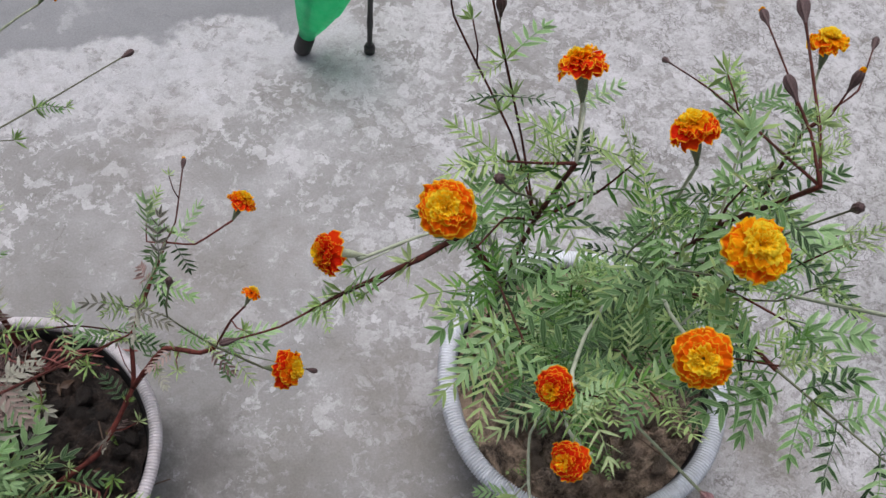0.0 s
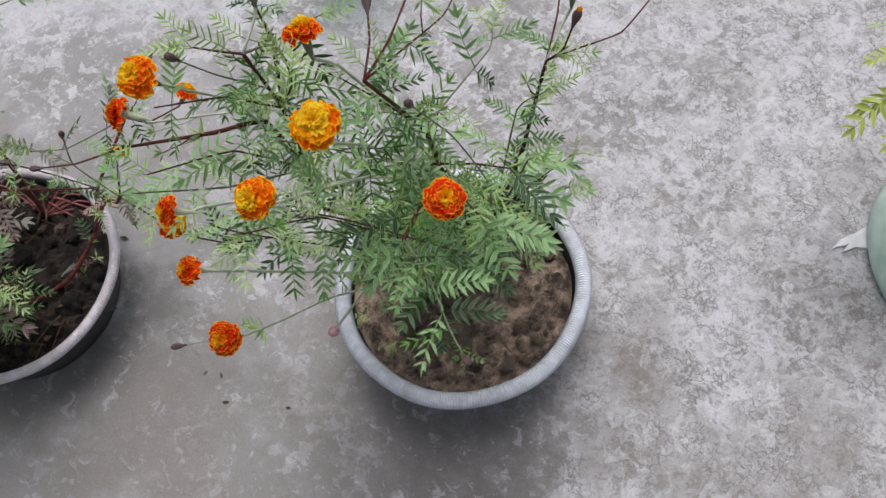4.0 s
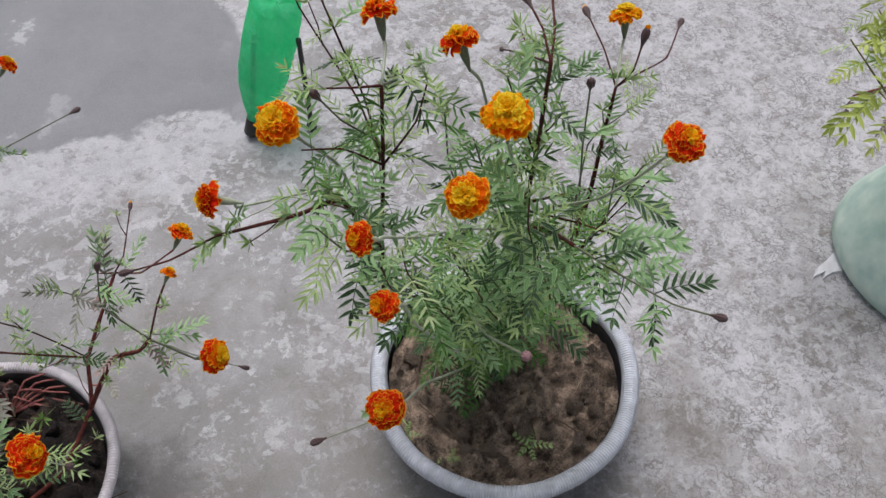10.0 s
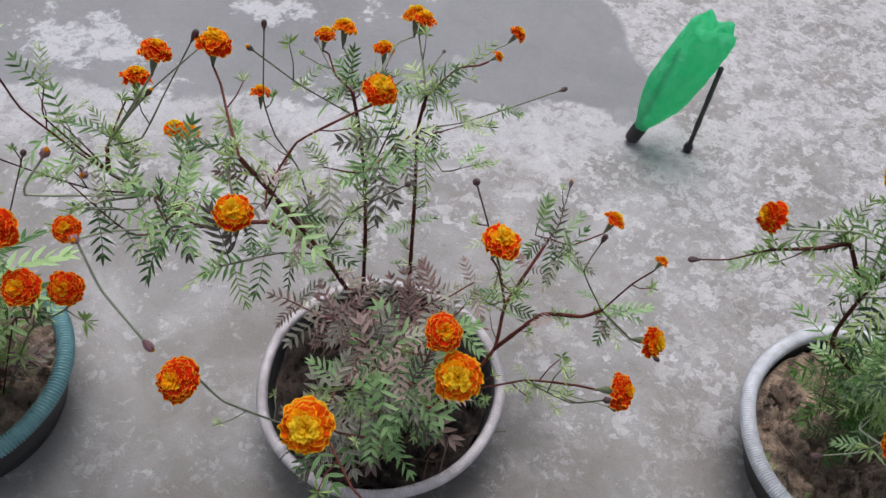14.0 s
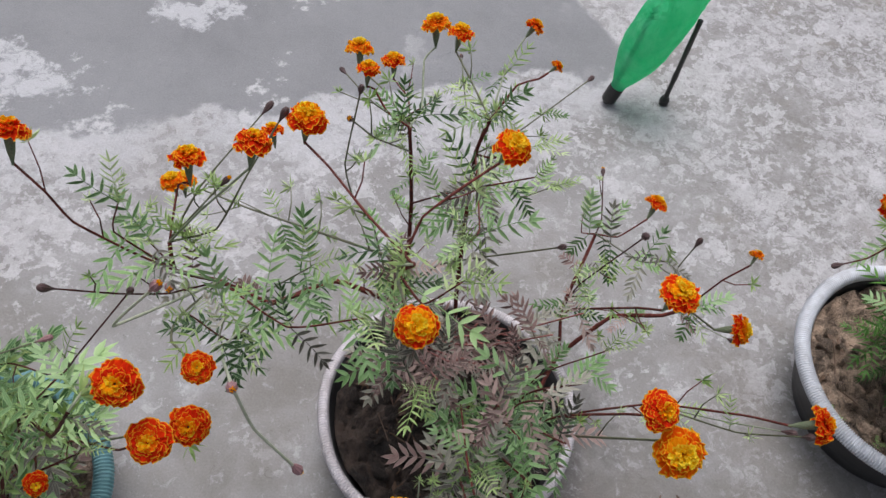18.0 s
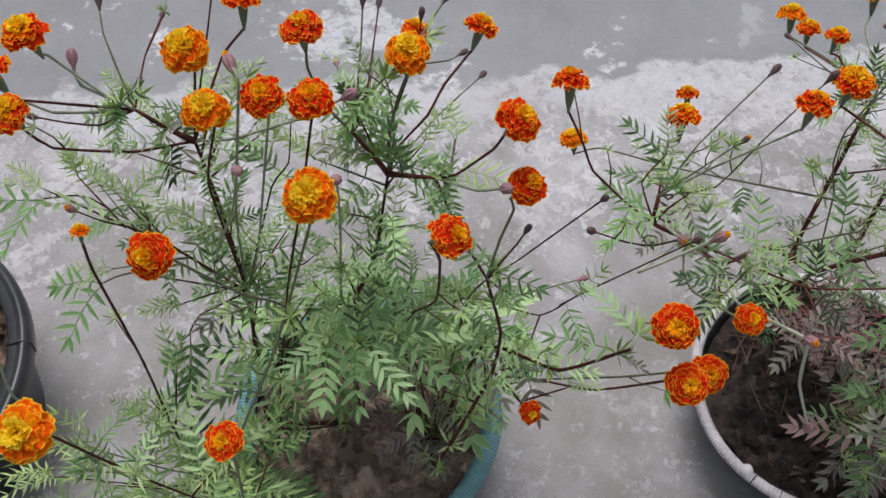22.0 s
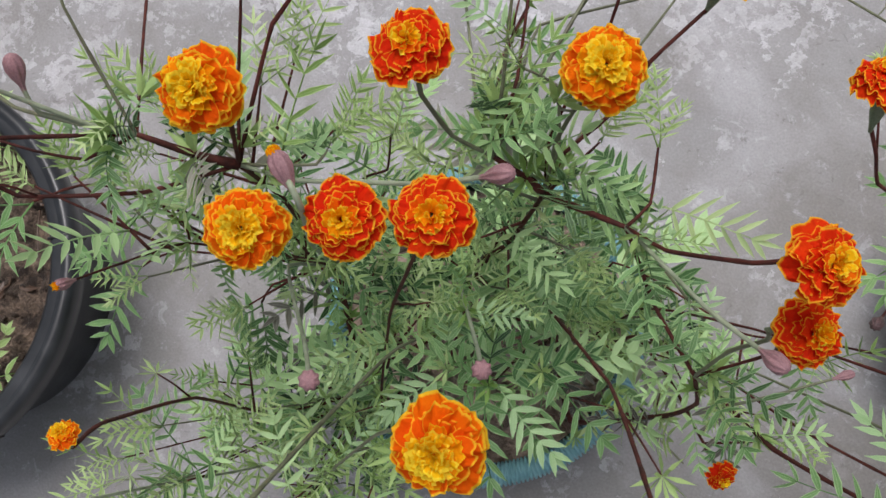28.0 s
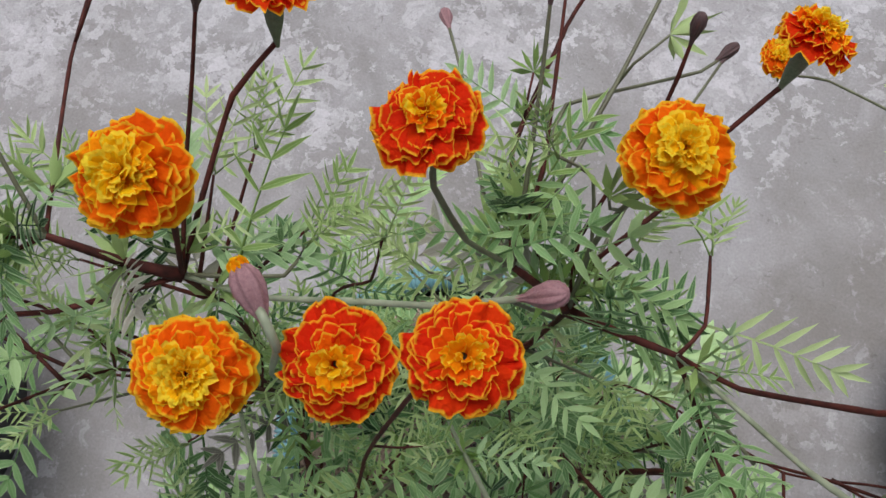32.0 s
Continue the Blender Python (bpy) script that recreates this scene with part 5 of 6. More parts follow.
stem(marigold_b, 'shoot', (-0.913, 0.268, 0.622), (-0.908, 0.245, 0.687), (-0.896, 0.205, 0.781))
stem(marigold_b, 'shoot', (-0.868, 0.283, 0.578), (-0.838, 0.206, 0.644), (-0.807, 0.100, 0.776))
stem(marigold_b, 'shoot', (-0.868, 0.283, 0.578), (-0.756, 0.156, 0.709), (-0.666, 0.095, 0.851))
stem(marigold_b, 'shoot', (-0.644, 0.209, 0.748), (-0.616, 0.149, 0.788), (-0.583, 0.131, 0.864))
stem(marigold_b, 'shoot', (-0.658, 0.366, 0.415), (-0.661, 0.241, 0.575), (-0.615, 0.043, 0.822))
stem(marigold_b, 'shoot', (-0.640, 0.522, 0.448), (-0.588, 0.444, 0.583), (-0.510, 0.284, 0.830))
stem(marigold_b, 'shoot', (-0.553, 0.531, 0.566), (-0.556, 0.301, 0.708), (-0.574, 0.219, 0.796))
stem(marigold_b, 'shoot', (-0.553, 0.531, 0.566), (-0.494, 0.460, 0.564), (-0.456, 0.461, 0.586))
stem(marigold_b, 'shoot', (-0.553, 0.531, 0.566), (-0.530, 0.516, 0.576), (-0.482, 0.505, 0.618))
stem(marigold_b, 'bud', (-0.658, 0.366, 0.415), (-0.685, 0.380, 0.583), (-0.710, 0.370, 0.659), (-0.717, 0.367, 0.725), (-0.696, 0.360, 0.856))
stem(marigold_b, 'trunk', (-0.509, 0.278, 0.087), (-0.421, 0.336, 0.124), (-0.371, 0.418, 0.182), (-0.371, 0.481, 0.231), (-0.336, 0.559, 0.288), (-0.323, 0.589, 0.309))
stem(marigold_b, 'stem', (-0.371, 0.481, 0.231), (-0.365, 0.247, 0.646), (-0.367, 0.182, 0.754))
stem(marigold_b, 'bud', (-0.371, 0.481, 0.231), (-0.381, 0.413, 0.423), (-0.400, 0.226, 0.820))
stem(marigold_b, 'stem', (-0.323, 0.589, 0.309), (-0.283, 0.591, 0.302), (-0.232, 0.625, 0.314))
stem(marigold_b, 'trunk', (-0.371, 0.418, 0.182), (-0.304, 0.432, 0.302), (-0.241, 0.404, 0.365), (-0.215, 0.398, 0.403))
stem(marigold_b, 'stem', (-0.215, 0.398, 0.403), (-0.185, 0.402, 0.480), (-0.162, 0.398, 0.530))
stem(marigold_b, 'stem', (-0.215, 0.398, 0.403), (-0.163, 0.387, 0.365), (-0.159, 0.386, 0.363))
stem(marigold_b, 'bud', (-0.215, 0.398, 0.403), (-0.257, 0.403, 0.482), (-0.242, 0.412, 0.553))
stem(marigold_b, 'thinbud', (-0.215, 0.398, 0.403), (-0.165, 0.410, 0.330), (-0.108, 0.411, 0.290))
stem(marigold_b, 'shoot', (-0.323, 0.589, 0.309), (-0.297, 0.441, 0.456), (-0.284, 0.386, 0.542))
stem(marigold_b, 'shoot', (-0.323, 0.589, 0.309), (-0.348, 0.588, 0.311), (-0.348, 0.612, 0.328))
stem(marigold_b, 'stem', (-0.509, 0.278, 0.087), (-0.419, 0.268, 0.250), (-0.304, 0.208, 0.466), (-0.243, 0.134, 0.615), (-0.223, 0.092, 0.689))
stem(marigold_b, 'bud', (-0.304, 0.208, 0.466), (-0.244, 0.122, 0.593), (-0.213, 0.076, 0.700))
stem(marigold_b, 'stem', (-0.509, 0.278, 0.087), (-0.436, 0.165, 0.502), (-0.406, 0.085, 0.706), (-0.400, 0.063, 0.757))
stem(marigold_b, 'stem', (-0.509, 0.278, 0.087), (-0.432, 0.194, 0.367), (-0.396, 0.130, 0.530), (-0.369, 0.053, 0.722))
stem(marigold_b, 'stem', (-0.509, 0.278, 0.087), (-0.481, 0.115, 0.364), (-0.487, -0.001, 0.612), (-0.489, -0.051, 0.739))
stem(marigold_b, 'stem', (-0.509, 0.278, 0.087), (-0.541, 0.161, 0.221), (-0.602, 0.055, 0.464), (-0.622, -0.009, 0.629), (-0.624, -0.035, 0.733))
stem(marigold_b, 'stem', (-0.509, 0.278, 0.087), (-0.549, 0.226, 0.382), (-0.537, 0.055, 0.510), (-0.455, -0.055, 0.606), (-0.400, -0.103, 0.670))
stem(marigold_b, 'greyshoot', (-0.509, 0.278, 0.087), (-0.512, 0.175, 0.497), (-0.518, 0.136, 0.588))
stem(marigold_b, 'greyshoot', (-0.509, 0.278, 0.087), (-0.483, 0.181, 0.497), (-0.466, 0.147, 0.589))
stem(marigold_b, 'greyshoot', (-0.509, 0.278, 0.087), (-0.462, 0.224, 0.438), (-0.422, 0.168, 0.597))
stem(marigold_b, 'shoot', (-0.509, 0.278, 0.087), (-0.533, 0.202, 0.337), (-0.532, 0.075, 0.550))
stem(marigold_b, 'greyshoot', (-0.509, 0.278, 0.087), (-0.505, 0.245, 0.213), (-0.475, 0.065, 0.536))
stem(marigold_b, 'greyshoot', (-0.509, 0.278, 0.087), (-0.545, 0.197, 0.248), (-0.540, 0.022, 0.517))
stem(marigold_b, 'greyshoot', (-0.509, 0.278, 0.087), (-0.472, 0.208, 0.374), (-0.436, 0.108, 0.559))
stem(marigold_b, 'shoot', (-0.509, 0.278, 0.087), (-0.447, 0.254, 0.430), (-0.396, 0.203, 0.616))
stem(marigold_b, 'greyshoot', (-0.509, 0.278, 0.087), (-0.499, 0.172, 0.458), (-0.491, 0.107, 0.566))
stem(marigold_b, 'dryshoot', (-0.644, 0.481, 0.087), (-0.595, 0.284, 0.364), (-0.588, 0.207, 0.499))
stem(marigold_b, 'dryshoot', (-0.644, 0.481, 0.087), (-0.572, 0.282, 0.403), (-0.556, 0.233, 0.512))
stem(marigold_b, 'dryshoot', (-0.644, 0.481, 0.087), (-0.517, 0.357, 0.311), (-0.441, 0.271, 0.522))
stem(marigold_b, 'dryshoot', (-0.644, 0.481, 0.087), (-0.494, 0.378, 0.311), (-0.402, 0.299, 0.535))
stem(marigold_b, 'dryshoot', (-0.644, 0.481, 0.087), (-0.533, 0.322, 0.322), (-0.471, 0.233, 0.501))
stem(marigold_b, 'dryshoot', (-0.644, 0.481, 0.087), (-0.648, 0.336, 0.277), (-0.651, 0.213, 0.510))
stem(marigold_b, 'dead', (-0.546, 0.466, 0.087), (-0.529, 0.497, 0.112), (-0.491, 0.495, 0.113))
stem(marigold_b, 'dead', (-0.546, 0.466, 0.087), (-0.507, 0.495, 0.108), (-0.447, 0.491, 0.105))
stem(marigold_b, 'dead', (-0.546, 0.466, 0.087), (-0.579, 0.504, 0.127), (-0.592, 0.513, 0.137))
stem(marigold_b, 'dead', (-0.546, 0.466, 0.087), (-0.621, 0.496, 0.125), (-0.674, 0.495, 0.136))
stem(marigold_b, 'dead', (-0.546, 0.466, 0.087), (-0.488, 0.486, 0.099), (-0.410, 0.472, 0.088))
stem(marigold_b, 'dead', (-0.546, 0.466, 0.087), (-0.552, 0.502, 0.121), (-0.537, 0.507, 0.127))
stem(marigold_b, 'dead', (-0.546, 0.466, 0.087), (-0.521, 0.510, 0.120), (-0.475, 0.521, 0.128))
stem(marigold_b, 'dead', (-0.546, 0.466, 0.087), (-0.538, 0.488, 0.107), (-0.508, 0.477, 0.104))
stem(marigold_b, 'dead', (-0.546, 0.466, 0.087), (-0.504, 0.507, 0.115), (-0.441, 0.514, 0.119))
stem(marigold_b, 'dead', (-0.546, 0.466, 0.087), (-0.565, 0.491, 0.119), (-0.565, 0.488, 0.117))
stem(marigold_b, 'dead', (-0.546, 0.466, 0.087), (-0.593, 0.493, 0.120), (-0.619, 0.489, 0.125))
stem(marigold_b, 'dead', (-0.546, 0.466, 0.087), (-0.503, 0.478, 0.095), (-0.439, 0.457, 0.082))
stem(marigold_b, 'dead', (-0.546, 0.466, 0.087), (-0.481, 0.501, 0.108), (-0.396, 0.502, 0.106))
stem(marigold_b, 'bud', (-0.323, 0.589, 0.309), (-0.312, 0.619, 0.314), (-0.309, 0.704, 0.333))
stem(marigold_b, 'openbud', (-0.811, 0.291, 0.518), (-0.823, 0.139, 0.685), (-0.782, 0.046, 0.798))
stem(marigold_b, 'openbud', (-0.782, 0.046, 0.798), (-0.769, 0.036, 0.724), (-0.735, 0.031, 0.637))
stem(marigold_b, 'openbud', (-0.868, 0.283, 0.578), (-0.933, 0.143, 0.709), (-0.870, 0.137, 0.805))
stem(marigold_b, 'openbud', (-0.868, 0.283, 0.578), (-0.905, 0.250, 0.650), (-0.890, 0.202, 0.698))
stem(marigold_b, 'bud', (-0.648, 0.509, 0.636), (-0.700, 0.560, 0.622), (-0.750, 0.628, 0.611))
stem(marigold_b, 'bud', (-0.915, 0.283, 0.660), (-0.880, 0.330, 0.710), (-0.810, 0.407, 0.765))
stem(marigold_b, 'bud', (-0.915, 0.283, 0.660), (-0.880, 0.290, 0.710), (-0.840, 0.301, 0.760))
stem(marigold_b, 'thinbud', (-0.304, 0.208, 0.466), (-0.250, 0.150, 0.560), (-0.196, 0.113, 0.623))
# marigold c
bloom(marigold_c, (-0.896, 0.057, 0.760), (0.10, -0.45, 0.89), 0.0472, 'red')
bloom(marigold_c, (-0.871, 0.025, 0.702), (0.11, -0.53, 0.84), 0.0452, 'red')
bloom(marigold_c, (-0.845, 0.057, 0.666), (0.11, -0.53, 0.84), 0.0439, 'red')
bloom(marigold_c, (-1.025, 0.022, 0.554), (0.37, -0.55, 0.75), 0.0288, 'red')
bloom(marigold_c, (-1.534, 0.138, 0.974), (-0.10, -0.02, 1.00), 0.0439, 'mix')
bloom(marigold_c, (-1.392, 0.163, 0.952), (0.06, -0.21, 0.98), 0.0476, 'gold')
bloom(marigold_c, (-1.290, 0.206, 0.953), (-0.03, 0.12, 0.99), 0.0410, 'red')
bloom(marigold_c, (-1.349, 0.099, 0.947), (0.06, -0.21, 0.98), 0.0437, 'gold')
bloom(marigold_c, (-1.297, 0.113, 0.959), (0.06, -0.21, 0.98), 0.0412, 'red')
bloom(marigold_c, (-1.258, 0.126, 0.949), (0.14, -0.12, 0.98), 0.0428, 'red')
bloom(marigold_c, (-1.195, 0.230, 0.912), (0.10, 0.03, 0.99), 0.0481, 'gold')
bloom(marigold_c, (-1.228, 0.020, 0.953), (0.08, -0.31, 0.95), 0.0481, 'gold')
bloom(marigold_c, (-1.323, -0.072, 0.979), (0.03, -0.51, 0.86), 0.0386, 'red')
bloom(marigold_c, (-1.510, -0.126, 0.879), (-0.09, -0.44, 0.89), 0.0484, 'gold')
bloom(marigold_c, (-1.100, -0.007, 0.969), (0.68, -0.13, 0.72), 0.0377, 'red')
bloom(marigold_c, (-1.057, 0.122, 0.869), (0.53, -0.01, 0.85), 0.0391, 'red')
bloom(marigold_c, (-1.379, 0.270, 0.917), (-0.01, 0.48, 0.88), 0.0416, 'mix')
bloom(marigold_c, (-1.248, 0.441, 0.728), (0.06, 0.59, 0.80), 0.0404, 'mix')
bloom(marigold_c, (-1.138, 0.318, 0.870), (0.27, 0.59, 0.76), 0.0375, 'mix')
bloom(marigold_c, (-1.657, 0.183, 0.854), (-0.25, 0.12, 0.96), 0.0486, 'mix')
bloom(marigold_c, (-1.605, 0.095, 0.939), (-0.29, -0.13, 0.95), 0.0330, 'red')
bloom(marigold_c, (-1.568, 0.097, 0.900), (-0.07, -0.13, 0.99), 0.0436, 'mix')
bloom(marigold_c, (-1.427, -0.028, 0.918), (-0.13, 0.53, 0.83), 0.0183, 'gold')
bloom(marigold_c, (-1.417, -0.197, 0.880), (0.08, -0.31, 0.95), 0.0503, 'gold')
bloom(marigold_c, (-1.258, -0.170, 0.868), (0.07, -0.22, 0.97), 0.0327, 'red')
bloom(marigold_c, (-1.071, 0.149, 0.931), (0.44, -0.06, 0.90), 0.0420, 'red')
stem(marigold_c, 'trunk', (-1.321, 0.131, 0.087), (-1.405, 0.028, 0.320), (-1.415, 0.121, 0.544), (-1.420, 0.150, 0.715), (-1.415, 0.150, 0.823))
stem(marigold_c, 'trunk', (-1.190, 0.101, 0.087), (-1.290, 0.156, 0.460), (-1.252, 0.175, 0.584), (-1.220, 0.189, 0.759))
stem(marigold_c, 'stem', (-1.415, 0.150, 0.823), (-1.405, 0.162, 0.870), (-1.394, 0.170, 0.917))
stem(marigold_c, 'bud', (-1.415, 0.150, 0.823), (-1.409, 0.190, 0.871), (-1.400, 0.220, 0.914), (-1.392, 0.240, 0.950))
stem(marigold_c, 'stem', (-1.415, 0.150, 0.823), (-1.410, 0.181, 0.841), (-1.398, 0.231, 0.873), (-1.379, 0.255, 0.889))
stem(marigold_c, 'trunk', (-1.415, 0.150, 0.823), (-1.437, 0.147, 0.841), (-1.466, 0.147, 0.867))
stem(marigold_c, 'bud', (-1.466, 0.147, 0.867), (-1.491, 0.180, 0.894), (-1.507, 0.203, 0.913), (-1.516, 0.228, 0.930))
stem(marigold_c, 'bud', (-1.466, 0.147, 0.867), (-1.497, 0.125, 0.862), (-1.533, 0.123, 0.861), (-1.571, 0.125, 0.860))
stem(marigold_c, 'stem', (-1.415, 0.150, 0.823), (-1.467, 0.116, 0.836), (-1.537, 0.093, 0.856), (-1.566, 0.101, 0.867))
stem(marigold_c, 'stem', (-1.466, 0.147, 0.867), (-1.503, 0.147, 0.856), (-1.575, 0.152, 0.835), (-1.648, 0.179, 0.819))
stem(marigold_c, 'stem', (-1.466, 0.147, 0.867), (-1.598, 0.099, 0.916))
stem(marigold_c, 'stem', (-1.466, 0.147, 0.867), (-1.486, 0.143, 0.886), (-1.528, 0.143, 0.939), (-1.531, 0.139, 0.941))
stem(marigold_c, 'longbud', (-1.466, 0.147, 0.867), (-1.507, 0.140, 0.903), (-1.514, 0.149, 0.913), (-1.516, 0.156, 0.920))
stem(marigold_c, 'bud', (-1.415, 0.121, 0.544), (-1.492, 0.100, 0.695), (-1.508, 0.066, 0.771), (-1.511, 0.047, 0.818))
stem(marigold_c, 'stem', (-1.415, 0.121, 0.544), (-1.382, 0.100, 0.821), (-1.351, 0.106, 0.915))
stem(marigold_c, 'stem', (-1.415, 0.121, 0.544), (-1.376, 0.124, 0.653), (-1.299, 0.120, 0.929))
stem(marigold_c, 'openbud', (-1.415, 0.121, 0.544), (-1.379, 0.118, 0.741), (-1.315, 0.112, 0.972), (-1.324, 0.124, 0.979))
stem(marigold_c, 'longbud', (-1.415, 0.150, 0.823), (-1.369, 0.145, 0.842), (-1.319, 0.149, 0.867), (-1.274, 0.152, 0.892), (-1.237, 0.159, 0.918))
stem(marigold_c, 'shoot', (-1.415, 0.150, 0.823), (-1.363, 0.161, 0.826), (-1.356, 0.177, 0.830))
stem(marigold_c, 'shoot', (-1.415, 0.121, 0.544), (-1.362, 0.177, 0.715), (-1.332, 0.180, 0.765), (-1.319, 0.189, 0.830))
stem(marigold_c, 'trunk', (-1.220, 0.189, 0.759), (-1.233, 0.192, 0.781), (-1.254, 0.193, 0.819))
stem(marigold_c, 'stem', (-1.254, 0.193, 0.819), (-1.275, 0.190, 0.859), (-1.289, 0.197, 0.906), (-1.289, 0.202, 0.922))
stem(marigold_c, 'bud', (-1.254, 0.193, 0.819), (-1.275, 0.227, 0.793), (-1.311, 0.319, 0.744), (-1.337, 0.374, 0.720))
stem(marigold_c, 'bud', (-1.254, 0.193, 0.819), (-1.249, 0.242, 0.832), (-1.254, 0.301, 0.849), (-1.258, 0.342, 0.860))
stem(marigold_c, 'bud', (-1.254, 0.193, 0.819), (-1.249, 0.246, 0.819), (-1.245, 0.285, 0.818), (-1.178, 0.327, 0.802), (-1.166, 0.342, 0.800))
stem(marigold_c, 'stem', (-1.220, 0.189, 0.759), (-1.217, 0.212, 0.814), (-1.209, 0.223, 0.849), (-1.199, 0.228, 0.877))
stem(marigold_c, 'stem', (-1.220, 0.189, 0.759), (-1.212, 0.216, 0.777), (-1.185, 0.245, 0.800), (-1.171, 0.273, 0.822), (-1.146, 0.301, 0.849))
stem(marigold_c, 'shoot', (-1.220, 0.189, 0.759), (-1.216, 0.218, 0.795), (-1.224, 0.242, 0.835), (-1.242, 0.239, 0.860))
stem(marigold_c, 'bud', (-1.220, 0.189, 0.759), (-1.223, 0.222, 0.796), (-1.199, 0.274, 0.866), (-1.196, 0.293, 0.900))
stem(marigold_c, 'bud', (-1.254, 0.193, 0.819), (-1.255, 0.231, 0.845), (-1.258, 0.273, 0.876), (-1.261, 0.302, 0.900))
stem(marigold_c, 'stem', (-1.254, 0.193, 0.819), (-1.270, 0.272, 0.775), (-1.258, 0.385, 0.721), (-1.250, 0.423, 0.704))
stem(marigold_c, 'trunk', (-1.220, 0.189, 0.759), (-1.188, 0.180, 0.774), (-1.161, 0.173, 0.787))
stem(marigold_c, 'stem', (-1.161, 0.173, 0.787), (-1.135, 0.158, 0.819), (-1.095, 0.151, 0.879), (-1.085, 0.151, 0.903))
stem(marigold_c, 'longbud', (-1.161, 0.173, 0.787), (-1.108, 0.126, 0.843), (-1.077, 0.103, 0.885))
stem(marigold_c, 'stem', (-1.161, 0.173, 0.787), (-1.129, 0.129, 0.759), (-1.091, 0.092, 0.733))
stem(marigold_c, 'shoot', (-1.161, 0.173, 0.787), (-1.149, 0.193, 0.783), (-1.152, 0.232, 0.780))
stem(marigold_c, 'trunk', (-1.190, 0.101, 0.087), (-1.155, 0.026, 0.264), (-1.081, 0.061, 0.547), (-1.072, 0.076, 0.642), (-1.091, 0.092, 0.733))
stem(marigold_c, 'stem', (-1.091, 0.092, 0.733), (-1.081, 0.110, 0.784), (-1.069, 0.118, 0.831), (-1.073, 0.122, 0.844))
stem(marigold_c, 'bud', (-1.091, 0.092, 0.733), (-1.063, 0.110, 0.782), (-1.055, 0.116, 0.800))
stem(marigold_c, 'bud', (-1.091, 0.092, 0.733), (-1.060, 0.080, 0.727), (-0.993, 0.117, 0.720))
stem(marigold_c, 'stem', (-1.321, 0.131, 0.087), (-1.357, -0.006, 0.404), (-1.328, 0.083, 0.644), (-1.292, 0.117, 0.795), (-1.263, 0.130, 0.917))
stem(marigold_c, 'stem', (-1.425, 0.000, 0.087), (-1.395, -0.087, 0.447), (-1.307, -0.009, 0.679), (-1.231, 0.032, 0.919))
stem(marigold_c, 'fatbud', (-1.415, 0.121, 0.544), (-1.418, 0.103, 0.664), (-1.328, 0.048, 0.861), (-1.296, 0.035, 0.949))
stem(marigold_c, 'fatbud', (-1.290, 0.156, 0.460), (-1.289, 0.131, 0.547), (-1.231, 0.070, 0.836), (-1.219, 0.060, 0.921))
stem(marigold_c, 'stem', (-1.190, 0.101, 0.087), (-1.222, 0.145, 0.465), (-1.144, 0.073, 0.700), (-1.115, 0.005, 0.906), (-1.119, -0.003, 0.948))
stem(marigold_c, 'stem', (-1.321, 0.131, 0.087), (-1.316, 0.060, 0.636), (-1.324, 0.002, 0.785), (-1.324, -0.057, 0.954))
stem(marigold_c, 'stem', (-1.425, 0.000, 0.087), (-1.495, -0.052, 0.321), (-1.476, -0.024, 0.633), (-1.444, -0.029, 0.844), (-1.425, -0.035, 0.907))
stem(marigold_c, 'stem', (-1.425, 0.000, 0.087), (-1.485, -0.108, 0.307), (-1.529, -0.125, 0.515), (-1.538, -0.126, 0.727), (-1.507, -0.110, 0.847))
stem(marigold_c, 'stem', (-1.425, 0.000, 0.087), (-1.415, -0.112, 0.350), (-1.431, -0.148, 0.576), (-1.420, -0.185, 0.844))
stem(marigold_c, 'stem', (-1.425, 0.000, 0.087), (-1.378, -0.111, 0.343), (-1.338, -0.147, 0.488), (-1.259, -0.165, 0.844))
stem(marigold_c, 'trunk', (-1.190, 0.101, 0.087), (-1.106, 0.132, 0.476), (-1.001, 0.056, 0.612), (-0.936, 0.030, 0.750))
stem(marigold_c, 'stem', (-0.936, 0.030, 0.750), (-0.925, 0.064, 0.746), (-0.900, 0.072, 0.728))
stem(marigold_c, 'stem', (-1.190, 0.101, 0.087), (-1.079, 0.138, 0.369), (-0.955, 0.077, 0.525), (-0.874, 0.043, 0.674))
stem(marigold_c, 'stem', (-1.190, 0.101, 0.087), (-1.069, 0.145, 0.333), (-0.917, 0.102, 0.526), (-0.848, 0.075, 0.638))
stem(marigold_c, 'stem', (-1.190, 0.101, 0.087), (-1.097, 0.120, 0.429), (-1.033, 0.034, 0.538))
stem(marigold_c, 'bud', (-1.190, 0.101, 0.087), (-1.126, 0.146, 0.574), (-1.057, 0.135, 0.720), (-0.987, 0.105, 0.888))
stem(marigold_c, 'bud', (-1.190, 0.101, 0.087), (-1.155, 0.197, 0.468), (-1.034, 0.147, 0.563), (-0.989, 0.147, 0.634), (-0.891, 0.130, 0.806))
stem(marigold_c, 'shoot', (-1.417, 0.150, 0.769), (-1.486, 0.182, 0.800))
stem(marigold_c, 'shoot', (-1.416, 0.150, 0.796), (-1.417, 0.206, 0.820))
stem(marigold_c, 'shoot', (-1.417, 0.150, 0.769), (-1.407, 0.232, 0.800))
stem(marigold_c, 'shoot', (-1.496, 0.091, 0.714), (-1.544, 0.125, 0.740))
stem(marigold_c, 'shoot', (-1.473, 0.105, 0.657), (-1.503, 0.116, 0.720))
stem(marigold_c, 'shoot', (-1.500, 0.083, 0.733), (-1.566, 0.124, 0.760))
stem(marigold_c, 'shoot', (-1.463, 0.108, 0.638), (-1.537, 0.065, 0.660))
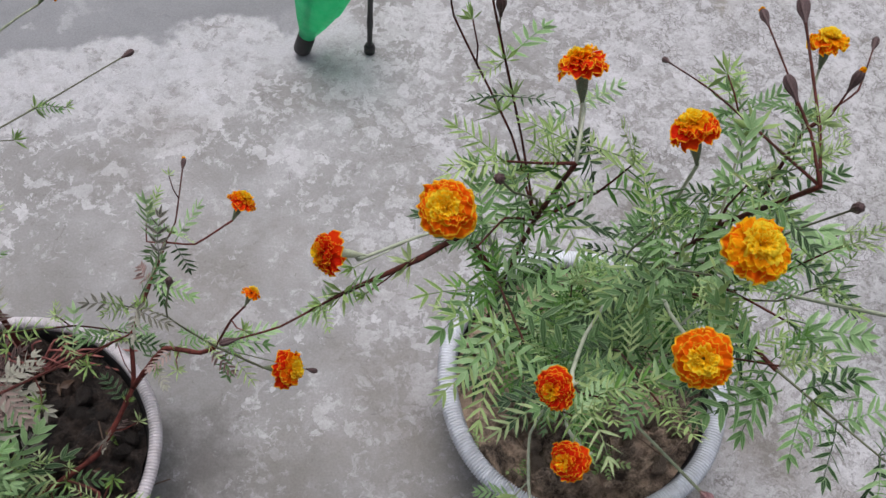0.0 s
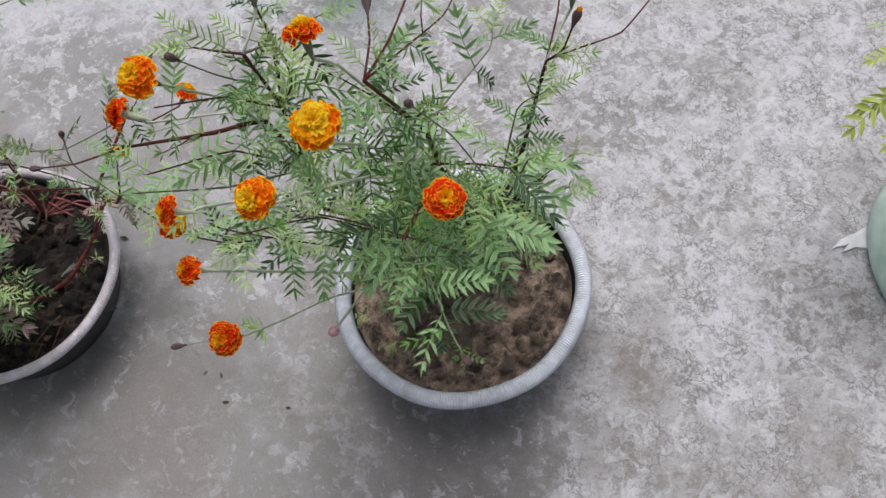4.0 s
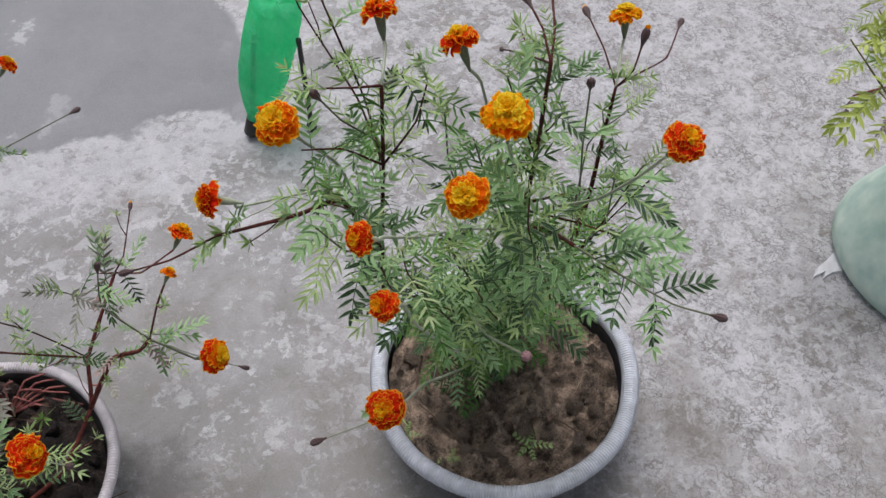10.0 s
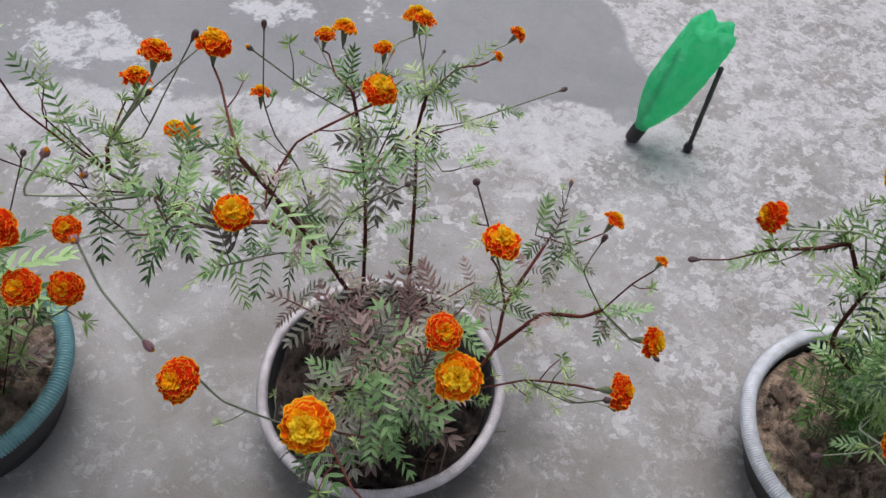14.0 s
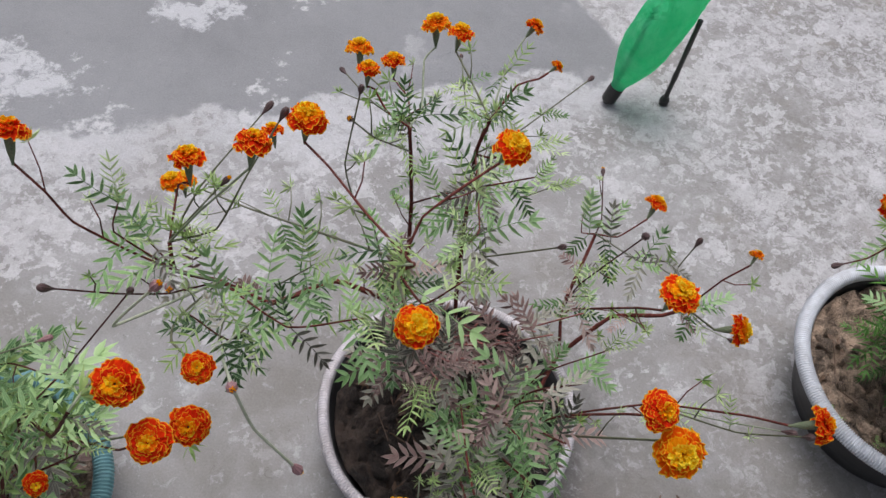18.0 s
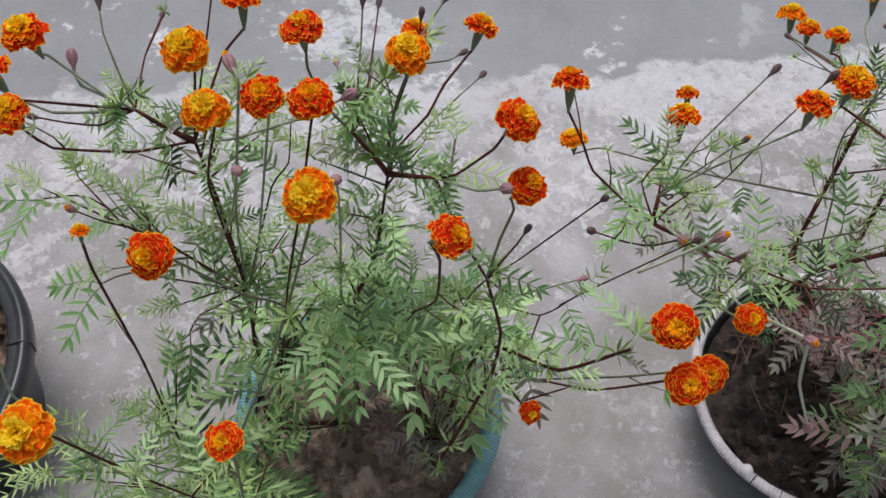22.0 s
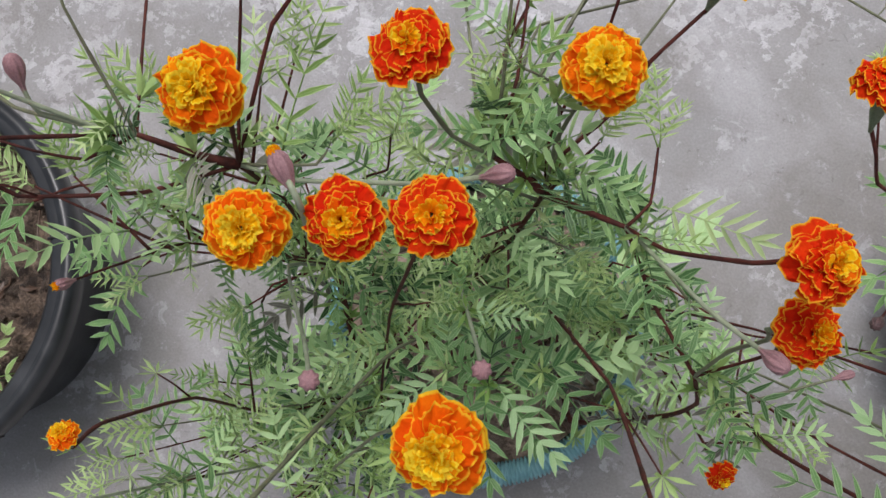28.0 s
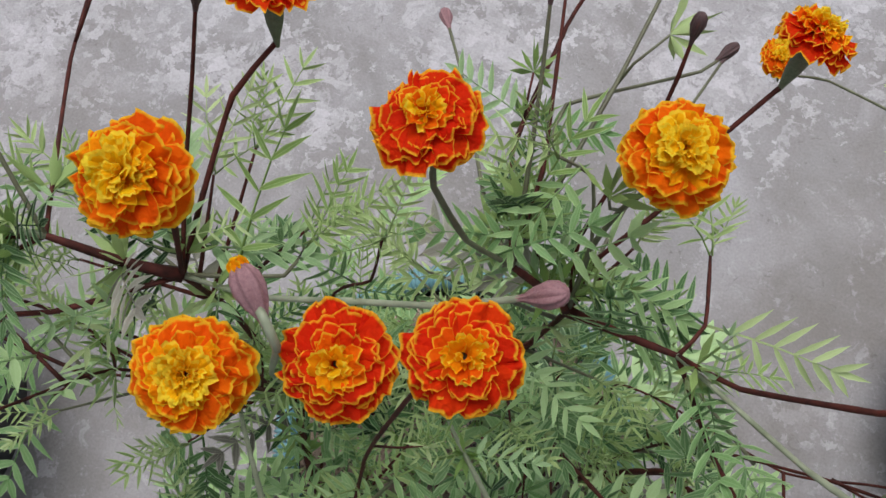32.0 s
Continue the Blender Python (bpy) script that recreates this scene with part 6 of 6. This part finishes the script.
stem(marigold_c, 'shoot', (-1.496, 0.091, 0.714), (-1.608, 0.111, 0.740))
stem(marigold_c, 'shoot', (-1.418, 0.150, 0.755), (-1.373, 0.196, 0.780))
stem(marigold_c, 'shoot', (-1.224, 0.188, 0.737), (-1.305, 0.194, 0.760))
stem(marigold_c, 'shoot', (-1.424, 0.118, 0.563), (-1.465, 0.064, 0.600))
stem(marigold_c, 'shoot', (-1.342, 0.039, 0.524), (-1.332, 0.072, 0.580))
stem(marigold_c, 'shoot', (-1.346, 0.028, 0.494), (-1.365, 0.011, 0.550))
stem(marigold_c, 'shoot', (-1.236, 0.182, 0.672), (-1.261, 0.154, 0.720))
stem(marigold_c, 'shoot', (-1.252, 0.175, 0.584), (-1.238, 0.130, 0.640))
stem(marigold_c, 'shoot', (-1.240, 0.180, 0.650), (-1.194, 0.164, 0.700))
stem(marigold_c, 'shoot', (-1.224, 0.188, 0.737), (-1.191, 0.233, 0.760))
stem(marigold_c, 'shoot', (-1.224, 0.190, 0.765), (-1.257, 0.227, 0.800))
stem(marigold_c, 'shoot', (-1.212, 0.136, 0.494), (-1.188, 0.125, 0.560))
stem(marigold_c, 'shoot', (-1.222, 0.145, 0.465), (-1.216, 0.082, 0.520))
stem(marigold_c, 'shoot', (-1.099, 0.053, 0.476), (-1.171, 0.056, 0.500))
stem(marigold_c, 'shoot', (-1.134, 0.141, 0.513), (-1.117, 0.141, 0.580))
stem(marigold_c, 'shoot', (-1.034, 0.147, 0.563), (-1.038, 0.096, 0.600))
stem(marigold_c, 'shoot', (-1.041, 0.045, 0.524), (-0.988, 0.063, 0.550))
stem(marigold_c, 'shoot', (-1.099, 0.053, 0.476), (-1.051, 0.022, 0.500))
stem(marigold_c, 'shoot', (-1.011, 0.147, 0.598), (-0.994, 0.129, 0.660))
stem(marigold_c, 'shoot', (-1.488, -0.041, 0.438), (-1.484, 0.004, 0.500))
stem(marigold_c, 'shoot', (-1.512, -0.118, 0.437), (-1.484, -0.067, 0.480))
stem(marigold_c, 'shoot', (-1.423, -0.130, 0.463), (-1.386, -0.085, 0.500))
stem(marigold_c, 'shoot', (-1.512, -0.118, 0.437), (-1.515, -0.120, 0.500))
stem(marigold_c, 'shoot', (-1.518, -0.120, 0.463), (-1.590, -0.140, 0.500))
stem(marigold_c, 'shoot', (-1.343, -0.142, 0.470), (-1.331, -0.075, 0.500))
stem(marigold_c, 'shoot', (-1.339, 0.050, 0.554), (-1.305, 0.103, 0.600))
stem(marigold_c, 'shoot', (-1.083, 0.139, 0.666), (-1.147, 0.184, 0.700))
stem(marigold_c, 'shoot', (-1.402, 0.113, 0.647), (-1.400, 0.122, 0.720))
stem(marigold_c, 'shoot', (-1.353, 0.005, 0.434), (-1.312, 0.008, 0.500))
stem(marigold_c, 'shoot', (-1.425, 0.000, 0.087), (-1.530, -0.059, 0.268), (-1.592, -0.088, 0.420))
stem(marigold_c, 'shoot', (-1.425, 0.000, 0.087), (-1.526, -0.104, 0.268), (-1.583, -0.165, 0.420))
stem(marigold_c, 'shoot', (-1.425, 0.000, 0.087), (-1.502, -0.083, 0.274), (-1.543, -0.128, 0.420))
stem(marigold_c, 'shoot', (-1.425, 0.000, 0.087), (-1.477, -0.036, 0.276), (-1.500, -0.045, 0.420))
stem(marigold_c, 'shoot', (-1.425, 0.000, 0.087), (-1.448, -0.111, 0.279), (-1.448, -0.177, 0.420))
stem(marigold_c, 'shoot', (-1.425, 0.000, 0.087), (-1.549, -0.084, 0.266), (-1.623, -0.132, 0.420))
stem(marigold_c, 'shoot', (-1.425, 0.000, 0.087), (-1.413, -0.082, 0.295), (-1.391, -0.122, 0.420))
stem(marigold_c, 'shoot', (-1.425, 0.000, 0.087), (-1.507, -0.024, 0.267), (-1.551, -0.027, 0.420))
stem(marigold_c, 'shoot', (-1.482, 0.102, 0.676), (-1.534, 0.131, 0.720))
stem(marigold_c, 'shoot', (-1.418, 0.139, 0.650), (-1.472, 0.144, 0.680))
stem(marigold_c, 'shoot', (-1.418, 0.150, 0.755), (-1.494, 0.152, 0.780))
stem(marigold_c, 'dryshoot', (-1.190, 0.101, 0.087), (-1.249, 0.135, 0.223), (-1.301, 0.128, 0.300))
stem(marigold_c, 'dryshoot', (-1.190, 0.101, 0.087), (-1.168, 0.150, 0.238), (-1.152, 0.168, 0.300))
stem(marigold_c, 'dryshoot', (-1.190, 0.101, 0.087), (-1.224, 0.151, 0.228), (-1.256, 0.162, 0.300))
stem(marigold_c, 'dryshoot', (-1.190, 0.101, 0.087), (-1.225, 0.118, 0.228), (-1.257, 0.098, 0.300))
stem(marigold_c, 'dryshoot', (-1.190, 0.101, 0.087), (-1.189, 0.130, 0.245), (-1.196, 0.134, 0.300))
stem(marigold_c, 'shoot', (-1.412, 0.098, 0.488), (-1.412, 0.176, 0.550))
stem(marigold_c, 'shoot', (-1.278, 0.149, 0.413), (-1.344, 0.169, 0.500))
stem(marigold_c, 'shoot', (-1.290, 0.156, 0.460), (-1.275, 0.167, 0.550))
stem(marigold_c, 'shoot', (-1.410, 0.121, 0.557), (-1.370, 0.193, 0.600))
stem(marigold_c, 'shoot', (-1.281, 0.161, 0.491), (-1.310, 0.189, 0.580))
stem(marigold_c, 'shoot', (-1.278, 0.149, 0.413), (-1.238, 0.143, 0.500))
stem(marigold_c, 'shoot', (-1.222, 0.145, 0.465), (-1.208, 0.184, 0.550))
stem(marigold_c, 'shoot', (-1.407, 0.051, 0.376), (-1.404, 0.133, 0.420))
stem(marigold_c, 'shoot', (-1.214, 0.134, 0.371), (-1.162, 0.133, 0.450))
stem(marigold_c, 'shoot', (-1.253, 0.136, 0.320), (-1.284, 0.123, 0.420))
stem(marigold_c, 'shoot', (-1.410, 0.075, 0.432), (-1.442, 0.150, 0.500))
stem(marigold_c, 'shoot', (-1.252, 0.175, 0.584), (-1.331, 0.221, 0.620))
stem(marigold_c, 'shoot', (-1.413, 0.109, 0.516), (-1.470, 0.204, 0.550))
stem(marigold_c, 'shoot', (-1.276, 0.163, 0.506), (-1.252, 0.204, 0.600))
stem(marigold_c, 'shoot', (-1.406, 0.040, 0.348), (-1.358, 0.110, 0.400))
for at in ((-1.400, 0.100, 0.420), (-1.315, 0.135, 0.400), (-1.225, 0.150, 0.430), (-1.150, 0.175, 0.400), (-1.350, 0.190, 0.360), (-1.190, 0.205, 0.370), (-1.270, 0.215, 0.420), (-1.276, 0.053, 0.600), (-1.236, 0.048, 0.612), (-1.196, 0.071, 0.600)):
    foot = (-1.321, 0.131, 0.087) if at[0] < -1.25 else (-1.190, 0.101, 0.087)
    stem(marigold_c, 'rosette', foot, (0.5 * (foot[0] + at[0]), 0.5 * (foot[1] + at[1]) + 0.03, 0.65 * at[2]), at)
stem(marigold_c, 'sprig', (-1.415, 0.121, 0.544), (-1.573, 0.128, 0.708), (-1.606, 0.099, 0.740))
stem(marigold_c, 'sprig', (-1.415, 0.121, 0.544), (-1.479, 0.090, 0.514), (-1.490, 0.070, 0.500))
stem(marigold_c, 'sprig', (-1.415, 0.121, 0.544), (-1.550, 0.096, 0.594), (-1.576, 0.073, 0.600))
stem(marigold_c, 'bud', (-1.466, 0.147, 0.867), (-1.510, 0.250, 0.830), (-1.542, 0.350, 0.792))
stem(marigold_c, 'tipbud', (-1.254, 0.193, 0.819), (-1.222, 0.300, 0.822), (-1.196, 0.404, 0.823))
stem(marigold_c, 'bud', (-1.220, 0.189, 0.759), (-1.190, 0.290, 0.740), (-1.152, 0.389, 0.715))
# the yellowing plant
for line in (((1.125, 0.800, 0.08), (1.100, 0.800, 0.200), (1.062, 0.800, 0.360), (1.030, 0.800, 0.520)), ((1.150, 0.800, 0.08), (1.140, 0.800, 0.220), (1.120, 0.810, 0.330), (1.130, 0.820, 0.520)), ((1.200, 0.810, 0.08), (1.210, 0.820, 0.300), (1.200, 0.840, 0.520))):
    stem(wilting, 'cane', *line)
stem(wilting, 'dead', (1.058, 0.800, 0.375), (1.030, 0.800, 0.368), (1.002, 0.800, 0.360))
stem(wilting, 'dead', (1.045, 0.800, 0.440), (0.990, 0.800, 0.432), (0.920, 0.800, 0.410))
stem(wilting, 'dead', (1.100, 0.800, 0.220), (1.082, 0.800, 0.262), (1.062, 0.800, 0.275))
stem(wilting, 'dead', (1.168, 0.783, 0.110), (1.210, 0.780, 0.128), (1.265, 0.777, 0.122))
rnd = random.Random(17)
for at in ((1.062, 0.800, 0.275), (1.066, 0.802, 0.262), (1.080, 0.800, 0.262), (1.090, 0.798, 0.245), (1.002, 0.800, 0.360), (1.006, 0.798, 0.358), (0.950, 0.800, 0.420), (0.920, 0.800, 0.410), (0.958, 0.800, 0.425)):
    leaf(wilting, at, (rnd.uniform(-0.15, 0.15), rnd.uniform(-0.15, 0.15), -1.0), rnd.uniform(0.035, 0.055), "dry", rnd)
stem(wilting, 'wilt', (1.200, 0.637, 0.080), (1.115, 0.717, 0.250), (0.968, 0.787, 0.424), (0.883, 0.818, 0.518))
stem(wilting, 'wilt', (1.224, 0.645, 0.080), (1.153, 0.746, 0.254), (1.027, 0.840, 0.427), (0.954, 0.887, 0.521))
stem(wilting, 'wilt', (1.175, 0.684, 0.080), (1.117, 0.733, 0.250), (1.028, 0.772, 0.420), (0.979, 0.786, 0.508))
stem(wilting, 'wilt', (1.303, 0.748, 0.080), (1.238, 0.825, 0.249), (1.128, 0.895, 0.418), (1.065, 0.927, 0.507))
stem(wilting, 'wilt', (1.280, 0.656, 0.080), (1.209, 0.700, 0.250), (1.102, 0.733, 0.422), (1.044, 0.744, 0.509))
stem(wilting, 'wilt', (1.246, 0.664, 0.080), (1.209, 0.748, 0.259), (1.149, 0.823, 0.432), (1.116, 0.859, 0.526))
stem(wilting, 'wilt', (1.191, 0.637, 0.080), (1.152, 0.674, 0.259), (1.099, 0.700, 0.433), (1.073, 0.707, 0.523))
stem(wilting, 'wilt', (1.197, 0.768, 0.080), (1.153, 0.866, 0.273), (1.076, 0.955, 0.460), (1.033, 0.998, 0.561))
stem(wilting, 'wilt', (1.289, 0.749, 0.080), (1.245, 0.855, 0.280), (1.171, 0.951, 0.472), (1.130, 0.998, 0.577))
stem(wilting, 'wilt', (1.285, 0.651, 0.080), (1.245, 0.750, 0.294), (1.186, 0.833, 0.497), (1.154, 0.873, 0.608))
stem(wilting, 'wilt', (1.211, 0.720, 0.080), (1.198, 0.755, 0.260), (1.185, 0.775, 0.438), (1.180, 0.775, 0.532))
stem(wilting, 'wilt', (1.275, 0.757, 0.080), (1.280, 0.825, 0.258), (1.289, 0.881, 0.433), (1.299, 0.903, 0.527))
stem(wilting, 'wilt', (1.297, 0.634, 0.080), (1.312, 0.710, 0.229), (1.332, 0.780, 0.379), (1.350, 0.812, 0.460))
stem(wilting, 'wilt', (1.256, 0.727, 0.080), (1.162, 0.711, 0.252), (1.029, 0.675, 0.437), (0.963, 0.650, 0.523))
stem(wilting, 'wilt', (1.241, 0.648, 0.080), (1.145, 0.689, 0.239), (0.987, 0.712, 0.411), (0.898, 0.715, 0.500))



# ---- seedlings and litter ----
def seedling(at, sizes, label, turn=0.0):
    """A young plant: a short stalk with a whorl of pinnate leaves."""
    p = thing("marigold_seedling", label, "seedling", at, "seedlings")
    rnd = random.Random(int(at[0] * 1000) + 7)
    h = 0.5 * sizes[0]
    vs, fs = tube([Vector((0, 0, -0.01)), Vector((0.003, 0, h * 0.5)), Vector((0, 0.002, h))], 0.0018, 0.0012, 6)
    hang("stem", mesh_from("stem", vs, fs, STALK), p)
    for i, s in enumerate(sizes):
        a = turn + i * 6.283 / len(sizes) + rnd.uniform(-0.3, 0.3)
        hang("leaf", rnd.choice(BROAD), p, facing((0, 0, h), (math.cos(a), math.sin(a), rnd.uniform(-0.05, 0.35)), (0, 0, 1), s))


seedling((-1.945, -0.125, 0.185), (0.075, 0.07, 0.06, 0.065, 0.05), "pale green marigold seedling in the black pot", 0.4)
seedling((-2.055, 0.195, 0.185), (0.08, 0.07, 0.07, 0.065, 0.06), "taller pale marigold seedling in the black pot", 0.1)
seedling((0.13, 0.37, 0.105), (0.022, 0.02, 0.022, 0.018), "tiny green weed on the soil of the white-edged tub")
seedling((0.33, 0.335, 0.105), (0.030, 0.026, 0.028, 0.024, 0.022), "small marigold seedling on the soil of the white-edged tub")
seedling((0.20, 0.32, 0.105), (0.020, 0.018, 0.02, 0.016), "tiny green weed on the soil of the white-edged tub")
seedling((1.178, 0.719, 0.085), (0.05, 0.045, 0.045, 0.05, 0.04), "pale seedling among dry stalks in limewashed pot")

LIME = plain("lime_crust", (0.50, 0.50, 0.52), (0.72, 0.72, 0.74), 0.9, 60.0, 0.6, 0.002)
bm = bmesh.new()
rnd = random.Random(5)
ring = [bm.verts.new((math.cos(a * 0.5236) * (0.055 if a % 3 else 0.03) * rnd.uniform(0.6, 1.1), math.sin(a * 0.5236) * 0.018 * rnd.uniform(0.5, 1.2), 0.006)) for a in range(12)]
low = [bm.verts.new((v.co.x * 1.12, v.co.y * 1.12, 0.0)) for v in ring]
bm.faces.new(ring)
for i in range(12):
    bm.faces.new((low[i], low[(i + 1) % 12], ring[(i + 1) % 12], ring[i]))
crust = new("lime_crust", mesh_of("lime_crust", bm, LIME, False))
crust.matrix_world = pose(1.005, 0.735, 0, 0, 0, 35)
tagged(crust, "white flake of lime crust on the cement floor", "debris")

# ---- litter on the soil ----
STRAW_LEAF = leaf_material("dead_leaf", (0.10, 0.06, 0.04), (0.24, 0.16, 0.11), (0.36, 0.28, 0.20))


def litter(at, radius, n, label, seed):
    """Dead leaflets and broken stalks lying on the soil."""
    rnd = random.Random(seed)
    vs, fs = [], []
    for i in range(n):
        r, a, t = radius * math.sqrt(rnd.random()), rnd.uniform(0, 6.28), rnd.uniform(0, 6.28)
        c = Vector((r * math.cos(a), r * math.sin(a), rnd.uniform(0.018, 0.026)))
        d = Vector((math.cos(t), math.sin(t), rnd.uniform(-0.1, 0.15)))
        if i % 3:
            side = Vector((-d.y, d.x, 0.15))
            long, wide = rnd.uniform(0.015, 0.035), rnd.uniform(0.003, 0.007)
            k = len(vs)
            vs.extend((c, c + d * long * 0.4 + side * wide, c + d * long * 0.5 + Vector((0, 0, -0.002)), c + d * long * 0.4 - side * wide, c + d * long))
            fs.extend(((k, k + 2, k + 1), (k, k + 3, k + 2), (k + 1, k + 2, k + 4), (k + 2, k + 3, k + 4)))
        else:
            tv, tf = tube([c, c + d * 0.03 + Vector((0, 0, 0.004)), c + d * rnd.uniform(0.05, 0.10)], 0.0014, 0.0009, 5)
            k = len(vs)
            vs.extend(tv)
            fs.extend([tuple(k + q for q in f) for f in tf])
    ob = new("leaf_litter", mesh_from("leaf_litter", vs, fs, STRAW_LEAF, [(0.3, 0)] * len(vs), False))
    ob.location = at
    tagged(ob, label, "litter", kind="stuff")


litter((0.298, 0.4575, 0.096), 0.17, 34, "dead leaflets and twigs on the soil of the white-edged tub", 1)
litter((-0.5553, 0.3269, 0.082), 0.17, 80, "withered leaves and red-brown stalks on the dark soil", 2)
litter((-1.3036, 0.1236, 0.104), 0.17, 50, "dead leaflets on the soil of the teal-edged tub", 3)
litter((-2.125, -0.02, 0.168), 0.23, 30, "dry twigs on the bare soil of the black pot", 4)
litter((1.245, 0.732, 0.066), 0.14, 50, "dry stalks and leaves on the soil of the limewashed pot", 6)


# ---- fallen leaves and scraps ----
OCHRE = leaf_material("ochre_dead_leaf", (0.28, 0.16, 0.05), (0.52, 0.34, 0.14), (0.60, 0.46, 0.26))
SCRAP = leaf_material("brown_dead_leaf", (0.05, 0.035, 0.025), (0.13, 0.09, 0.065), (0.20, 0.15, 0.11))


def fallen_leaf(at, long, turn, mat, label):
    """A single curled leaf: a lance-shaped blade, cupped along its middle, with its ends turned up."""
    rnd = random.Random(int(at[0] * 1000))
    vs, fs, uvs = [], [], []
    for k in range(9):
        u = k / 8
        w = 0.24 * math.sin(math.pi * (0.04 + 0.94 * u)) ** 0.8
        for side in (-1, -0.5, 0, 0.5, 1):
            vs.append((u - 0.5, w * side + 0.03 * math.sin(u * 5), 0.12 * side * side * (0.6 + u) + 0.22 * (u - 0.5) ** 2 + rnd.uniform(-0.012, 0.012)))
            uvs.append((side * 0.5 + 0.5, u))
    for k in range(8):
        for i in range(4):
            a = 5 * k + i
            fs.append((a, a + 1, a + 6, a + 5))
    ob = new("fallen_leaf", mesh_from("fallen_leaf", vs, fs, mat, uvs))
    ob.matrix_world = pose(*at, 0, 0, turn) @ Matrix.Scale(long, 4)
    tagged(ob, label, "leaf", "fallen leaves")


for at, long, turn in (((-1.462, 0.204, 0.117), 0.030, 60), ((-1.442, 0.164, 0.117), 0.026, -30), ((-1.454, 0.146, 0.117), 0.032, 10)):
    fallen_leaf(at, long, turn, OCHRE, "curled ochre dead leaf on soil of teal-edged tub")
for at, long, turn in (((-0.103, 0.195, 0.001), 0.013, 20), ((-0.160, 0.241, 0.001), 0.009, 70), ((-0.128, 0.242, 0.001), 0.011, -60), ((0.016, 0.208, 0.001), 0.010, 10), ((-0.421, 0.480, 0.001), 0.018, 5), ((-0.656, 0.274, 0.001), 0.010, 40), ((-0.613, 0.436, 0.001), 0.009, -20)):
    fallen_leaf(at, long, turn, SCRAP, "small brown dead leaf scrap lying on cement floor")
